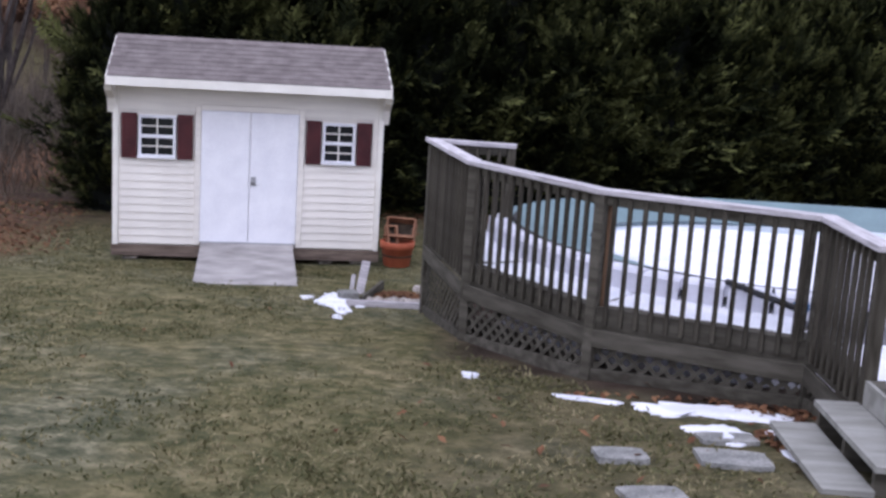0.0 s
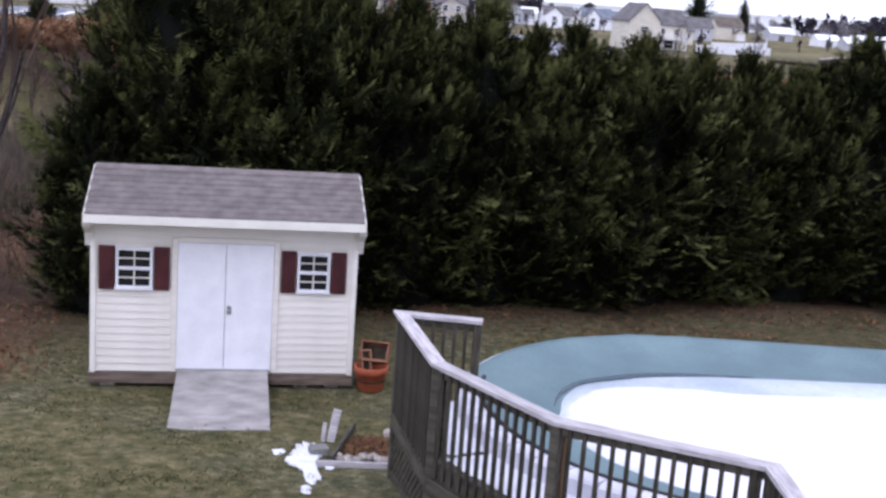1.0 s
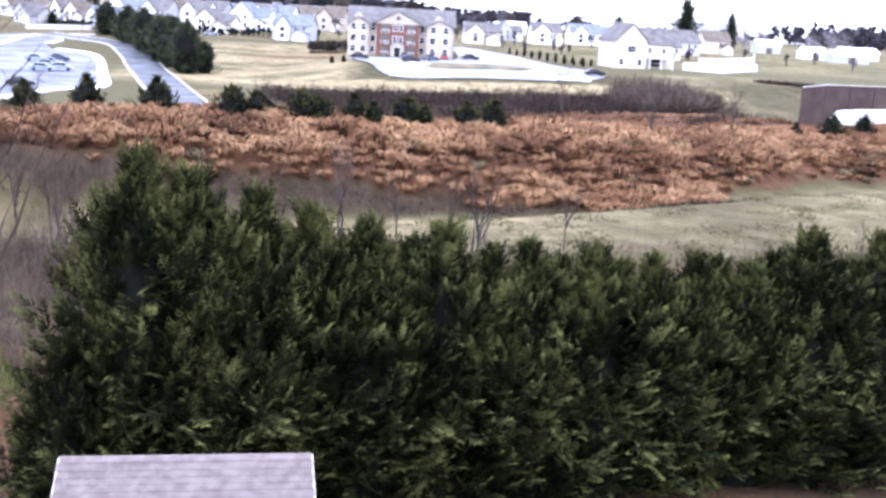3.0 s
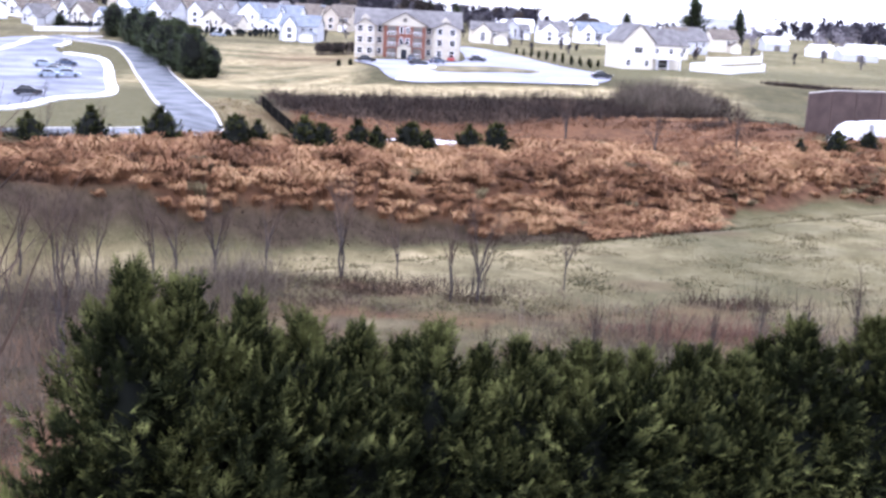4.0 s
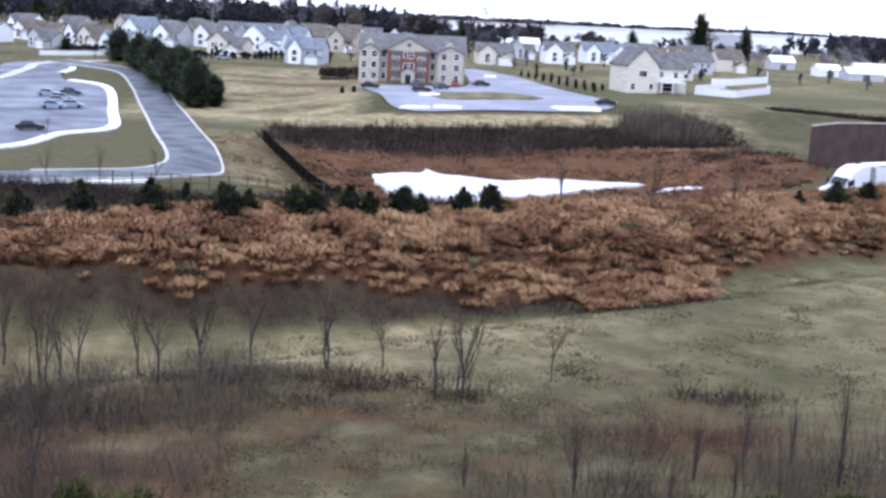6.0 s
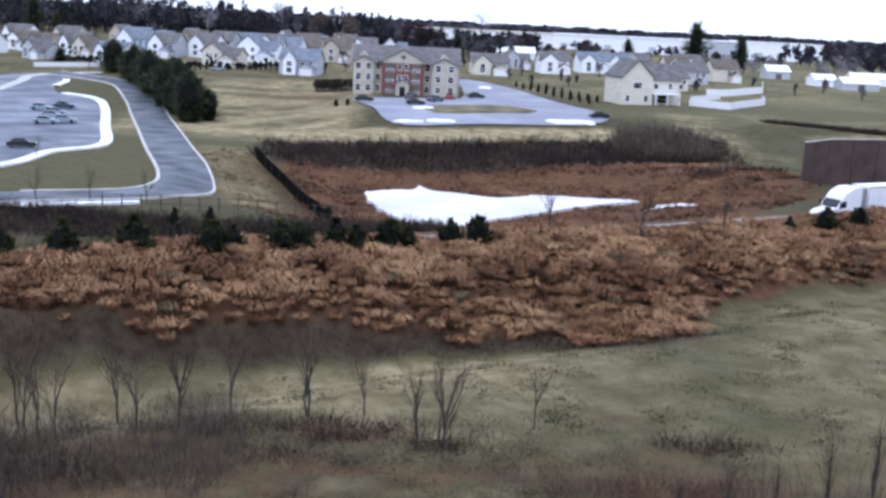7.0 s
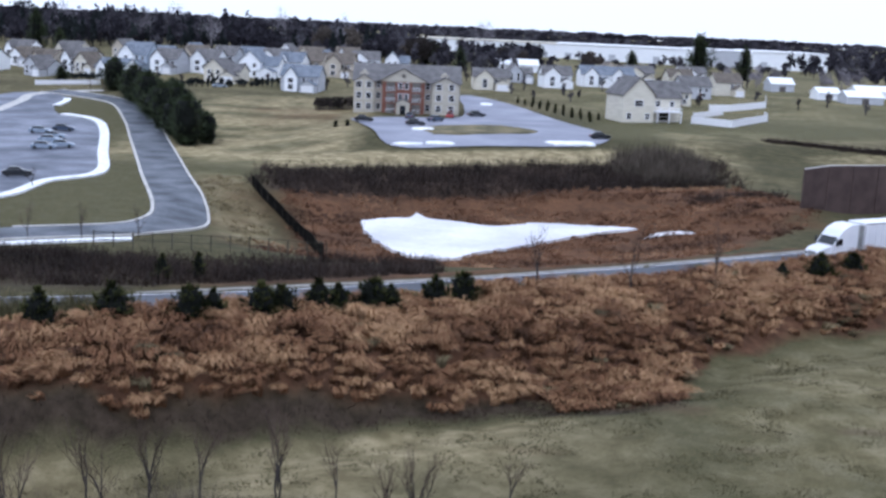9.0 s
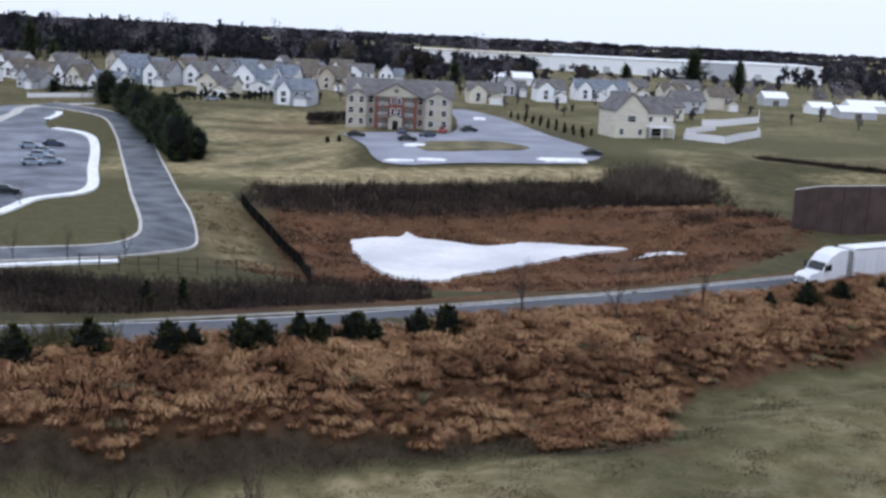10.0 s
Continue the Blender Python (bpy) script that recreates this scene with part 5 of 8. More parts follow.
def build_bed():
    z = land(-0.4, 12.9)
    edge = thing("bed_edging", pose(-0.36, 12.06, land(-0.36, 12.06)), "weathered timber edging of a small leaf-filled bed", "edging")
    part("front_plank", Geo().plank(0.86, 0.05, 0.085), CAP_WOOD, edge, "", along((-0.9, 12.02, land(-0.9, 12.02) + 0.03), (-0.04, 12.12, land(-0.04, 12.12) + 0.03)), in_world=True)
    part("side_plank", Geo().plank(1.6, 0.045, 0.12), GREY_WOOD, edge, "", along((-0.74, 12.12, land(-0.7, 12.1) + 0.04), (-0.6, 13.75, land(-0.6, 13.7) + 0.04)), in_world=True)
    for k in range(11):
        x, y = -0.7 + 0.06 * k + 0.02 * random.random(), 12.22 + 0.3 * random.random()
        g = Geo()
        bm = bmesh.new()
        bmesh.ops.create_icosphere(bm, subdivisions=1, radius=0.06 + 0.03 * random.random())
        for v in bm.verts:
            v.co *= 0.8 + 0.35 * random.random()
            v.co.z *= 0.7
        me = bpy.data.meshes.new("edging_stone")
        bm.to_mesh(me)
        bm.free()
        tagged(solid("edging_stone", me, STONE, pose(x, y, land(x, y) + 0.035, 0, 0, random.random() * 360), True), "rough pale stone edging a garden bed", "stone", "stones along the bed")
    post = thing("grey_post", pose(-0.84, 13.1, land(-0.84, 13.1)), "leaning pale grey plank post beside the bed", "post")
    part("plank", Geo().box(-0.05, 0.05, -0.02, 0.02, -0.05, 0.4, c=0.006), CAP_WOOD, post, "", Matrix.Rotation(radians(9), 4, "Y") @ Matrix.Rotation(radians(-12), 4, "X"))
    part("plank", Geo().box(-0.12, -0.07, -0.018, 0.018, -0.05, 0.22, c=0.006), CAP_WOOD, post, "", Matrix.Rotation(radians(4), 4, "Y") @ Matrix.Rotation(radians(-10), 4, "X"))
    tagged(solid("landscape_block", Geo().box(-0.11, 0.11, -0.09, 0.09, -0.02, 0.1, c=0.02), PAVER, pose(-0.92, 12.5, land(-0.92, 12.5), 0, 0, 20)), "grey concrete block lying in the grass", "block")
    tagged(solid("white_stone", Geo().lathe([(0.03, -0.02), (0.06, 0.03), (0.05, 0.08), (0.02, 0.1)], 10), STONE, pose(-0.16, 13.5, land(-0.16, 13.5)), True), "pale rounded stone beside the deck", "stone")


build_bed()


def leaf_litter(name, spots, per, size, label, seed):
    """Fallen leaves, each a small bent quad lying on the ground."""
    rng = random.Random(seed)
    g = Geo()
    for cx, cy, rx, ry, n in spots:
        for _ in range(int(n * per)):
            r, t = math.sqrt(rng.random()), rng.random() * 2 * math.pi
            x, y = cx + rx * r * math.cos(t), cy + ry * r * math.sin(t)
            z = land(x, y) + 0.012 + 0.05 * rng.random() * (1 - r)
            s = size * (0.6 + 0.8 * rng.random())
            m = pose(x, y, z, rng.uniform(-35, 35), rng.uniform(-35, 35), rng.uniform(0, 360))
            g.add([m @ Vector(p) for p in ((-s, 0, 0), (0, -s * 0.55, 0.15 * s), (s, 0, 0.1 * s), (0, s * 0.55, 0.2 * s))], [(0, 1, 2, 3)])
    return tagged(solid(name, g, DEAD_LEAF), label, "leaves", kind="stuff")


leaf_litter("fallen_leaves", [(2.55, 7.8, 0.5, 0.22, 260), (2.42, 7.0, 0.1, 0.3, 60), (-0.36, 12.9, 0.34, 0.5, 520), (1.0, 6.8, 1.6, 1.2, 25), (-0.5, 9, 3.5, 3, 25), (2.0, 8.05, 0.9, 0.12, 60)], 1.0, 0.035, "rusty brown fallen leaves beside the deck", 5)
leaf_litter("fallen_leaves", [(-7.2, 16.5, 1.6, 3.2, 1500), (-6.0, 15.6, 0.8, 1.0, 200), (1.5, 20.4, 5.5, 0.9, 1500), (7, 22.4, 4.5, 1.0, 1500), (0.5, 19.2, 5, 1.2, 500)], 1.0, 0.034, "brown leaf litter along the foot of the hedge", 6)

# ---- plants ----
def quads_mesh(name, quads, tone=None):
    """quads: array (n, corners, 3), with three or four corners to a face."""
    q = np.asarray(quads, dtype=np.float32)
    n, c = q.shape[:2]
    me = bpy.data.meshes.new(name)
    me.vertices.add(c * n)
    me.vertices.foreach_set("co", q.reshape(-1))
    me.loops.add(c * n)
    me.loops.foreach_set("vertex_index", np.arange(c * n, dtype=np.int32))
    me.polygons.add(n)
    me.polygons.foreach_set("loop_start", np.arange(0, c * n, c, dtype=np.int32))
    me.update(calc_edges=True)
    if tone is not None:
        layer = me.attributes.new("tone", "FLOAT", "POINT")
        layer.data.foreach_set("value", np.repeat(tone, c).astype(np.float32))
    return me


def unit(a):
    return a / np.maximum(1e-6, np.linalg.norm(a, axis=-1, keepdims=True))


def cedar_crown(seed, h, r, plumes, bottom=0.0, power=2.0, fronds=7, big=1.0, ball=False, foot=0.62):
    """Flat feathery sprays in plumes that point up and out from a ragged cone; returns the sprigs and a tone for each."""
    rng = np.random.default_rng(seed)
    z = bottom + (1 - bottom) * rng.random(plumes) ** 0.95
    a = rng.uniform(0, 2 * math.pi, plumes)
    size = big * rng.uniform(0.5, 1.2, plumes) * (1.0 - 0.45 * z)
    prof = np.clip(1 - z ** power, 0.0, 1) * np.clip(foot + 1.3 * z, 0, 1)
    if ball:
        prof = np.sqrt(np.clip(1 - ((z - 0.44) / 0.57) ** 2, 0.03, 1))
    lump = 1 + 0.2 * np.sin(3 * a + 5 * z + seed) + 0.14 * np.sin(7 * a - 9 * z + 2 * seed)
    depth = 0.55 + 0.5 * rng.random(plumes) ** 1.3
    rad = np.maximum(0.02, r * prof * lump * depth - 0.55 * size)
    c = np.stack([rad * np.cos(a), rad * np.sin(a), (h - 0.5 * big) * z], 1)
    out = np.stack([np.cos(a), np.sin(a), np.zeros(plumes)], 1)
    up = np.array([0, 0, 1.0])
    lean = unit(out * ((0.7 if ball else 1.3) - 0.9 * (0.3 if ball else 1) * z[:, None]) + up * (0.16 + 0.9 * z[:, None] ** 2) + 0.28 * rng.normal(size=(plumes, 3)))
    # fronds of a plume
    rep = lambda v: np.repeat(v, fronds, 0)
    d = unit(rep(lean) + 0.4 * rng.normal(size=(plumes * fronds, 3)) * np.array([1, 1, 0.55]))
    length = rep(size) * rng.uniform(0.55, 1.1, plumes * fronds)
    base = rep(c) + 0.13 * rng.normal(size=(plumes * fronds, 3)) * rep(size)[:, None]
    nrm = up + 0.3 * rep(out) + 0.25 * rng.normal(size=(plumes * fronds, 3))
    side = unit(np.cross(d, nrm))
    nrm = np.cross(side, d)
    # tone puts inner shade into the colour; the paler tips are young growth
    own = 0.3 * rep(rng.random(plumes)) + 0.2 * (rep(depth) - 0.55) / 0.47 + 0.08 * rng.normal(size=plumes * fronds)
    quads, tones = [], []
    steps = 12
    for j in range(steps + 1):
        k = 0.12 + 0.88 * j / steps
        p = base + d * (length * k)[:, None] + nrm * (0.3 * length * k * k)[:, None]
        for s in (1, -1) if j < steps else (0,):
            w = s * side
            q = unit(d * 0.8 + w * (0.85 if s else 0) + 0.16 * nrm + 0.2 * rng.normal(size=d.shape))
            ln = length * (0.07 + 0.24 * math.sin(math.pi * min(1, 0.25 + 0.72 * k))) * rng.uniform(0.7, 1.2, len(length))
            across = unit(np.cross(q, nrm + 0.35 * rng.normal(size=d.shape))) * (0.011 + 0.018 * length)[:, None]
            quads.append(np.stack([p + q * (0.12 * ln)[:, None] + across, p + q * (1.1 * ln)[:, None], p + q * (0.12 * ln)[:, None] - across], 1))
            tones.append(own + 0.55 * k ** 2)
    return np.concatenate(quads), np.concatenate(tones)


# solid hull added inside a crown to carry its painted inner shade
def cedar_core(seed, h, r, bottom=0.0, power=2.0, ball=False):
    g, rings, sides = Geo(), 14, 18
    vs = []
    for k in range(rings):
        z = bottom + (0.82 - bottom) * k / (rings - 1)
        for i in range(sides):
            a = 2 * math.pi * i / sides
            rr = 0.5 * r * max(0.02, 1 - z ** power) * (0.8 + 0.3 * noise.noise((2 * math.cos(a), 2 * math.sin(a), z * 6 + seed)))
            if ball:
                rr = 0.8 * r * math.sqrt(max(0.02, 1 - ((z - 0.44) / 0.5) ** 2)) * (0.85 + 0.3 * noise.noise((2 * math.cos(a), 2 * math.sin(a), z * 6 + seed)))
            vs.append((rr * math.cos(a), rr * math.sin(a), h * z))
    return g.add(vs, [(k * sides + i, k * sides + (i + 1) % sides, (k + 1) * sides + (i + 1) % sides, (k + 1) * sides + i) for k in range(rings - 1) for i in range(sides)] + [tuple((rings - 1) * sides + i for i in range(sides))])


def cedar(seed, h, r, clumps):
    tree = thing("evergreen_tree", pose(0, 0, 0), "dense dark green evergreen tree in a tall garden hedge", "tree", "evergreen trees of the hedge")
    part("trunk", Geo().tube([(0, 0, -0.1), (0.02, 0, h * 0.3), (0, 0.03, h * 0.9)], [0.13, 0.1, 0.02], 8), BARK, tree, "grey-brown trunk")
    part("inner_foliage", cedar_core(seed, h, r, 0.0, 2.2), CEDAR_CORE, tree, "solid near-black core painted as the crown's inner shade", smooth_shade=True)
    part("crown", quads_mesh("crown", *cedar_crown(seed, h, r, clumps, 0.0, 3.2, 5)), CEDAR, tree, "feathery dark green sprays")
    return tree


def place(x, y, s=1.0, sz=None, turn=0.0, z=None):
    m = Matrix.Translation((x, y, (land(x, y) if z is None else z))) @ Matrix.Rotation(radians(turn), 4, "Z") @ Matrix.Diagonal((s, s, sz or s, 1))
    return m


def stand(ob, m):
    """A copy at m, whose scale counts from the unscaled plant."""
    return copy_thing(ob, m @ Matrix.Diagonal((*(1 / k for k in ob.scale), 1)))


HEDGE = [  # x, y, height, girth, kind
    (-5.5, 19.2, 4.1, 0.95, 0), (-4.65, 20.4, 7.35, 1.6, 1), (-3.75, 20.8, 7.1, 1.8, 2), (-2.6, 21.1, 6.4, 1.5, 4), (-1.6, 21.4, 6.1, 1.5, 3), (-0.5, 21.7, 5.8, 1.45, 1), (1.0, 22.3, 5.75, 1.6, 0), (1.95, 22.5, 5.3, 1.2, 4), (2.8, 22.8, 5.45, 1.45, 2),
    (4.2, 23.3, 5.25, 1.6, 1), (5.55, 23.8, 5.1, 1.3, 3), (6.5, 24.1, 5.15, 1.2, 4), (7.8, 24.5, 4.9, 1.3, 2), (9.3, 25.1, 5.55, 1.65, 1), (11.3, 25.8, 5.85, 1.7, 0), (13.2, 26.5, 5.8, 1.7, 3), (15.2, 27.2, 5.6, 1.7, 2), (17.3, 28.0, 5.5, 1.7, 4),
    (0.3, 22.7, 5.35, 1.35, 3), (3.5, 23.7, 5.0, 1.35, 0), (4.9, 24.2, 4.9, 1.3, 2), (7.2, 25.0, 4.85, 1.35, 1), (8.6, 25.6, 5.0, 1.3, 3)]


def build_hedge():
    kinds = [cedar(11 + k, 6.0, 2.35, 520) for k in range(5)]
    used = set()
    for k, (x, y, h, r, kind) in enumerate(HEDGE):
        m = place(x, y, r / 1.7 * 1.05, (1.03 if -3 < x < 10 else 0.98) * h / 6.0, 67 * k)
        if kind in used:
            stand(kinds[kind], m)
        else:
            kinds[kind].matrix_basis = m
            used.add(kind)


build_hedge()


def strands(rng, x, y, z, count, height, lean, width, bend, spread=0.12):
    """Bent stalks in tufts; two quads each, joined at the bend."""
    n = len(x)
    base = np.repeat(np.stack([x, y, z], 1), count, 0)
    hgt = np.repeat(height, count)[:, None] * rng.uniform(0.55, 1.15, (n * count, 1))
    base = base + rng.normal(size=(n * count, 3)) * np.array([spread, spread, 0])
    d = unit(np.repeat(lean, count, 0) + 0.33 * rng.normal(size=(n * count, 3)) * np.array([1, 1, 0.4]) + np.array([0, 0, 1.0]))
    s = unit(np.cross(d, rng.normal(size=(n * count, 3)))) * width
    mid = base + d * hgt * 0.6
    droop = unit(d * np.array([1.6, 1.6, 1.0]) + np.repeat(lean, count, 0) * bend - np.array([0, 0, bend * 0.8]))
    tip = mid + droop * hgt * 0.5
    lower = np.stack([base - s, base + s, mid + s, mid - s], 1)
    upper = np.stack([mid - s, mid + s, tip + s * 0.25, tip - s * 0.25], 1)
    return np.concatenate([lower, upper])


def lands(x, y):
    return np.array([land(a, b) for a, b in zip(x, y)])


def build_brush():
    """Long dry grass in tussocks: each a fountain of stalks that arch over, with shading painted from dark root to pale
    crown.
    """
    rng = np.random.default_rng(3)
    step = 0.84
    s, u = np.meshgrid(np.arange(-2, 122, step), np.arange(46, 71.5, step * 0.8))
    s[::2] += step / 2
    s, u = s.ravel(), u.ravel()
    s, u = s + rng.normal(size=len(s)) * 0.24, u + rng.normal(size=len(u)) * 0.2
    # s runs along the bank, u out from the garden
    x, y = 0.825 * (s - 5) - 0.565 * u, 0.565 * (s - 5) + 0.825 * u
    wob = np.array([2.2 * noise.noise((a * 0.13, b * 0.13, 3.0)) + 0.8 * noise.noise((a * 0.5, b * 0.5, 8.0)) for a, b in zip(x, y)])
    inside = y - np.array([brush_edge(a) for a in x]) - 0.6 * wob
    clump = np.array([noise.noise((a * 0.3, b * 0.3, 4.0)) + 0.6 * noise.noise((a * 0.9, b * 0.9, 2.0)) for a, b in zip(x, y)])
    # the growth thins out where the bank runs down into the open field
    fade = np.clip((inside + 0.4) / np.where(x > 13, 3.2, 0.9), 0, 1)
    keep = (rng.random(len(x)) < fade * 1.02) & (x > -42) & (x < 62)
    x, y, clump, fade = x[keep], y[keep], clump[keep], fade[keep]
    n, per = len(x), 58
    z = lands(x, y) - 0.05
    h = np.clip(1.05 + 0.4 * clump, 0.55, 1.6) * rng.uniform(0.6, 1.45, n) * (0.55 + 0.45 * fade)
    # neighbours lean the same way
    turn = np.array([2.2 * noise.noise((a * 0.12, b * 0.12, 9.0)) + 0.9 * noise.noise((a * 0.5, b * 0.5, 1.0)) for a, b in zip(x, y)]) - 0.9 + 0.5 * rng.normal(size=n)
    lean = np.stack([np.cos(turn * 1.6), np.sin(turn * 1.6), 0 * x], 1)
    rep = lambda v: np.repeat(v, per, 0)
    m = n * per
    a = rng.uniform(0, 2 * math.pi, m)
    ring = np.stack([np.cos(a), np.sin(a), 0 * a], 1)
    base = rep(np.stack([x, y, z], 1)) + ring * (0.34 * np.sqrt(rng.random(m)))[:, None]
    hh = (rep(h) * rng.uniform(0.6, 1.12, m))[:, None]
    out = 1.0 * rep(lean) + ring * rng.uniform(0.1, 0.75, m)[:, None]
    up = np.array([0, 0, 1.0])
    p1 = base + (up * 0.95 + out * 0.16) * hh * 0.55
    p2 = p1 + (up * 0.5 + out * 0.6) * hh * 0.4
    p3 = p2 + (up * -0.35 + out * 0.75) * hh * 0.42
    side = unit(np.cross(out + 0.3 * up, up + 0.4 * rng.normal(size=(m, 3)))) * 0.023
    quads = np.concatenate([np.stack([a - side * wa, a + side * wa, b + side * wb, b - side * wb], 1) for a, b, wa, wb in ((base, p1, 0.7, 1.0), (p1, p2, 1.0, 1.0), (p2, p3, 1.0, 0.25))])
    streak = np.array([noise.noise((a * 0.22 + b * 0.1, b * 0.7 - a * 0.3, 5.0)) + 0.7 * noise.noise((a * 0.75, b * 1.3, 7.0)) for a, b in zip(x, y)])
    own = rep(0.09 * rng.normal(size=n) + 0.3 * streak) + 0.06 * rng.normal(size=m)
    # shading put into the stalk's tone: dark foot, middle, light tip
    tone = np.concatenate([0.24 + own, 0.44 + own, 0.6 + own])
    # here and there a bleached, greyer tussock, mostly towards the field
    grey = rep(rng.random(n) < 0.025 + 0.6 * (1 - fade) * (x > 13))
    q, t = quads.reshape(3, m, 4, 3), tone.reshape(3, m)
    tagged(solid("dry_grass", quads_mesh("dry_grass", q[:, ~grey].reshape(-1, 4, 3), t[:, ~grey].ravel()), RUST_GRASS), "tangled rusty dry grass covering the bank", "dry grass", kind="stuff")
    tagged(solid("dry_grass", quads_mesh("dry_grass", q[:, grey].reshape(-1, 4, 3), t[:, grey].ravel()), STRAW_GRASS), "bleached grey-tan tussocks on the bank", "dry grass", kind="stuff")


build_brush()


def build_lawn_grass():
    rng = np.random.default_rng(8)
    n = 90000
    x, y = rng.uniform(-8, 12, n), 4.5 + 17.5 * rng.random(n) ** 1.5
    q0 = rng.random(n) < np.array([0.55 + 0.9 * noise.noise((a * 0.9, b * 0.9, 1.0)) for a, b in zip(x, y)])
    dx, dy = x + 2.62, y - 15.41
    lx, ly = dx * 0.984 + dy * 0.178, -dx * 0.178 + dy * 0.984
    inshed = (np.abs(lx) < 1.9) & (ly > -0.1) & (ly < 2.6) | (np.abs(lx) < 0.66) & (ly > -1.8) & (ly < 0.1)
    indeck = (x > 0.1) & (np.hypot(x - 4, y - 11.65) < 4.1) | (x > 2.3) & (y < 15) & (y > 5)
    keep = q0 & ~inshed & ~indeck
    x, y = x[keep], y[keep]
    h = 0.025 + 0.05 * rng.random(len(x)) ** 2
    lean = 0.5 * rng.normal(size=(len(x), 3)) * np.array([1, 1, 0])
    q = strands(rng, x, y, lands(x, y) - 0.012, 3, h, lean, 0.0065, 0.6, 0.04)
    tagged(solid("lawn_grass", quads_mesh("lawn_grass", q), LAWN_GRASS), "short patchy winter lawn, olive and straw coloured", "grass", kind="stuff")


build_lawn_grass()


def build_field_grass():
    rng = np.random.default_rng(12)
    n = 26000
    x, y = rng.uniform(-30, 48, n), rng.uniform(26, 88, n)
    u = -0.565 * x + 0.825 * y
    clump = np.array([noise.noise((a * 0.3, b * 0.3, 14.0)) for a, b in zip(x, y)])
    keep = (u < 55) & (clump > -0.1) & (y > 24.5 + 0.345 * (x + 5)) & (np.abs(x) < 0.46 * y + 4)
    x, y, clump = x[keep], y[keep], clump[keep]
    h = np.clip(0.1 + 0.35 * clump, 0.06, 0.35)
    lean = 0.5 * rng.normal(size=(len(x), 3)) * np.array([1, 1, 0])
    q = strands(rng, x, y, lands(x, y) - 0.03, 7, h, lean, 0.02, 0.8, 0.26)
    tagged(solid("field_grass", quads_mesh("field_grass", q), TAN_GRASS), "matted tan field grass beyond the hedge", "grass", kind="stuff")


build_field_grass()


def bare_tree(seed, h, r, spread=0.5, depth=4, name="bare_tree", label="leafless grey sapling standing in the dry field", group="bare saplings in the field", stems=1, split=3):
    """A leafless tree: trunk and limbs that fork into thin twigs."""
    rng = random.Random(seed)
    tree = thing(name, pose(0, 0, 0), label, "tree", group)
    trunk, limbs, twigs = Geo(), Geo(), Geo()

    def grow(p, d, length, rad, level):
        q = p + d * length
        mid = p + d * length * 0.5 + Vector((rng.uniform(-1, 1), rng.uniform(-1, 1), 0)) * length * 0.05
        g = trunk if level == 0 else limbs if level < 2 else twigs
        g.tube([p, mid, q], [rad, rad * 0.85, rad * 0.62], 6 if level == 0 else 4 if level == 1 else 3)
        if level >= depth:
            return
        for k in range(split if level else split + 1):
            a = rng.uniform(0, 2 * math.pi)
            side = Vector((math.cos(a), math.sin(a), 0))
            nd = (d + side * spread * (1 + 0.35 * level) * rng.uniform(0.5, 1.2) + Vector((0, 0, 0.2))).normalized()
            t = rng.uniform(0.3, 1.0) if k else 1.0
            grow(p + d * length * t, nd if k else (d + 0.25 * side * spread).normalized(), length * rng.uniform(0.5, 0.78), rad * 0.55, level + 1)

    for s in range(stems):
        a = rng.uniform(0, 6.28)
        o = Vector((math.cos(a), math.sin(a), 0)) * (0.12 * r * 10 * (stems > 1))
        grow(o + Vector((0, 0, -0.15)), (Vector((0, 0, 1)) + o * 1.2).normalized(), h * 0.36, r, 0)
    part("trunk", trunk, DARK_BARK, tree)
    part("branch_frame", limbs, DARK_BARK, tree)
    part("twig_crown", twigs, BROWN_TWIG, tree, "fine bare twigs")
    return tree


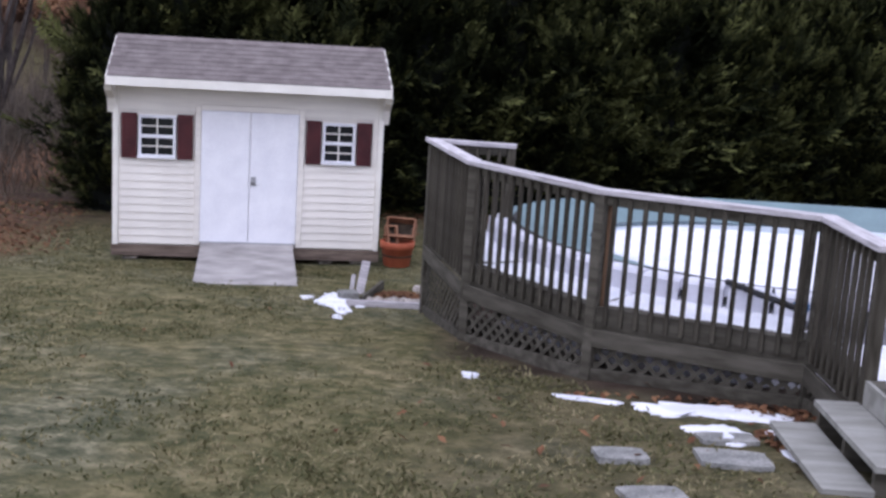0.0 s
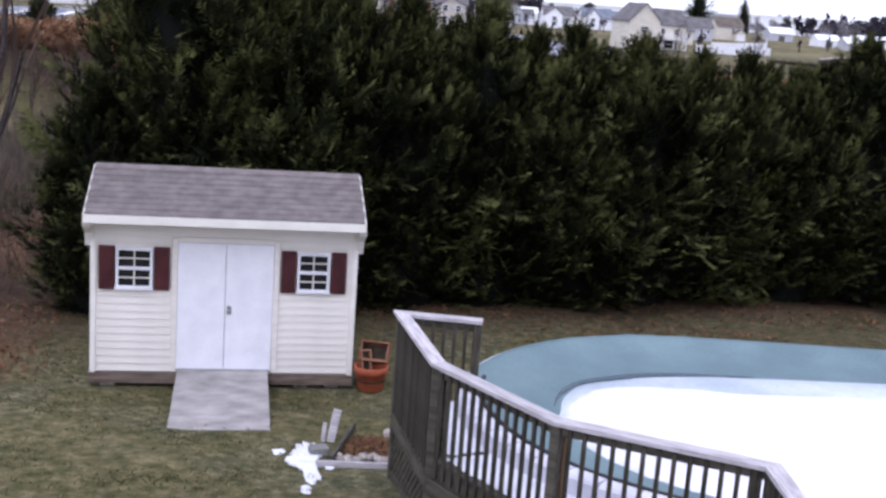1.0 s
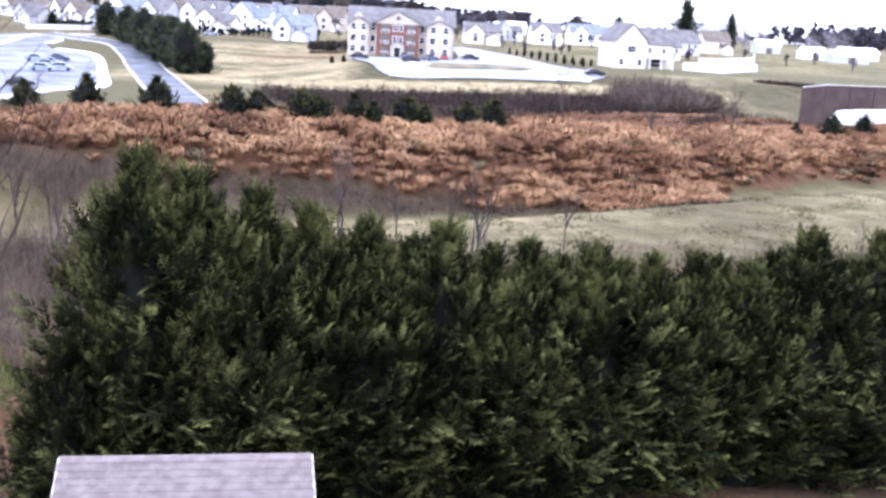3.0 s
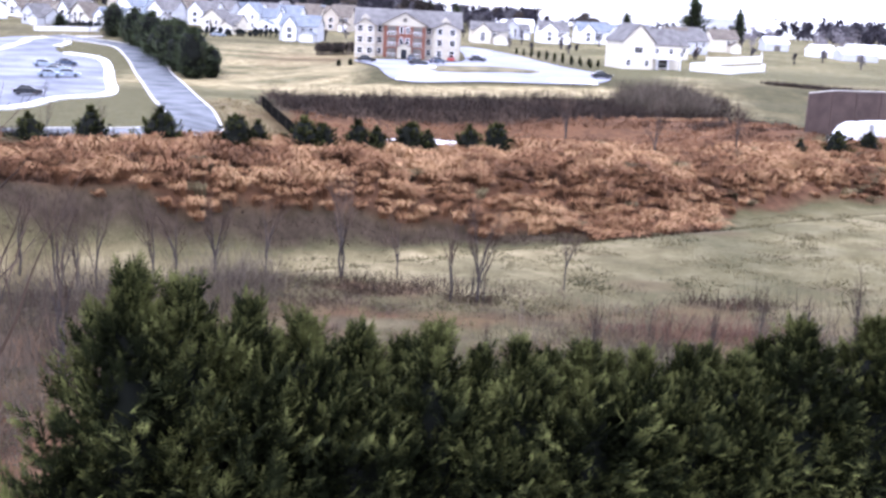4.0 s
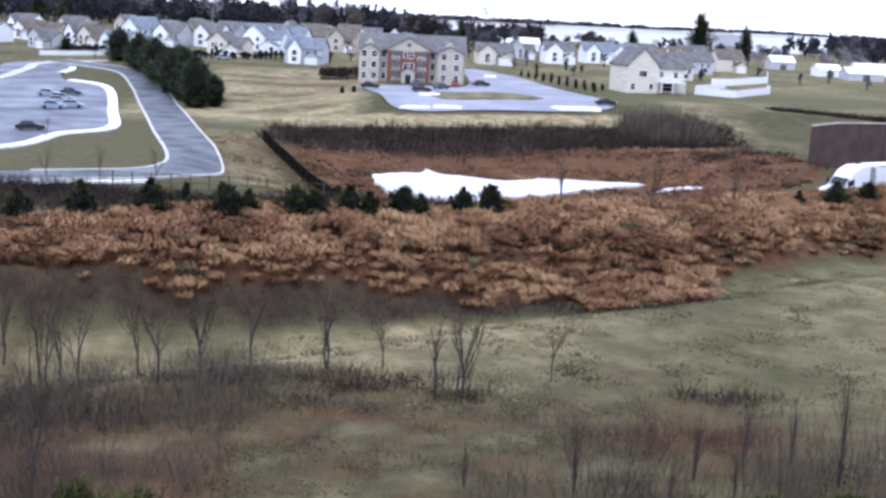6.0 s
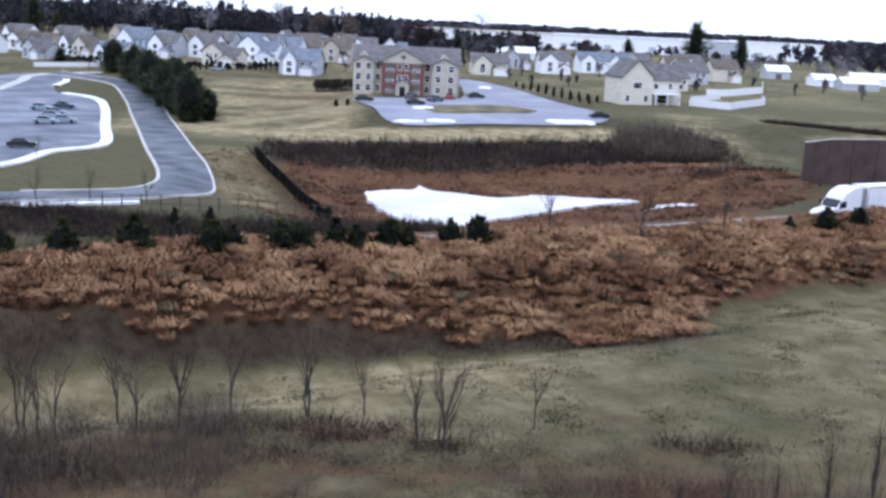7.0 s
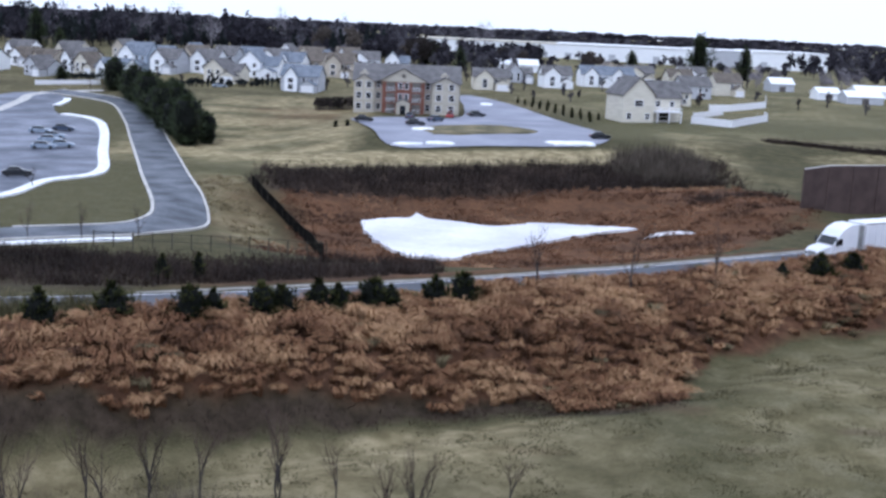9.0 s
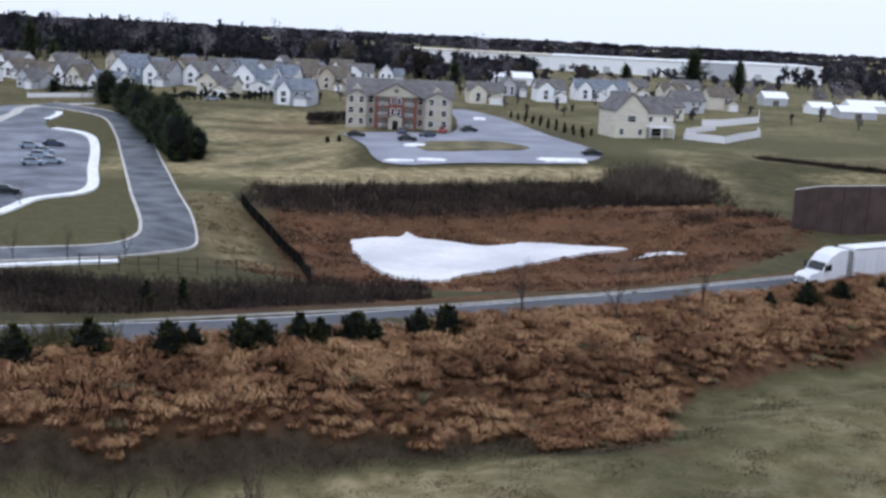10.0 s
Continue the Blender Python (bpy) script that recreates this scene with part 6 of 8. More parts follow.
def build_saplings():
    spots = [(-19.5, 54, 5.2, 2), (-17.2, 53, 5.6, 1), (-14, 48.6, 4.2, 0), (-12.9, 54, 4.8, 2), (-10.8, 49.6, 4.0, 0), (-9.9, 53.6, 4.6, 1), (-7.2, 52.4, 4.2, 0), (-3.6, 52.5, 5.2, 1), (-1.0, 52.8, 3.4, 2), (1.5, 49.0, 4.2, 2), (2.7, 49.4, 4.8, 1), (6.9, 52.4, 3.2, 0), (-22.5, 51, 5.0, 1), (-15.6, 51.0, 4.8, 2), (-24, 55.5, 5.4, 0)]
    kinds = [bare_tree(21, 5.2, 0.062, 0.42, 4, split=3), bare_tree(22, 5.2, 0.054, 0.4, 4, stems=2, split=3), bare_tree(23, 5.2, 0.058, 0.36, 4, split=3)]
    used = set()
    for k, (x, y, h, kind) in enumerate(spots):
        m = place(x, y, h / 4.6, h / 4.6, 71 * k)
        if kind in used:
            stand(kinds[kind], m)
        else:
            kinds[kind].matrix_basis = m
            used.add(kind)
    # shrubs of many stems between the hedge and the saplings
    shrub = [bare_tree(51 + k, 4.0, 0.024, 0.4, 3, "bare_shrub", "many-stemmed leafless grey shrub behind the hedge", "bare shrubs behind the hedge", 7, 2) for k in range(2)]
    for k, (x, y, s) in enumerate([(6.7, 39.6, 0.95), (9.9, 38.4, 0.7), (13.6, 43.0, 0.95), (18.1, 45.0, 1.0), (2.8, 39.6, 0.6), (11.4, 41.5, 0.85), (15.6, 43.6, 0.8), (16.8, 41.5, 0.75), (20.5, 46.5, 1.05), (22.5, 45.0, 1.0), (12.4, 39.5, 0.7), (2.5, 49.9, 0.5), (3.0, 49.2, 0.45)]):
        m = place(x, y, s, s, 71 * k)
        if k < 2:
            shrub[k].matrix_basis = m
        else:
            stand(shrub[k % 2], m)
    # taller bare trees beyond the shed
    big = bare_tree(31, 12, 0.13, 0.42, 5, "bare_tree", "tall leafless tree at the edge of the garden", "bare trees beside the garden", 1, 2)
    big.matrix_basis = place(-9.7, 24.0, 1.0, 1.0, 0) @ Matrix.Rotation(radians(9), 4, "Y")
    for x, y, s, turn in ((-12.6, 29.5, 0.6, 140), (-13.5, 33.0, 0.6, 250), (-13.2, 34.0, 0.75, 60), (-12.0, 38.0, 0.6, 10), (-16.5, 41.0, 0.7, 190), (-10.2, 33.0, 0.5, 300)):
        stand(big, place(x, y, s, s, turn))


build_saplings()


def thicket(name, x, y, h, per, width, material, label, seed, lean=0.35, spread=0.35):
    """Upright bare stems with side shoots."""
    rng = np.random.default_rng(seed)
    n = len(x)
    z = lands(x, y)
    base = np.repeat(np.stack([x, y, z - 0.05], 1), per, 0) + rng.normal(size=(n * per, 3)) * np.array([spread, spread, 0])
    hh = np.repeat(h, per)[:, None] * rng.uniform(0.5, 1.1, (n * per, 1))
    d = unit(np.array([0, 0, 1.0]) + lean * rng.normal(size=(n * per, 3)))
    s = unit(np.cross(d, rng.normal(size=(n * per, 3)))) * width
    tip = base + d * hh
    main = np.stack([base - s, base + s, tip + s * 0.3, tip - s * 0.3], 1)
    k = rng.uniform(0.35, 0.9, (n * per, 1))
    b2 = base + d * hh * k
    d2 = unit(d + 0.7 * rng.normal(size=(n * per, 3)))
    t2 = b2 + d2 * hh * 0.4
    shoot = np.stack([b2 - s * 0.6, b2 + s * 0.6, t2 + s * 0.2, t2 - s * 0.2], 1)
    return tagged(solid(name, quads_mesh(name, np.concatenate([main, shoot])), material), label, "shrubs", kind="stuff")


def scatter(rng, n, x0, x1, y0, y1, test):
    x, y = rng.uniform(x0, x1, n), rng.uniform(y0, y1, n)
    k = np.array([test(a, b) for a, b in zip(x, y)])
    return x[k], y[k]


def build_thickets():
    rng = np.random.default_rng(40)
    x, y = scatter(rng, 2900, 3, 40, 29, 50, lambda a, b: noise.noise((a * 0.3, b * 0.3, 1)) > 0.0 and 27.5 + 0.36 * a < b < 35 + 0.5 * a)
    thicket("bare_thicket", x, y, rng.uniform(1.2, 3.4, len(x)), 6, 0.011, TWIG, "tall bare grey-brown thicket behind the hedge", 41, 0.22, 0.3)
    x, y = scatter(rng, 5200, -34, -6, 18, 52, lambda a, b: noise.noise((a * 0.3, b * 0.3, 6)) > -0.15 and a + 3 * noise.noise((a * 0.2, b * 0.25, 4)) + 2 * noise.noise((a * 0.7, b * 0.7, 4)) < -7.2 + 0.16 * max(0, b - 28) - 0.3 * max(0, 22 - b))
    thicket("bare_thicket", x, y, rng.uniform(0.5, 2.4, len(x)), 7, 0.009, TWIG, "bare grey brush beside the garden", 42)
    x, y = scatter(rng, 3600, -20, 11, 40, 53, lambda a, b: 0.55 * noise.noise((a * 0.25, b * 0.3, 3)) + 0.45 * noise.noise((a * 0.9, b * 0.9, 3)) > 0.05)
    thicket("bare_thicket", x, y, rng.uniform(0.15, 0.5, len(x)), 6, 0.012, BROWN_TWIG, "low brown scrub round the saplings", 43, 0.7, 0.5)
    x, y = scatter(rng, 5200, -19, 19, 43, 56, lambda a, b: any(math.hypot((a - cx) / rx, (b - cy) / ry) < 0.9 + 0.5 * noise.noise((a, b, 2)) for cx, cy, rx, ry, k, dark in SCRUB if dark > 0.45))
    thicket("bare_thicket", x, y, rng.uniform(0.3, 1.0, len(x)), 6, 0.013, FOOT_TWIG, "dark brown weeds on low mounds among the saplings", 52, 0.6, 0.35)
    x, y = scatter(rng, 1000, 5, 20, 42, 49, lambda a, b: math.hypot((a - 12.5) / 5.2, (b - 45.4) / 1.7) < 0.8 + 0.5 * noise.noise((a * 0.7, b * 0.7, 4)))
    thicket("bare_thicket", x, y, rng.uniform(0.5, 1.6, len(x)), 5, 0.009, BRIAR, "reddish bare briars in the rough field", 53, 0.4, 0.3)
    x, y = scatter(rng, 8000, -30, 19, 44, 76, lambda a, b: brush_edge(a) - 2.0 < b + 0.8 * noise.noise((a * 0.4, b * 0.4, 5)) < brush_edge(a) + 0.3)
    thicket("bare_thicket", x, y, rng.uniform(0.12, 0.5, len(x)), 5, 0.02, FOOT_TWIG, "dark weeds along the foot of the bank", 44, 0.5, 0.4)
    # tall olive weeds that hide the road where it bends away
    x, y = scatter(rng, 9000, -64, -19.5, 74, 100, lambda a, b: 4.2 < road_gap(a, b) < 8.5 and b < 94 + 0.3 * (a + 21.5) and noise.noise((a * 0.3, b * 0.3, 3)) > -0.45 and a < -20.5 + 2.5 * noise.noise((b * 0.4, a * 0.4, 1)))
    thicket("tall_weeds", x, y, rng.uniform(1.7, 2.7, len(x)), 8, 0.05, TAN_GRASS, "tall olive-brown weeds beside the road", 54, 0.35, 0.5)
    # dark scrub on the bank behind the pond
    x, y = scatter(rng, 4200, -30, 56, 182, 238, lambda a, b: 190 < b - 0.35 * a + 2 * noise.noise((a * 0.2, b * 0.2, 2)) < 212)
    thicket("dark_scrub", x, y, rng.uniform(1.0, 2.4, len(x)), 9, 0.05, DARK_TWIG, "dark leafless scrub on the bank behind the pond", 45, 0.5, 0.7)
    x, y = scatter(rng, 700, 33, 52, 205, 236, lambda a, b: math.hypot((a - 42) / 9, (b - 220) / 13) < 1)
    thicket("dark_scrub", x, y, rng.uniform(3.0, 5.0, len(x)), 10, 0.05, TWIG, "round grey thicket above the pond", 46, 0.5, 0.8)
    x, y = scatter(rng, 420, 42, 60, 184, 214, lambda a, b: abs(b - 187 - 0.9 * (a - 44)) < 4)
    thicket("dark_scrub", x, y, rng.uniform(0.8, 2.0, len(x)), 9, 0.05, DARK_TWIG, "dark scrub beside the panel wall", 49, 0.5, 0.7)
    x, y = scatter(rng, 3400, -62, 2, 100, 136, lambda a, b: 108 < b + 1.5 * noise.noise((a * 0.2, b * 0.2, 5)) - 0.3 * a < 133 and road_gap(a, b) > 7)
    thicket("dark_scrub", x, y, rng.uniform(0.7, 1.7, len(x)), 9, 0.04, DARK_TWIG, "dark weeds between the road and the drive", 47, 0.5, 0.6)


build_thickets()


def build_far_brush():
    """Rusty reeds round the pond and on the far side of the road."""
    rng = np.random.default_rng(50)
    def ok(a, b):
        if road_gap(a, b) < 6.5:
            return False
        d = math.hypot((a - 12) / 52, (b - 172 - 0.3 * a) / 42)
        inside = within(POND, a, b)
        if a < -24 + 0.3 * max(0, 150 - b) or a < -16 - 0.27 * (b - 149) and b > 149:
            return False
        return d < 0.95 and not inside and noise.noise((a * 0.15, b * 0.15, 3)) > -0.25 and b - 0.35 * a < 191
    x, y = scatter(rng, 12000, -32, 66, 112, 222, ok)
    h = rng.uniform(0.35, 0.95, len(x))
    lean = 0.4 * rng.normal(size=(len(x), 3)) * np.array([1, 1, 0])
    q = strands(rng, x, y, lands(x, y) - 0.05, 6, h, lean, 0.07, 0.8, 0.35)
    band = np.array([0.34 + 0.5 * noise.noise((a * 0.035, (b - 0.3 * a) * 0.2, 6.0)) + 0.35 * noise.noise((a * 0.25, b * 0.3, 2.0)) for a, b in zip(x, y)])
    band = np.tile(np.repeat(band, 6), 2)
    tagged(solid("reeds", quads_mesh("reeds", q, band), REED), "rusty reeds and weeds round the frozen pond", "reeds", kind="stuff")


build_far_brush()


def build_slope_tufts():
    """Straw and rusty tufts on the bared slope beside the silt fence."""
    rng = np.random.default_rng(57)
    x, y = scatter(rng, 2600, -42, -10, 138, 190, lambda a, b: 1 < -11 - (b - 128.5) * 0.325 - a < 9 + 5 * noise.noise((a * 0.1, b * 0.1, 3)) and noise.noise((a * 0.3, b * 0.2, 8)) > -0.2)
    lean = 0.4 * rng.normal(size=(len(x), 3)) * np.array([1, 1, 0])
    q = strands(rng, x, y, lands(x, y) - 0.05, 6, rng.uniform(0.25, 0.7, len(x)), lean, 0.05, 0.8, 0.4)
    band = np.tile(np.repeat(0.75 + 0.25 * rng.normal(size=len(x)), 6), 2)
    tagged(solid("slope_tufts", quads_mesh("slope_tufts", q, band), STRAW_GRASS), "straw-coloured tufts on the bared slope", "grass", kind="stuff")


build_slope_tufts()


def bush(seed, name, label, group, h=2.1, r=1.1, clumps=190, power=1.7):
    b = thing(name, pose(0, 0, 0), label, "bush", group)
    part("stem", Geo().tube([(0, 0, -0.2), (0, 0, h * 0.6)], [0.07, 0.03], 6), BARK, b)
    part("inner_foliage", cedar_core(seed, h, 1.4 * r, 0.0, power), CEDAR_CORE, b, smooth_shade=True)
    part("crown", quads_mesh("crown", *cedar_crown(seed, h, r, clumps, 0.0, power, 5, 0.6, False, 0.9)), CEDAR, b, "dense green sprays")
    return b


def build_bushes():
    spots = [(-20.3, 68.0, 1.2), (-16.7, 70.4, 1.15), (-12.4, 72.2, 1.05), (-11.2, 73.4, 0.9), (-8.4, 74.8, 1.1), (-7.3, 76.4, 0.95), (-5.1, 78.0, 1.1), (-3.9, 79.0, 0.9), (-1.6, 79.6, 1.15), (-0.4, 80.2, 0.9), (2.6, 82.6, 1.0), (4.6, 83.4, 1.1), (32.4, 101.4, 0.75), (36.0, 102.6, 1.1), (39.6, 104.6, 1.05), (44.6, 108.5, 0.9), (-23.5, 66.5, 1.0), (-18.0, 72.8, 0.6)]
    kinds = [bush(60 + k, "evergreen_bush", "small dark green evergreen bush on the bank", "evergreen bushes on the bank", 2.3, 1.35, 150, 2.0 + 0.7 * k) for k in range(3)]
    for k, (x, y, s) in enumerate(spots):
        m = place(x, y, s, s * 1.02, 40 * k)
        if k < 3:
            kinds[k].matrix_basis = m
        else:
            stand(kinds[k % 3], m)
    red = bush(66, "columnar_bush", "slim dark columnar evergreen by the road", "columnar bushes by the road", 2.6, 0.7, 90, 3.0)
    red.matrix_basis = place(-22.6, 104.4, 1.1)
    stand(red, place(-19.8, 106.6, 1.05))


build_bushes()

# ---- beyond the road: buildings, cars, trees ----
VINYL = [surface("white_house_siding", (0.82, 0.83, 0.87), (0.89, 0.9, 0.92), 0.3, 0.6, 6, 0.05, (1, 1, 6), fine=0.05), surface("cream_house_siding", (0.58, 0.54, 0.46), (0.68, 0.64, 0.55), 0.3, 0.6, 6, 0.05, (1, 1, 6), fine=0.05), surface("grey_house_siding", (0.42, 0.43, 0.47), (0.5, 0.51, 0.55), 0.3, 0.6, 6, 0.05, (1, 1, 6), fine=0.05), surface("tan_house_siding", (0.44, 0.39, 0.32), (0.54, 0.48, 0.4), 0.3, 0.6, 6, 0.05, (1, 1, 6), fine=0.05), surface("blue_grey_house_siding", (0.4, 0.46, 0.55), (0.5, 0.56, 0.64), 0.3, 0.6, 6, 0.05, (1, 1, 6), fine=0.05)]
ROOFS = [surface("grey_roof_shingle", (0.105, 0.1, 0.102), (0.165, 0.157, 0.158), 0.5, 0.95, 5, 0.2, fine=0.15), surface("brown_roof_shingle", (0.1, 0.084, 0.07), (0.155, 0.132, 0.112), 0.5, 0.95, 5, 0.2, fine=0.15), surface("slate_roof_shingle", (0.13, 0.15, 0.185), (0.2, 0.22, 0.26), 0.5, 0.95, 5, 0.2, fine=0.15)]
APT_SIDING = surface("tan_cream_siding", (0.4, 0.37, 0.31), (0.5, 0.46, 0.39), 0.3, 0.6, 6, 0.05, (1, 1, 6), fine=0.06)
BRICK = surface("red_brick_facing", (0.14, 0.06, 0.043), (0.21, 0.095, 0.07), 1.5, 0.9, 9, 0.3, (1, 1, 3), fine=0.25)
# shade of a recess put into a dark colour; outbuilding doors share it
RECESS_SHADE = surface("painted_recess_shade", (0.1, 0.09, 0.085), (0.15, 0.135, 0.125), 1, 0.9, 8, 0.1)


def gable(g, x0, x1, y0, y1, z0, rise, over=0.35, thick=0.2, axis="x"):
    """A pitched roof with overhang and thickness; axis: the way the ridge runs."""
    def p(a, b, z):
        return (a, b, z) if axis == "x" else (b, a, z)
    if axis == "y":
        x0, x1, y0, y1 = y0, y1, x0, x1
    ym = (y0 + y1) / 2
    k = rise / ((y1 - y0) / 2)
    a, b = x0 - over, x1 + over
    c, d = y0 - over, y1 + over
    zl = z0 - over * k
    top = [p(a, c, zl + thick), p(b, c, zl + thick), p(b, ym, z0 + rise + thick), p(a, ym, z0 + rise + thick), p(a, d, zl + thick), p(b, d, zl + thick)]
    low = [(q[0], q[1], q[2] - thick) for q in top]
    g.add(top + low, [(0, 1, 2, 3), (3, 2, 5, 4), (7, 6, 9, 8), (8, 9, 10, 11), (0, 6, 7, 1), (4, 5, 11, 10), (0, 3, 9, 6), (3, 4, 10, 9), (1, 7, 8, 2), (2, 8, 11, 5)])
    return g


def gable_wall(g, x0, x1, y0, y1, z0, z1, rise, axis="x"):
    """Walls with the triangles under the gables."""
    if axis == "x":
        ym = (y0 + y1) / 2
        v = [(x, y, z) for x in (x0, x1) for y, z in ((y0, z0), (y1, z0), (y1, z1), (ym, z1 + rise), (y0, z1))]
    else:
        xm = (x0 + x1) / 2
        v = [(x, y, z) for y in (y0, y1) for x, z in ((x0, z0), (x1, z0), (x1, z1), (xm, z1 + rise), (x0, z1))]
    return g.add(v, [(0, 1, 2, 3, 4), (9, 8, 7, 6, 5), (0, 5, 6, 1), (1, 6, 7, 2), (4, 9, 5, 0), (2, 7, 8, 3), (3, 8, 9, 4)])


def far_window(parent, x, y, z, w, h, frame_mat=WHITE):
    """A window in a wall that faces -y."""
    win = part("window", Geo().box(x - w / 2, x + w / 2, y - 0.06, y + 0.02, z, z + h), DARK_GLASS, parent, "dark window in a white frame")
    t = 0.12
    part("window_frame", Geo().box(x - w / 2 - t, x + w / 2 + t, y - 0.085, y + 0.01, z + h, z + h + t).box(x - w / 2 - t, x + w / 2 + t, y - 0.085, y + 0.01, z - t, z).box(x - w / 2 - t, x - w / 2, y - 0.085, y + 0.01, z, z + h).box(x + w / 2, x + w / 2 + t, y - 0.085, y + 0.01, z, z + h).box(x - w / 2, x + w / 2, y - 0.075, y - 0.062, z + h / 2 - 0.05, z + h / 2 + 0.05), frame_mat, win)


HOUSE_GROUP = "houses of the far estate"


def house(x, y, w, h, turn, wall, roof, front=True, garage=True):
    """A two-storey suburban house with a cross gable, windows and a garage."""
    w, h, d = 0.93 * w, 0.86 * h, 8.4
    label = "two-storey %s house with a %s roof" % (("white", "cream", "grey", "tan", "blue-grey")[wall], ("grey shingle", "brown shingle", "slate-coloured")[roof])
    ob = thing("house", pose(x, y, land(x, y) - 0.2, 0, 0, turn), label, "house", HOUSE_GROUP)
    eave = h * 0.62
    rise = h - eave
    ridge = "y" if front and int(abs(x) + y) % 3 == 0 else "x"
    if ridge == "y":
        # gable end towards the road, with a lower wing beside it
        front, main = False, w * 0.58
        part("wall", gable_wall(Geo(), -w / 2, main - w / 2, -1.0, d, -1.5, eave, rise, "y"), VINYL[wall], ob)
        part("roof", gable(Geo(), -w / 2, main - w / 2, -1.0, d, eave, rise, 0.4, 0.2, "y"), ROOFS[roof], ob)
        part("wing_wall", gable_wall(Geo(), main - w / 2, w / 2, 0.6, d - 0.6, -1.5, eave * 0.8, rise * 0.8, "x"), VINYL[wall], ob)
        part("wing_roof", gable(Geo(), main - w / 2 + 0.42, w / 2, 0.6, d - 0.6, eave * 0.8, rise * 0.8, 0.4, 0.2, "x"), ROOFS[roof], ob)
        for wx in (main * 0.28, main * 0.72):
            for zz in (0.9, eave - 1.9):
                far_window(ob, wx - w / 2, -1.0, zz, 1.0, 1.2)
    else:
        part("wall", gable_wall(Geo(), -w / 2, w / 2, 0, d, -1.5, eave, rise, "x"), VINYL[wall], ob)
        part("roof", gable(Geo(), -w / 2, w / 2, 0, d, eave, rise, 0.4, 0.2, "x"), ROOFS[roof], ob)
    if front:
        gw = w * (0.46 + 0.12 * ((x * 7 + y) % 3 - 1))
        gx = -w * 0.2
        part("front_wall", gable_wall(Geo(), gx - gw / 2, gx + gw / 2, -1.6, d / 2, -1.5, eave, rise * 0.85, "y"), VINYL[0 if wall else 1] if wall in (2, 4) else VINYL[wall], ob)
        part("front_roof", gable(Geo(), gx - gw / 2, gx + gw / 2, -1.6, d / 2, eave + 0.03, rise * 0.85, 0.35, 0.2, "y"), ROOFS[roof], ob)
        for zz in (1.0, eave - 2.0):
            far_window(ob, gx, -1.6, zz, 1.5, 1.3)
    for k in (0.12, 0.34) if ridge == "x" else ():
        far_window(ob, w * k, 0, eave - 2.0, 1.0, 1.3)
    if garage:
        gx0, gx1 = w * 0.08, w * 0.48
        gar = part("garage", gable_wall(Geo(), gx0, gx1, -3.2, 0.2, -1.5, 2.5, 1.3, "y"), VINYL[wall], ob)
        part("garage_roof", gable(Geo(), gx0, gx1, -3.2, 0.2, 2.5, 1.3, 0.3, 0.15, "y"), ROOFS[roof], gar)
        part("garage_door", Geo().box(gx0 + 0.5, gx1 - 0.5, -3.26, -3.2, 0.1, 2.2), WHITE, gar, "white panel garage door")
    else:
        far_window(ob, w * 0.25, 0 if ridge == "x" else 0.6, 1.0, 1.4, 1.3)
        part("door", Geo().box(w * 0.1, w * 0.1 + 1.0, -0.06 + 0.6 * (ridge == "y"), 0.6 * (ridge == "y"), 0.2, 2.3), BROWN_WOOD, ob, "dark front door")
    return ob


# houses beyond the apartment building
for row in ((13, 381, 13, 8.2, 4, 1, 0), (36, 401, 11, 8.8, 8, 0, 0), (51, 415, 11.5, 8.7, 8, 0, 2), (72, 452, 12, 8, 5, 1, 0)):
    house(*row)
# houses on the rise beside the drive, lower row and upper row
for row in ((-73, 368, 12.6, 8.6, -14, 1, 0), (-64, 383, 14, 10.3, -14, 0, 2), (-46, 352, 12.6, 9.2, -8, 2, 2), (-52, 411, 12, 9.1, -10, 3, 1), (-39, 398, 10, 9.7, -6, 3, 1), (-34, 444, 11, 9.1, 0, 0, 0), (-22, 446, 10, 9.1, 3, 0, 2)):
    house(*row)
for row in ((-96, 386, 10, 9.6, -18, 2, 0), (-93, 413, 9.6, 9.8, -16, 3, 1), (-107, 362, 11, 7.6, -18, 0, 2), (-124, 379, 11, 8.8, -20, 0, 0), (-108, 392, 11, 10.8, -18, 4, 2), (-130, 362, 8.5, 7.4, -20, 2, 0), (-131, 402, 10.5, 7.6, -20, 0, 0), (-145, 390, 9.5, 7.6, -22, 2, 1), (-80, 449, 10, 8.4, -12, 4, 2)):
    house(*row)
for row in ((-142, 424, 11, 8.5, -20, 1, 0), (-118, 430, 11, 9, -18, 0, 2), (-58, 462, 11, 9, -10, 1, 1), (-66, 425, 10.5, 9.4, -10, 4, 0), (66, 480, 12, 7.4, 6, 3, 1), (96, 470, 12, 7.4, 6, 0, 0)):
    house(*row)


for row in ((-152, 372, 10, 8, -22, 0, 0), (-118, 374, 9, 8.2, -18, 1, 1), (-84, 392, 10, 9.4, -14, 0, 0), (-137, 386, 9, 7.4, -20, 3, 1), (-105, 412, 10, 9, -16, 0, 2), (-85, 427, 9.5, 9.4, -14, 2, 0), (-56, 398, 9, 9, -10, 0, 2), (-46, 428, 10, 9.6, -6, 4, 2)):
    house(*row)
for row in ((-155, 410, 11, 9, -20, 0, 0), (-128, 448, 10, 9, -18, 3, 0), (-100, 446, 10, 9, -16, 0, 2), (-68, 478, 10, 9, -10, 0, 0), (-44, 470, 10, 9, -4, 2, 1), (24, 420, 10, 8, 6, 2, 0), (62, 428, 10, 8, 8, 0, 2), (84, 430, 10, 8.4, 8, 1, 1)):
    house(*row)


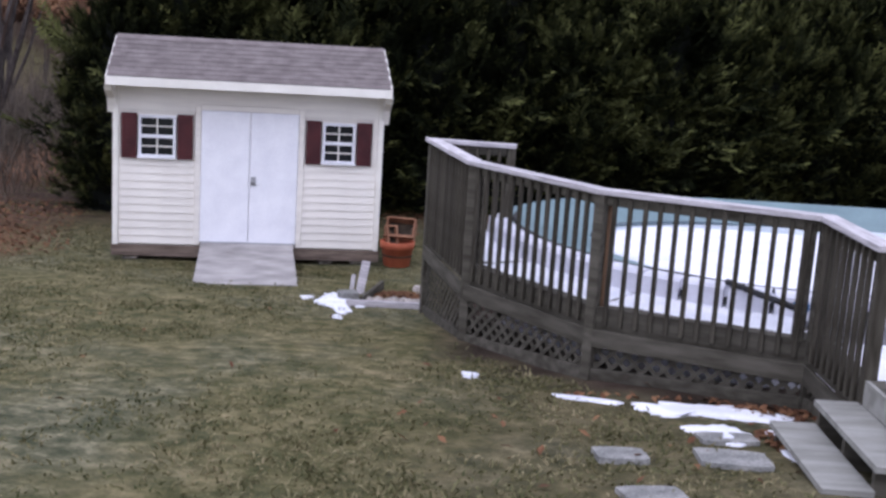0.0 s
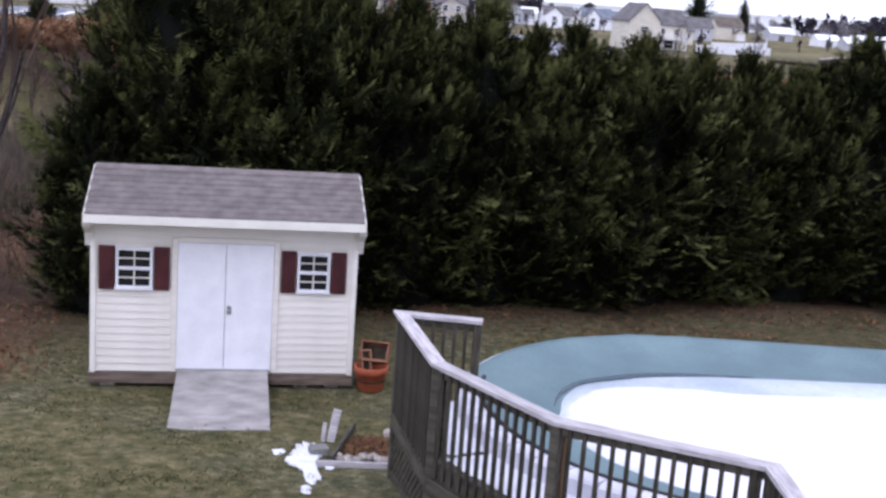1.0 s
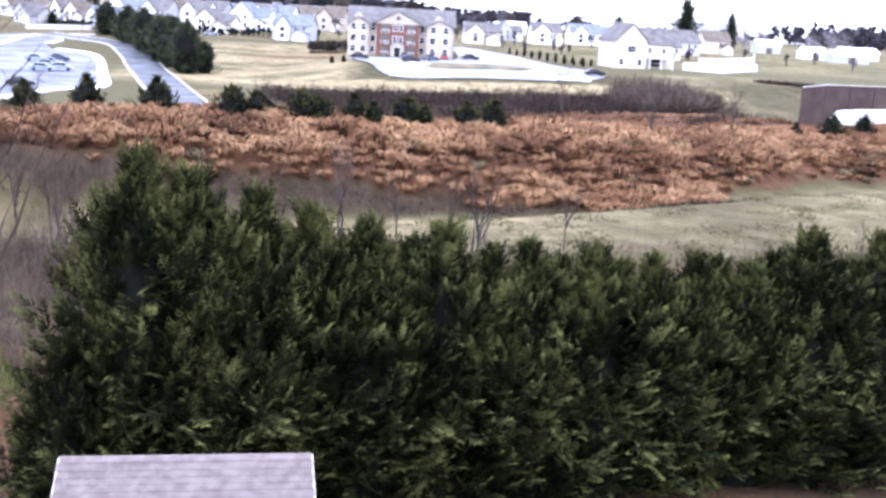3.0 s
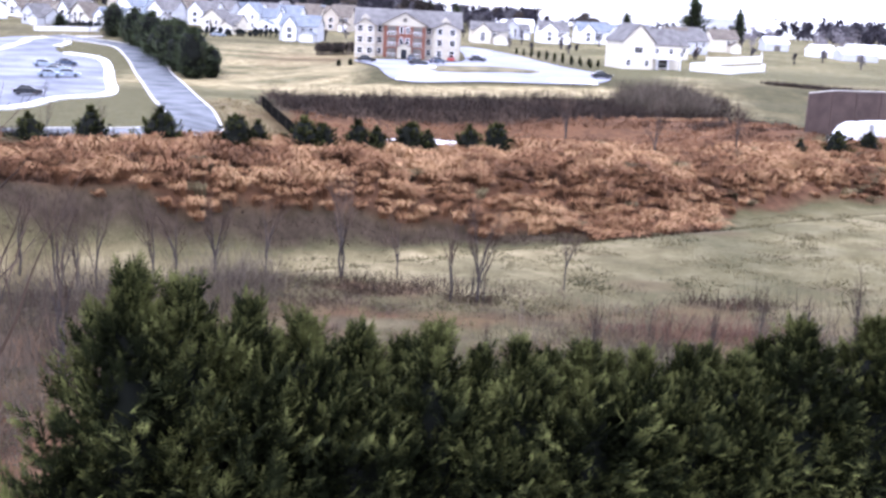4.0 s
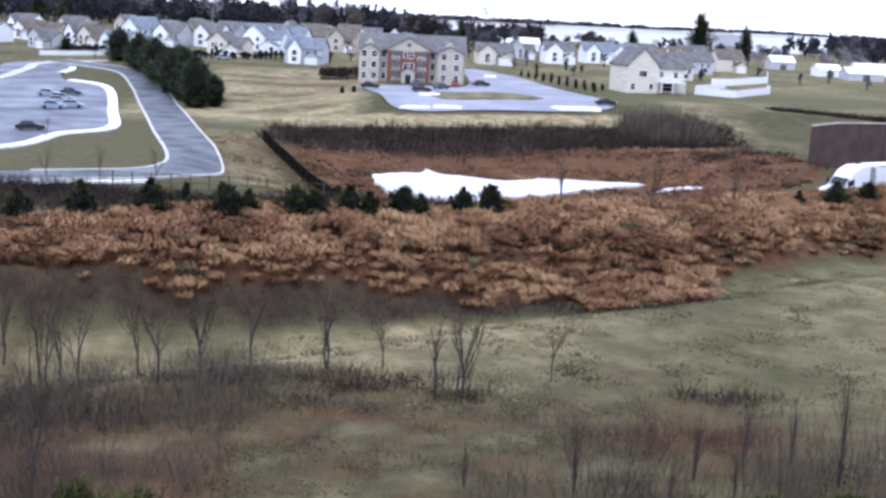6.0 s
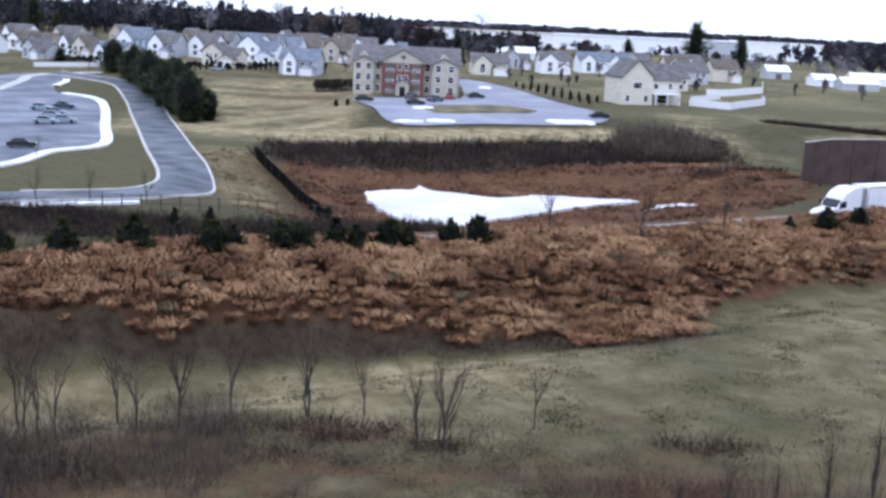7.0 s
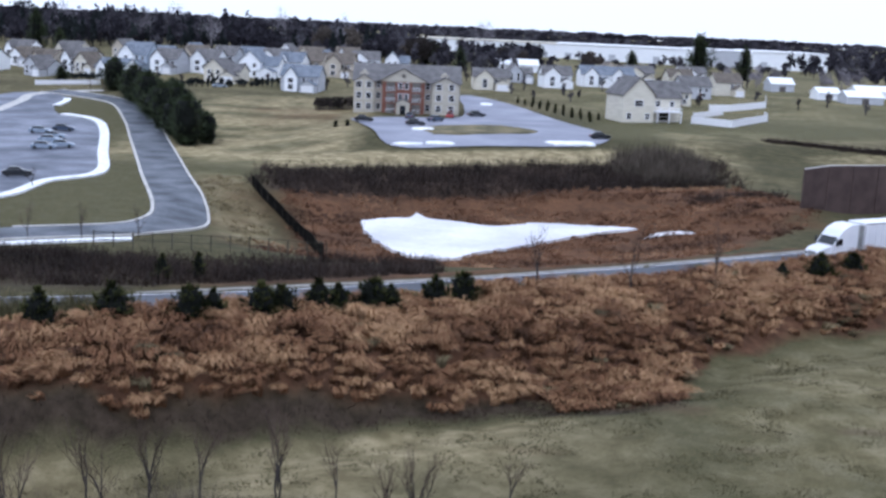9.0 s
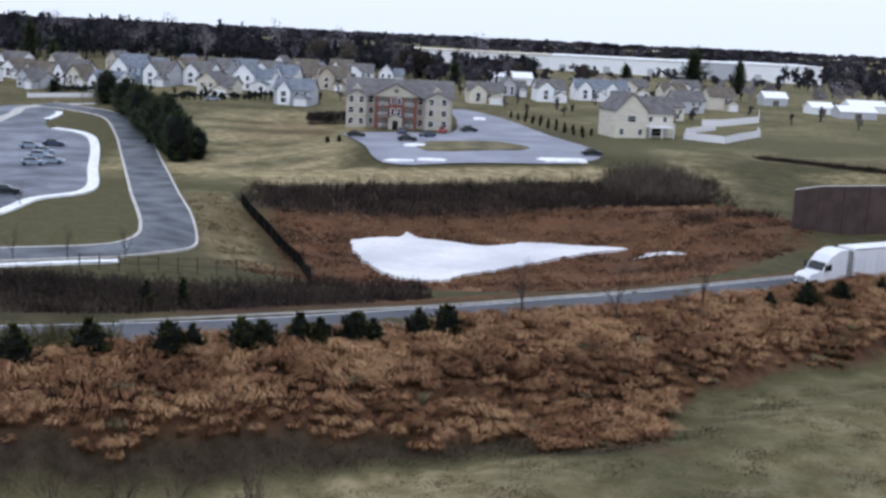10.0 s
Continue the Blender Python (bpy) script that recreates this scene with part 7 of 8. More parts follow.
def big_house():
    """The cream house nearest the pond, with a white deck at its foot."""
    ob = thing("house", pose(50.5, 297, land(50.5, 296) - 0.1, 0, 0, 16), "large cream house with a grey roof above a white deck", "house", HOUSE_GROUP)
    part("wall", gable_wall(Geo(), -6.2, 2.4, 0, 11, -1.5, 7.2, 4.2, "y"), VINYL[1], ob)
    part("roof", gable(Geo(), -6.2, 2.4, 0, 11, 7.2, 4.2, 0.4, 0.25, "y"), ROOFS[0], ob)
    wing = part("wing_wall", gable_wall(Geo(), 2.4, 11, 2.5, 11, -1.5, 6.6, 3.8, "x"), VINYL[1], ob)
    part("wing_roof", gable(Geo(), 2.0, 11, 2.5, 11, 6.6, 3.8, 0.4, 0.25, "x"), ROOFS[0], wing)
    for x, z, w in ((-1.9, 4.3, 2.2), (-4.5, 1.0, 1.1), (0.6, 1.0, 1.1)):
        far_window(ob, x, 0, z, w, 1.4)
    for x in (4.5, 8.5):
        far_window(ob, x, 2.5, 4.2, 1.1, 1.3)
    far_window(ob, 6.4, 2.5, 0.6, 2.6, 2.0)
    deck = part("deck", Geo().box(2.5, 9.5, -1.8, 2.4, 2.9, 3.15), WHITE, ob, "white timber deck on posts")
    for x in (2.7, 6, 9.3):
        part("deck_post", Geo().box(x - 0.12, x + 0.12, -1.75, -1.5, -1.2, 2.88), WHITE, deck)
    part("deck_rail", Geo().box(2.5, 9.5, -1.8, -1.72, 4.0, 4.1), WHITE, deck)
    for k in range(22):
        part("deck_baluster", Geo().box(2.6 + k * 0.32, 2.68 + k * 0.32, -1.79, -1.73, 3.152, 3.998), WHITE, deck)


big_house()
house(80, 381, 11, 8.6, 10, 2, 0, False, False)
house(94, 396, 10, 9, 10, 1, 1, False, True)
house(70, 360, 10, 8.4, 14, 1, 0, True, False)


def white_fence(pts, h, label):
    f = thing("vinyl_fence", pose(pts[0][0], pts[0][1], land(*pts[0])), label, "fence", "white yard fences")
    for a, b in zip(pts, pts[1:]):
        L = math.hypot(b[0] - a[0], b[1] - a[1])
        n = max(1, round(L / 2.4))
        for k in range(n):
            p = (a[0] + (b[0] - a[0]) * k / n, a[1] + (b[1] - a[1]) * k / n)
            q = (a[0] + (b[0] - a[0]) * (k + 1) / n, a[1] + (b[1] - a[1]) * (k + 1) / n)
            z = min(land(*p), land(*q)) + 0.05
            part("panel", Geo().plank(L / n - 0.12, 0.06, h), WHITE, f, "", along((*p, z + h / 2), (*q, z + h / 2)) @ Matrix.Translation((0.06, 0, 0)), in_world=True)
            part("post", Geo().box(-0.07, 0.07, -0.07, 0.07, -0.2, h + 0.15), WHITE, f, "", pose(p[0], p[1], z), in_world=True)


white_fence([(63, 300), (71.5, 291), (88, 321), (91, 336)], 1.8, "white vinyl fence round a back yard")
white_fence([(78, 350), (84, 352), (99, 366), (104, 386)], 2.0, "white vinyl fence round a raised deck")
white_fence([(67, 318), (80, 340)], 1.5, "white vinyl fence between two yards")
white_fence([(-119, 331.5), (-111, 336), (-103, 340.5)], 1.3, "low white fence at the end of the drive")


def apartment():
    ob = thing("apartment_building", pose(-10.4, 294.5, land(-10.4, 294) - 0.1, 0, 0, 2.5), "three-storey cream and red brick apartment building", "building")
    W, D, E, R = 13.4, 15, 8.0, 3.9
    part("wall", gable_wall(Geo(), -W, W, 0, D, -1.5, E, R, "x"), APT_SIDING, ob, "cream sided walls")
    part("roof", gable(Geo(), -W, W, 0, D, E, R, 0.5, 0.25, "x"), ROOFS[0], ob, "grey shingle roof")
    # wings step forward
    for x0, x1 in ((-13.4, -8.3), (6.4, 12.9)):
        part("wing_wall", gable_wall(Geo(), x0, x1, -1.4, 1, -1.5, E - 0.2, 1.6, "y"), APT_SIDING, ob)
        part("wing_roof", gable(Geo(), x0, x1, -1.4, 5, E - 0.2, 1.6, 0.35, 0.2, "y"), ROOFS[0], ob)
        n = 2
        for i in range(n):
            for f in range(3):
                far_window(ob, x0 + (x1 - x0) * (i + 0.5) / n, -1.4, 0.9 + 2.7 * f, 1.3, 1.4)
    for x in (-7.2, 5.3):
        for f in range(3):
            far_window(ob, x, 0, 0.9 + 2.7 * f, 1.1, 1.4)
    # brick centre with balconies under a wide gable
    part("centre_block", Geo().box(-6.2, 4.4, -2.6, 0.4, -1.5, E), BRICK, ob, "red brick centre with flat balcony panels")
    part("centre_gable", gable_wall(Geo(), -6.6, 4.8, -2.8, 2, E + 0.02, E + 0.3, 3.0, "y"), APT_SIDING, ob, "cream gable with a round vent")
    part("centre_roof", gable(Geo(), -6.6, 4.8, -2.8, 7, E + 0.32, 3.0, 0.4, 0.25, "y"), ROOFS[0], ob)
    part("gable_vent", Geo().lathe([(0.55, 0), (0.55, 0.1)], 14, Matrix.Translation((-0.9, -2.82, E + 1.5)) @ Matrix.Rotation(math.pi / 2, 4, "X")), RECESS_SHADE, ob)
    for x0, x1 in ((-5.2, -3.0), (1.3, 3.5)):
        for f in range(3):
            z = 0.2 + 2.7 * f
            # flat sheet on the brick, dark in place of a balcony's shade
            bal = part("balcony", Geo().box(x0, x1, -2.68, -2.58, z, z + 2.3), RECESS_SHADE, ob, "flat balcony panel painted dark as recess shade")
            part("balcony_rail", Geo().box(x0, x1, -2.78, -2.7, z + 0.95, z + 1.05), WHITE, bal)
            for k in range(7):
                xx = x0 + (x1 - x0) * k / 6
                part("balcony_bar", Geo().box(xx - 0.03, xx + 0.03, -2.76, -2.7, z, z + 0.945), WHITE, bal)
    for x in (-1.7, -0.1):
        far_window(ob, x, -2.6, 6.3, 0.9, 1.4)
        far_window(ob, x, -2.6, 3.6, 0.9, 1.4)
    porch = part("porch", gable_wall(Geo(), -2.6, 0.8, -5.2, -2.62, -0.3, 2.9, 0.9, "y"), APT_SIDING, ob, "cream entrance porch")
    part("porch_roof", gable(Geo(), -2.6, 0.8, -5.2, -2.62, 2.9, 0.9, 0.2, 0.12, "y"), ROOFS[0], porch)
    part("entrance_door", Geo().box(-1.6, -0.2, -5.26, -5.2, 0.0, 2.3), DARK_GLASS, porch, "dark entrance door")
    for x in (-11, 9.5):
        part("dormer", gable_wall(Geo(), x - 1.1, x + 1.1, 2.0, 5.5, E + 0.8, E + 1.6, 1.0, "y"), APT_SIDING, ob, "cream roof dormer")


apartment()


def car(x, y, turn, paint, label, z=None):
    ob = thing("parked_car", pose(x, y, land(x, y) + (0.27 if z is None else z), 0, 0, turn), label, "car", "cars in the car parks")
    side = [(-2.2, 0.35), (-2.15, 0.8), (-1.6, 0.95), (-0.9, 1.0), (0.9, 0.95), (1.7, 0.85), (2.2, 0.7), (2.25, 0.35), (1.9, 0.25), (-1.9, 0.25)]
    turn_m = Matrix(((1, 0, 0, 0), (0, 0, 1, 0), (0, 1, 0, 0), (0, 0, 0, 1)))
    part("body", Geo().slab(side, -0.85, 0.85, turn_m), paint, ob)
    cab = Geo()
    cab.add([(-1.6, -0.78, 0.96), (1.0, -0.78, 0.96), (0.3, -0.62, 1.45), (-1.1, -0.62, 1.45), (-1.6, 0.78, 0.96), (1.0, 0.78, 0.96), (0.3, 0.62, 1.45), (-1.1, 0.62, 1.45)], [(0, 1, 2, 3), (7, 6, 5, 4), (1, 5, 6, 2), (4, 0, 3, 7), (3, 2, 6, 7)])
    part("window_band", cab, DARK_GLASS, ob, "dark glass")
    part("roof_panel", Geo().box(-1.08, 0.28, -0.6, 0.6, 1.452, 1.49), paint, ob)
    wheel = Geo().lathe([(0.3, -0.1), (0.33, -0.06), (0.33, 0.06), (0.3, 0.1)], 14, Matrix.Rotation(math.pi / 2, 4, "X")).data("wheel")
    for wx in (-1.4, 1.35):
        for wy in (-0.8, 0.8):
            part("wheel", wheel, BLACK, ob, "", Matrix.Translation((wx, wy, 0.33)))
    for sx in (-2.22, 2.2):
        for sy in (-0.6, 0.6):
            part("headlight" if sx > 0 else "tail_light", Geo().box(sx, sx + 0.06, sy - 0.18, sy + 0.18, 0.6, 0.75), WHITE if sx > 0 else TAIL, ob)
    return ob


TAIL = surface("red_tail_light", (0.2, 0.01, 0.01), (0.3, 0.02, 0.02), 5, 0.4)
PAINTS = {"black": surface("black_car_paint", (0.012, 0.013, 0.016), (0.025, 0.027, 0.032), 2, 0.25, 30, 0, gloss=0.5), "silver": surface("silver_car_paint", (0.2, 0.25, 0.32), (0.3, 0.35, 0.43), 2, 0.3, 30, 0, gloss=0.5), "red": surface("red_car_paint", (0.25, 0.02, 0.02), (0.35, 0.03, 0.03), 2, 0.3, 30, 0, gloss=0.5), "blue": surface("dark_blue_car_paint", (0.03, 0.045, 0.08), (0.05, 0.07, 0.12), 2, 0.3, 30, 0, gloss=0.5)}
for x, y, turn, paint in ((-18.6, 265, 5, "black"), (-6.5, 258.5, 4, "black"), (-8.6, 277, 85, "blue"), (-2.4, 272, 50, "blue"), (0.9, 284.5, 85, "red"), (7.4, 292.5, 20, "black"), (33.6, 249.5, 10, "black")):
    car(x, y, turn, PAINTS[paint], "%s car parked by the apartment building" % paint)
for x, y, turn, paint in ((-64.8, 178.5, 20, "black"), (-73.2, 212.5, 15, "silver"), (-71.0, 216.2, 15, "silver"), (-76.0, 223.5, 15, "silver"), (-83.0, 237.5, 12, "silver"), (-80.2, 243.2, 12, "blue"), (-77.5, 230, 15, "silver")):
    car(x, y, turn, PAINTS[paint], "%s car standing in the wide car park" % paint, 0.11)
car(-69.8, 349.4, 25, PAINTS["silver"], "pale car parked before the far houses")


def truck(at):
    """A white tractor with sleeper cab and a long box trailer, heading along -x."""
    ob = thing("semi_truck", at, "white long-nose truck with a white box trailer on the road", "truck")
    side = Matrix(((1, 0, 0, 0), (0, 0, 1, 0), (0, 1, 0, 0), (0, 0, 0, 1)))
    white = surface("white_truck_paint", (0.72, 0.73, 0.78), (0.82, 0.82, 0.86), 0.5, 0.35, 8, 0.03, fine=0.04, gloss=0.5)
    grey = surface("grey_truck_fairing", (0.2, 0.2, 0.2), (0.32, 0.32, 0.32), 0.6, 0.6, 8, 0.1)
    hood = [(0.0, 0.55), (0.05, 1.2), (0.4, 1.55), (1.9, 1.85), (1.9, 0.45), (0.1, 0.45)]
    part("hood", Geo().slab(hood, -1.0, 1.0, side), white, ob)
    cab = [(1.9, 0.6), (1.9, 1.9), (2.5, 2.75), (3.2, 3.5), (4.4, 4.0), (5.6, 4.05), (5.6, 0.6)]
    part("sleeper_cab", Geo().slab(cab, -1.2, 1.2, side), white, ob, "white sleeper cab with a roof fairing")
    part("windshield", Geo().add([(1.9, -1.05, 1.92), (1.9, 1.05, 1.92), (2.48, 1.05, 2.73), (2.48, -1.05, 2.73), (1.86, -1.05, 1.95), (1.86, 1.05, 1.95), (2.44, 1.05, 2.77), (2.44, -1.05, 2.77)], [(0, 1, 2, 3), (7, 6, 5, 4), (0, 4, 5, 1), (2, 6, 7, 3), (1, 5, 6, 2), (0, 3, 7, 4)]), DARK_GLASS, ob, "dark windshield")
    for y0, y1 in ((-1.23, -1.2), (1.2, 1.23)):
        part("side_window", Geo().slab([(2.35, 1.9), (3.2, 1.9), (3.2, 2.6), (2.7, 2.6)], y0, y1, side), DARK_GLASS, ob)
        part("mirror", Geo().box(2.0, 2.12, y0 * 1.2 - 0.12, y0 * 1.2 + 0.12, 1.9, 2.6), BLACK, ob)
        part("fuel_tank", Geo().tube([(3.4, y0 * 0.8, 0.75), (5.3, y0 * 0.8, 0.75)], 0.33, 12), METAL, ob, smooth_shade=True)
    part("bumper", Geo().box(-0.08, 0.25, -1.15, 1.15, 0.3, 0.6, c=0.05), BLACK, ob, "dark bumper")
    part("grille", Geo().box(-0.04, 0.02, -0.5, 0.5, 0.65, 1.25), METAL, ob)
    for y in (-0.85, 0.85):
        part("headlight", Geo().box(-0.03, 0.15, y - 0.18, y + 0.18, 0.8, 1.05, c=0.03), DARK_GLASS, ob)
    part("fairing", Geo().box(5.6, 6.4, -1.15, 1.15, 0.9, 3.9), grey, ob, "grey gap behind the cab")
    part("chassis", Geo().box(1.0, 19.5, -0.45, 0.45, 0.75, 1.05), BLACK, ob)
    trailer = part("trailer", Geo().box(6.7, 20.6, -1.3, 1.3, 1.15, 4.1, c=0.04), white, ob, "long white box trailer")
    for k in range(13):
        part("trailer_rib", Geo().box(7.2 + k * 1.05, 7.26 + k * 1.05, -1.325, -1.302, 1.2, 4.05), white, trailer)
    part("trailer_skirt", Geo().box(9.6, 16.2, -1.28, -1.24, 0.5, 1.145), white, trailer)
    part("roof_rail", Geo().box(6.7, 20.6, -1.33, -1.302, 3.98, 4.12), METAL, trailer)
    wheel = Geo().lathe([(0.3, -0.16), (0.5, -0.14), (0.52, -0.05), (0.52, 0.05), (0.5, 0.14), (0.3, 0.16)], 18, Matrix.Rotation(math.pi / 2, 4, "X")).data("wheel")
    hub = Geo().lathe([(0.24, -0.17), (0.2, -0.19), (0.05, -0.2)], 12, Matrix.Rotation(math.pi / 2, 4, "X")).data("rim")
    for x in (0.95, 5.2, 6.5, 17.8, 19.1):
        for y in (-1.08, 1.08):
            w = part("wheel", wheel, BLACK, ob, "", Matrix.Translation((x, y, 0.52)))
            part("rim", hub, METAL, w)


TRUCK_AT = (42.3, 125.2)


truck(pose(TRUCK_AT[0], TRUCK_AT[1], -2.05, 0, 0, 31))


def sound_wall():
    pts = [(57.1, 179.6), (61.5, 181.8), (66.0, 183.7), (70.6, 185.6), (75.2, 187.5), (79.8, 189.4), (84.4, 191.3), (89, 193.2)]
    w = thing("panel_wall", pose(57.1, 179.6, land(57.1, 179.6)), "tall brown panel wall with posts and a pale cap", "wall")
    for k, (a, b) in enumerate(zip(pts, pts[1:])):
        z = min(land(*a), land(*b)) - 0.2
        top0, top1 = (land(*a) + 6.0 if k == 0 else land(*pts[1]) + 7.0), land(*pts[1]) + 7.0
        m = along((*a, 0), (*b, 0))
        L = math.hypot(b[0] - a[0], b[1] - a[1])
        g = Geo()
        n = 10
        for i in range(n):
            x0, x1 = 0.15 + (L - 0.3) * i / n, 0.15 + (L - 0.3) * (i + 1) / n - 0.05
            t0, t1 = top0 + (top1 - top0) * i / n, top0 + (top1 - top0) * (i + 1) / n
            g.add([m @ Vector(p) for p in ((x0, -0.06, z), (x1, -0.06, z), (x1, 0.06, z), (x0, 0.06, z), (x0, -0.06, t0), (x1, -0.06, t1), (x1, 0.06, t1), (x0, 0.06, t0))], [(3, 2, 1, 0), (4, 5, 6, 7), (0, 1, 5, 4), (1, 2, 6, 5), (2, 3, 7, 6), (3, 0, 4, 7)])
        part("panel", g, BROWN_PANEL, w, "", Matrix(), in_world=True)
        part("cap", Geo().plank(math.hypot(L, top1 - top0), 0.3, 0.14), CONCRETE, w, "pale cap", along((*a, top0 + 0.08), (*b, top1 + 0.08)), in_world=True)
        part("post", Geo().box(-0.14, 0.14, -0.16, 0.14, z, top0), BROWN_PANEL, w, "", pose(a[0], a[1], 0, 0, 0, 22), in_world=True)


sound_wall()


def silt_fence():
    pts = curve_points([(-28.8, 182), (-26.2, 176), (-21.8, 168.8), (-17.2, 158), (-14.7, 150.5), (-10.8, 128)], 3.0)
    f = thing("silt_fence", pose(-20.8, 165, land(-20.8, 165)), "black fabric silt fence on stakes down the slope", "fence")
    for a, b in zip(pts, pts[1:]):
        za, zb = land(a.x, a.y), land(b.x, b.y)
        g = Geo()
        d = (b - a).normalized()
        s = Vector((-d.y, d.x, 0)) * 0.03
        h = 1.8
        g.add([Vector((p.x, p.y, z + o)) + q for p, z in ((a, za), (b, zb)) for o in (-0.1, h) for q in (-s, s)], [(0, 1, 3, 2), (4, 6, 7, 5), (0, 4, 5, 1), (2, 3, 7, 6), (0, 2, 6, 4), (1, 5, 7, 3)])
        part("fabric", g, FABRIC, f, "", Matrix(), in_world=True)
        part("stake", Geo().box(-0.05, 0.05, -0.05, 0.05, -0.2, h + 0.2), GREY_WOOD, f, "", pose(a.x, a.y, za), in_world=True)


silt_fence()


def wire_fence():
    """A thin post-and-wire fence along the edge of the mown grass."""
    pts = [(-37 + 26 * k / 12, 129.5 + 2.6 * k / 12) for k in range(13)]
    f = thing("wire_fence", pose(pts[0][0], pts[0][1], land(*pts[0])), "thin dark post and wire fence along the mown grass", "fence")
    post = Geo().box(-0.06, 0.06, -0.06, 0.06, -0.3, 1.9, c=0.015).data("post")
    for k, (x, y) in enumerate(pts):
        part("post", post, GREY_WOOD, f, "", pose(x, y, land(x, y)), in_world=True)
        if k:
            a, b = pts[k - 1], (x, y)
            for z in (0.9, 1.75):
                part("wire", Geo().tube([(*a, land(*a) + z), (*b, land(*b) + z)], 0.03, 5), GREY_WOOD, f, in_world=True)


wire_fence()


def warehouse():
    ob = thing("warehouse", pose(-34, 700, land(100, 690) - 0.5, 0, 0, -5.5), "very long low white warehouse on the horizon", "building")
    for x0, x1, z, y, col in ((0, 92, 9.0, 6, 1), (92.2, 172, 9.3, 3, 0), (172.2, 204, 9.6, 0, 2), (204.4, 247, 10.0, -9, 0)):
        wall = part("wall", Geo().box(x0, x1, y, 70, -3, z), VINYL[2 if col == 2 else 0], ob, "pale grey sheet wall")
        part("roof", Geo().box(x0 - 0.1, x1 + 0.05, y - 0.5, 70.5, z + 0.01, z + 0.7), VINYL[1 if col == 1 else 0], ob)
        for k in range(int((x1 - x0) / 13)):
            part("dock_door", Geo().box(x0 + 5 + k * 13, x0 + 9 + k * 13, y - 0.2, y, 0, 4.5), VINYL[2], wall)


warehouse()
for x, y, w, h, col in ((26, 488, 18, 5.5, 0), (130, 402, 8, 4.3, 0), (139, 392, 13, 4.4, 2), (123, 436, 9, 5.2, 2), (152, 420, 14, 4.5, 0)):
    b = thing("outbuilding", pose(x, y, land(x, y) - 0.2, 0, 0, 8), "long low outbuilding with a snow-pale roof", "building", "outbuildings of the far estate")
    part("wall", gable_wall(Geo(), -w / 2, w / 2, 0, 7, -1, h * 0.6, h * 0.4, "x"), VINYL[col], b)
    part("roof", gable(Geo(), -w / 2, w / 2, 0, 7, h * 0.6, h * 0.4, 0.3, 0.2, "x"), VINYL[0], b)
    part("door", Geo().box(-1.2, 1.2, -0.08, 0, 0, 2.2), RECESS_SHADE, b)


# ---- far trees ----
def pine(seed, h=8.5, r=2.3, ball=True, power=2.4):
    t = thing("pine_tree", pose(0, 0, 0), "dark bluish-green pine in a dense row", "tree", "pines beside the drive")
    part("trunk", Geo().tube([(0, 0, -0.2), (0, 0, h * 0.8)], [0.2, 0.06], 8), BARK, t)
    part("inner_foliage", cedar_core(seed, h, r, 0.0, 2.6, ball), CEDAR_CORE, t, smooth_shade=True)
    part("crown", quads_mesh("crown", *cedar_crown(seed, h, r, 230, 0.0, power, 3, 2.0, ball)), PINE, t, "dense dark needles")
    return t


def build_pines():
    kinds = [pine(80 + k) for k in range(3)]
    spots = [(-96, 337, 0.85), (-91, 327, 0.9), (-86.5, 318, 0.9), (-82, 309, 0.95), (-78, 302, 0.95), (-74.5, 293, 1.0), (-71, 284, 1.0), (-67, 275, 1.0), (-64, 267, 1.0), (-61, 260, 1.0), (-58, 252.5, 1.0), (-54, 243.5, 1.0), (-50.5, 236, 1.0), (-47, 228.5, 1.0), (-70, 293, 0.9), (-64, 276, 0.95), (-57, 259, 0.95), (-93, 331, 0.6), (-84, 312, 0.7), (-76, 297, 0.8), (-68, 280, 0.7), (-60, 262, 0.8), (-52, 240, 0.75), (-50, 246, 0.8), (-45.5, 233, 0.7)]
    for k, (x, y, s) in enumerate(spots):
        m = place(x - 3.0 + 1.3 * math.sin(k * 4.3), y + 2, (1.6 + 0.25 * math.sin(k * 1.7)) * s, 1.12 * s * (1 + 0.16 * math.sin(k * 2.1)), 53 * k)
        if k < 3:
            kinds[k].matrix_basis = m
        else:
            stand(kinds[k % 3], m)
    # young evergreens planted in two rows beside the apartment drive
    small = bush(91, "young_evergreen", "small evergreen planted in a row on the grass", "young evergreens by the apartments", 1.9, 0.55, 60, 2.4)
    first = True
    for row, n in ((0, 10), (1, 9)):
        for k in range(n):
            x, y = 20 + 1.8 * k + 4.6 * row, 342 - 5.4 * k + 1.0 * row
            m = place(x, y, 1.0 + 0.15 * math.sin(k * 3 + row), None, 40 * k)
            if first:
                small.matrix_basis, first = m, False
            else:
                stand(small, m)
    for x, y in ((-24.2, 257.5), (-21.6, 257.5)):
        stand(small, place(x, y, 1.3, 0.8, 20))
    # tall dark spruces among the far houses
    tall = pine(95, 8.5, 2.3, False, 3.6)
    tagged(tall, "tall dark spruce among the far houses", "tree", "tall spruces of the far estate")
    tall.matrix_basis = place(104.0, 500, 2.9, 2.25)
    for x, y, s, sz in ((123.5, 500, 1.5, 1.75), (146, 590, 1.3, 1.5), (78, 520, 1.5, 1.2), (-8, 500, 1.8, 1.1), (-14, 505, 1.9, 1.1), (-150, 440, 1.5, 1.4), (-170, 470, 2, 2.2), (2, 470, 1.4, 1.2), (-100, 350, 1.1, 0.5), (-118, 350, 1.2, 0.5)):
        stand(tall, place(x, y, s, sz, 70 * s))


build_pines()


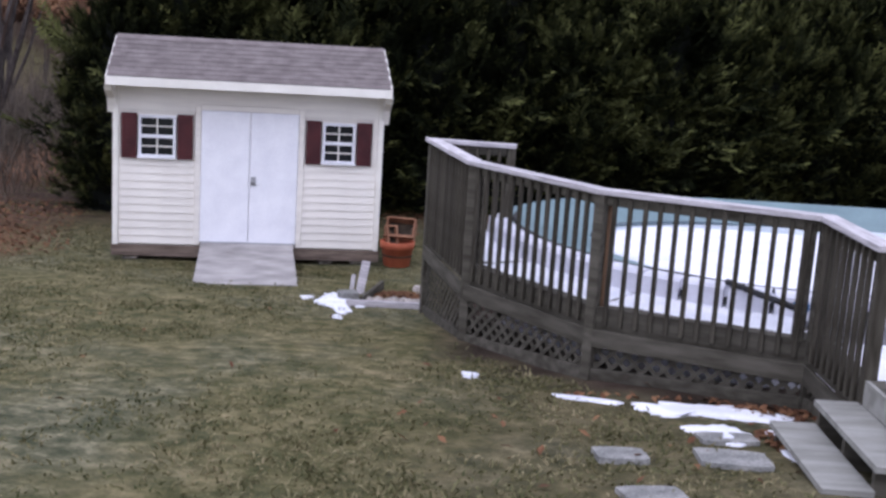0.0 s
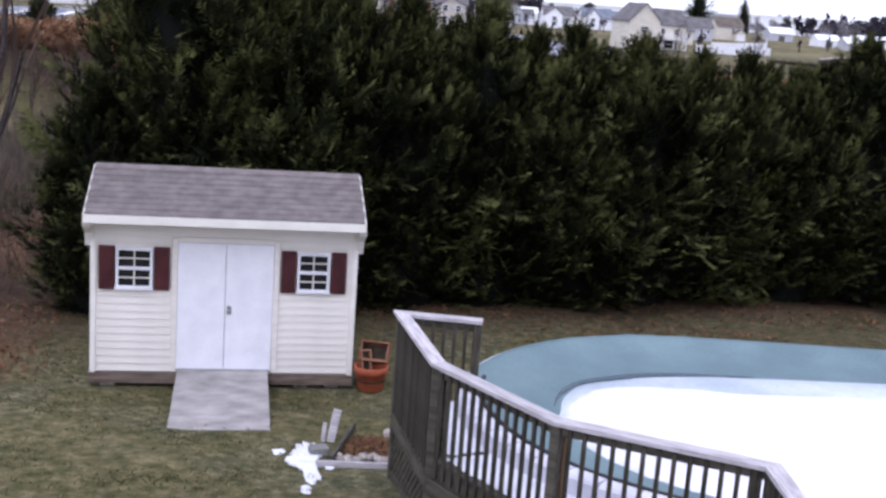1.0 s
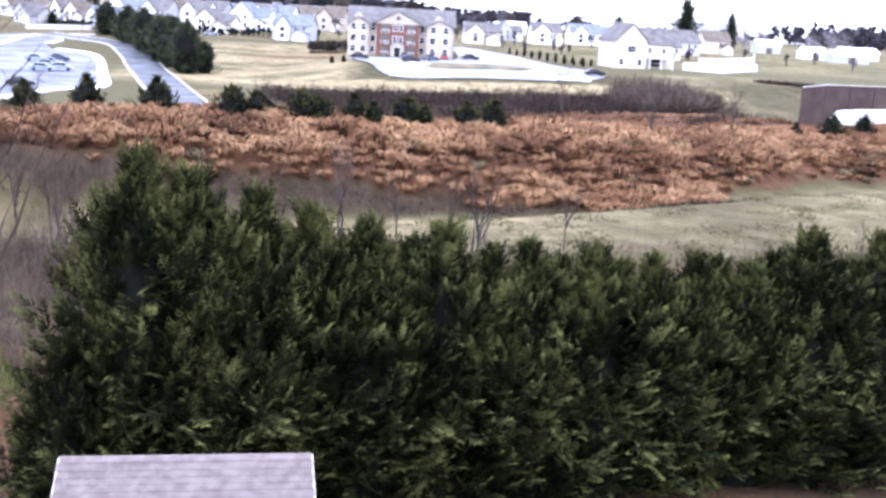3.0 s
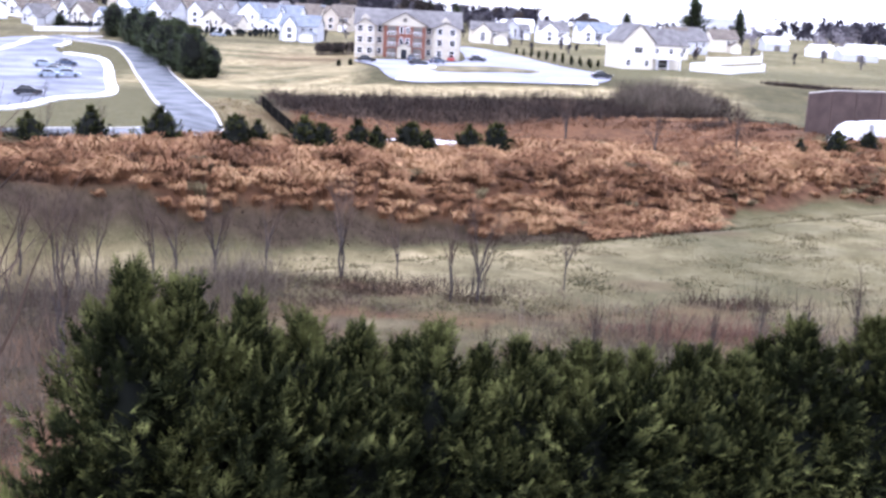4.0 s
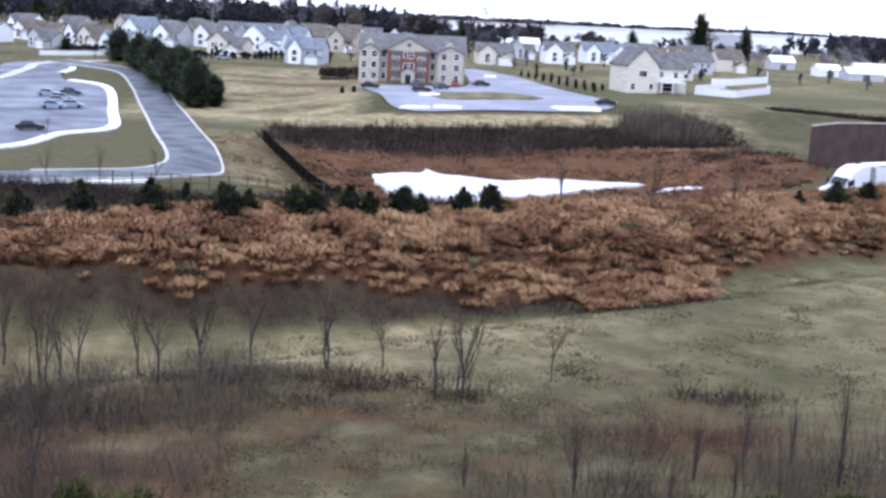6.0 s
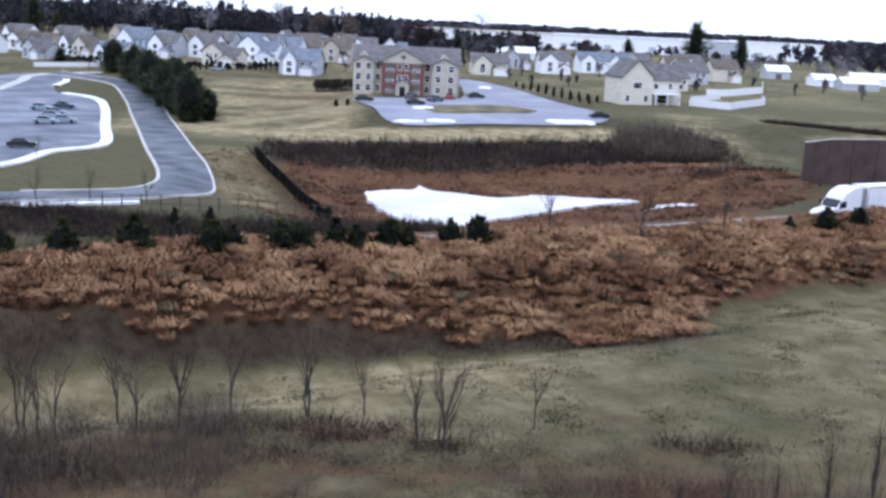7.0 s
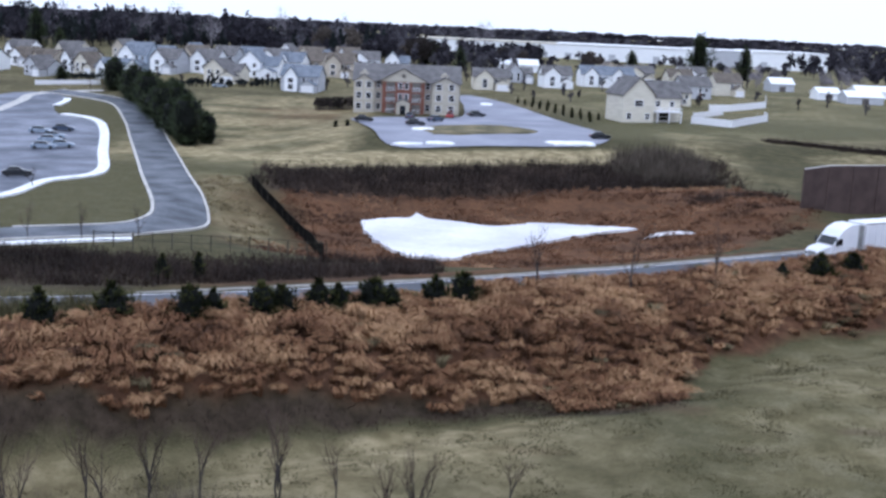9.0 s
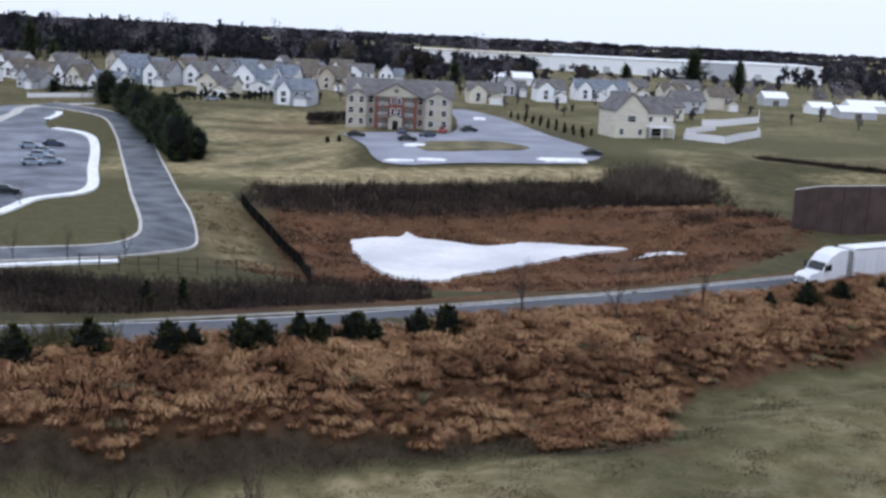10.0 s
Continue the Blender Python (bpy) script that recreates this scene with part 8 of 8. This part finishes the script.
def build_far_bare_trees():
    t = bare_tree(24, 5.0, 0.06, 0.4, 4, "bare_tree", "slim leafless street tree", "bare trees beside the road and drive")
    spots = [(-45.7, 132.5, 1.0), (-39.6, 133, 1.0), (-33.6, 135.5, 0.95), (10.2, 88.5, 1.25), (18.0, 93.2, 1.25), (26.0, 98.8, 1.15), (-95, 318, 1.0), (-88, 314, 0.8), (-100, 322, 0.9), (-58.5, 168, 0.8)]
    for k, (x, y, s) in enumerate(spots):
        m = place(x, y, s, s, 83 * k)
        if k:
            stand(t, m)
        else:
            t.matrix_basis = m


build_far_bare_trees()


FAR_WOOD = leafy("far_bare_woods", (0.012, 0.011, 0.016), (0.028, 0.025, 0.033), (0.085, 0.08, 0.092), patch=0.02, toned=True)
FAR_PINE = leafy("far_evergreens", (0.010, 0.013, 0.015), (0.012, 0.015, 0.016), (0.024, 0.03, 0.03), patch=0.02, toned=True)


DARK_CROWN = leafy("brown_crowns", (0.016, 0.013, 0.012), (0.034, 0.027, 0.025), (0.08, 0.066, 0.056), patch=0.05, toned=True)
WISPY = leafy("wispy_twigs", (0.09, 0.08, 0.09), (0.17, 0.155, 0.17), (0.3, 0.28, 0.31), patch=0.1, toned=True)


def woods(name, spots, material, label, seed, leaf=1.4, per=46, round_top=True):
    """Far woods: every tree a trunk and a crown of rounded boughs, each a loose cloud of small clumps."""
    rng = np.random.default_rng(seed)
    out, tones = [], []
    for x, y, h, r in spots:
        z = land(x, y)
        boughs = 7
        b = unit(rng.normal(size=(boughs, 3))) * rng.uniform(0.25, 0.7, (boughs, 1))
        b[0] = (0, 0, 0.6)
        which = rng.integers(0, boughs, per)
        a = b[which] + unit(rng.normal(size=(per, 3))) * (rng.random((per, 1)) ** 0.4) * rng.uniform(0.3, 0.46, (boughs, 1))[which]
        if not round_top:
            k = np.clip((a[:, 2:3] + 1) / 2, 0, 1)
            a[:, :2] *= 1.25 * (1 - k) + 0.08
        c = np.array([x, y, z + h * 0.56]) + a * np.array([r, r, h * 0.44])
        d = unit(rng.normal(size=(per, 3)) * np.array([0.6, 0.3, 0.5]) + np.array([0, 0, 0.7]))
        s = unit(np.cross(d, np.array([0.2, 1.0, 0]) + 0.4 * rng.normal(size=(per, 3)))) * leaf * rng.uniform(0.3, 0.7, (per, 1))
        d = d * leaf * rng.uniform(0.4, 0.9, (per, 1))
        out.append(np.stack([c - d, c + s, c + d, c - s], 1))
        own = 0.45 + 0.24 * rng.normal()
        tones.append(own + 0.12 * rng.normal(size=boughs)[which] + 0.05 * rng.normal(size=per))
        t = np.array([x, y, z])
        w = np.array([0.25, 0, 0])
        out.append(np.stack([t - w, t + w, t + w * 0.4 + np.array([0, 0, h * 0.8]), t - w * 0.4 + np.array([0, 0, h * 0.8])])[None])
        tones.append(np.array([own]))
    return tagged(solid(name, quads_mesh(name, np.concatenate(out), np.concatenate(tones)), material), label, "woods", kind="stuff")


def build_woods():
    rng = random.Random(77)
    left = [(rng.uniform(-330, -25), rng.uniform(520, 700)) for _ in range(620)]
    left = [(x, y, rng.choice((0.8, 0.9, 1.0, 1.35)) * rng.uniform(8, 14) * (0.76 + 0.24 * smooth(-40, -180, x)), rng.uniform(3.2, 6.5)) for x, y in left]
    woods("woods", left, FAR_WOOD, "dark bare woods behind the far houses", 1, 1.3, 90)
    ever = [(rng.uniform(-330, -40), rng.uniform(490, 640)) for _ in range(130)]
    woods("woods", [(x, y, rng.uniform(9, 16), rng.uniform(3.0, 4.6)) for x, y in ever], FAR_PINE, "dark evergreens among the far woods", 2, 1.3, 80, False)
    mid = [(rng.uniform(-60, 40), rng.uniform(470, 640)) for _ in range(150)]
    woods("woods", [(x, y, rng.uniform(6, 10.5), rng.uniform(2.5, 4.5)) for x, y in mid], FAR_WOOD, "dark bare trees behind the apartment building", 3, 1.0, 90)
    low = [(rng.uniform(0, 260), rng.uniform(500, 660)) for _ in range(80)]
    woods("woods", [(x, y, rng.uniform(3, 6.5), rng.uniform(2, 4)) for x, y in low], FAR_WOOD, "low grey trees between the far houses", 7, 0.8, 70)
    ridge = [(rng.uniform(-900, 1300), rng.uniform(1400, 1900)) for _ in range(1000)]
    woods("woods", [(x, y, rng.uniform(6, 11.5), rng.uniform(7, 14)) for x, y in ridge], FAR_WOOD, "dark wooded ridge along the horizon", 4, 3.0, 60)
    beyond = [(rng.uniform(-1800, 2400), rng.uniform(3000, 4300)) for _ in range(900)]
    woods("woods", [(x, y, rng.uniform(14, 21), rng.uniform(20, 36)) for x, y in beyond], FAR_WOOD, "wooded hills closing the far horizon", 18, 7.0, 45)
    right = [(rng.uniform(175, 420), rng.uniform(470, 760)) for _ in range(260)]
    woods("woods", [(x, y, rng.uniform(6, 14), rng.uniform(3, 5)) for x, y in right], FAR_WOOD, "dark bare trees behind the far yards", 5, 1.2, 80)
    yard = [(rng.uniform(-150, 130), rng.uniform(355, 480)) for _ in range(120)]
    woods("woods", [(x, y, rng.uniform(2, 5.5), rng.uniform(0.9, 1.8)) for x, y in yard], FAR_WOOD, "bare shrubs in the far front yards", 6, 0.35, 60)
    # single trees that stand out: round brown crowns by the apartments, a wispy tall one on the skyline
    woods("woods", [(-15, 497, 13, 9), (-10, 500, 11.5, 7), (-19, 503, 10, 6), (20, 520, 9, 6), (30, 515, 8, 6), (60, 520, 9, 7), (-46, 500, 16, 8), (-58, 505, 15, 7)], DARK_CROWN, "round dark brown tree crowns behind the apartments", 14, 0.9, 420)
    woods("woods", [(14, 640, 20, 9), (-92, 600, 21, 9), (-150, 610, 21, 9), (-205, 600, 20, 9), (-60, 610, 19, 9), (110, 470, 7, 4), (118, 455, 9, 4), (140, 440, 8, 5), (150, 452, 9, 6), (128, 470, 8, 5), (163, 470, 9, 7), (-110, 520, 19, 7), (-80, 540, 18, 8), (-140, 530, 19, 8)], WISPY, "wispy grey leafless tree crowns", 15, 0.45, 330)
    # clipped shrubs before the far front yards and a brown hedge beside the apartments
    g1 = [(-82 + 27 * k / 22 + rng.uniform(-0.5, 0.5), 349 + 15 * k / 22 + rng.uniform(-1, 1)) for k in range(23)]
    g1 += [(-118 + 8 * k / 8, 353.5 + 6 * k / 8) for k in range(9)]
    woods("woods", [(x, y, rng.uniform(1.6, 3.0), rng.uniform(0.9, 1.7)) for x, y in g1], FAR_PINE, "dark shrubs along the far front yards", 16, 0.5, 60)
    woods("woods", [(-34.5 + 0.55 * k, 303 + rng.uniform(-0.6, 0.6), 3.4, 1.0) for k in range(18)], DARK_CROWN, "brown leafless hedge beside the apartment building", 17, 0.4, 80)
    # dark weeds along the drainage ditch
    rng2 = np.random.default_rng(9)
    x = rng2.uniform(72, 100, 500)
    y = 261 - 0.62 * (x - 72) + 0.006 * (x - 72) ** 2 + rng2.normal(size=500) * 1.0
    thicket("dark_scrub", x, y, rng2.uniform(0.5, 1.3, 500), 8, 0.06, DARK_TWIG, "dark weeds along a drainage ditch", 48, 0.6, 0.5)


build_woods()
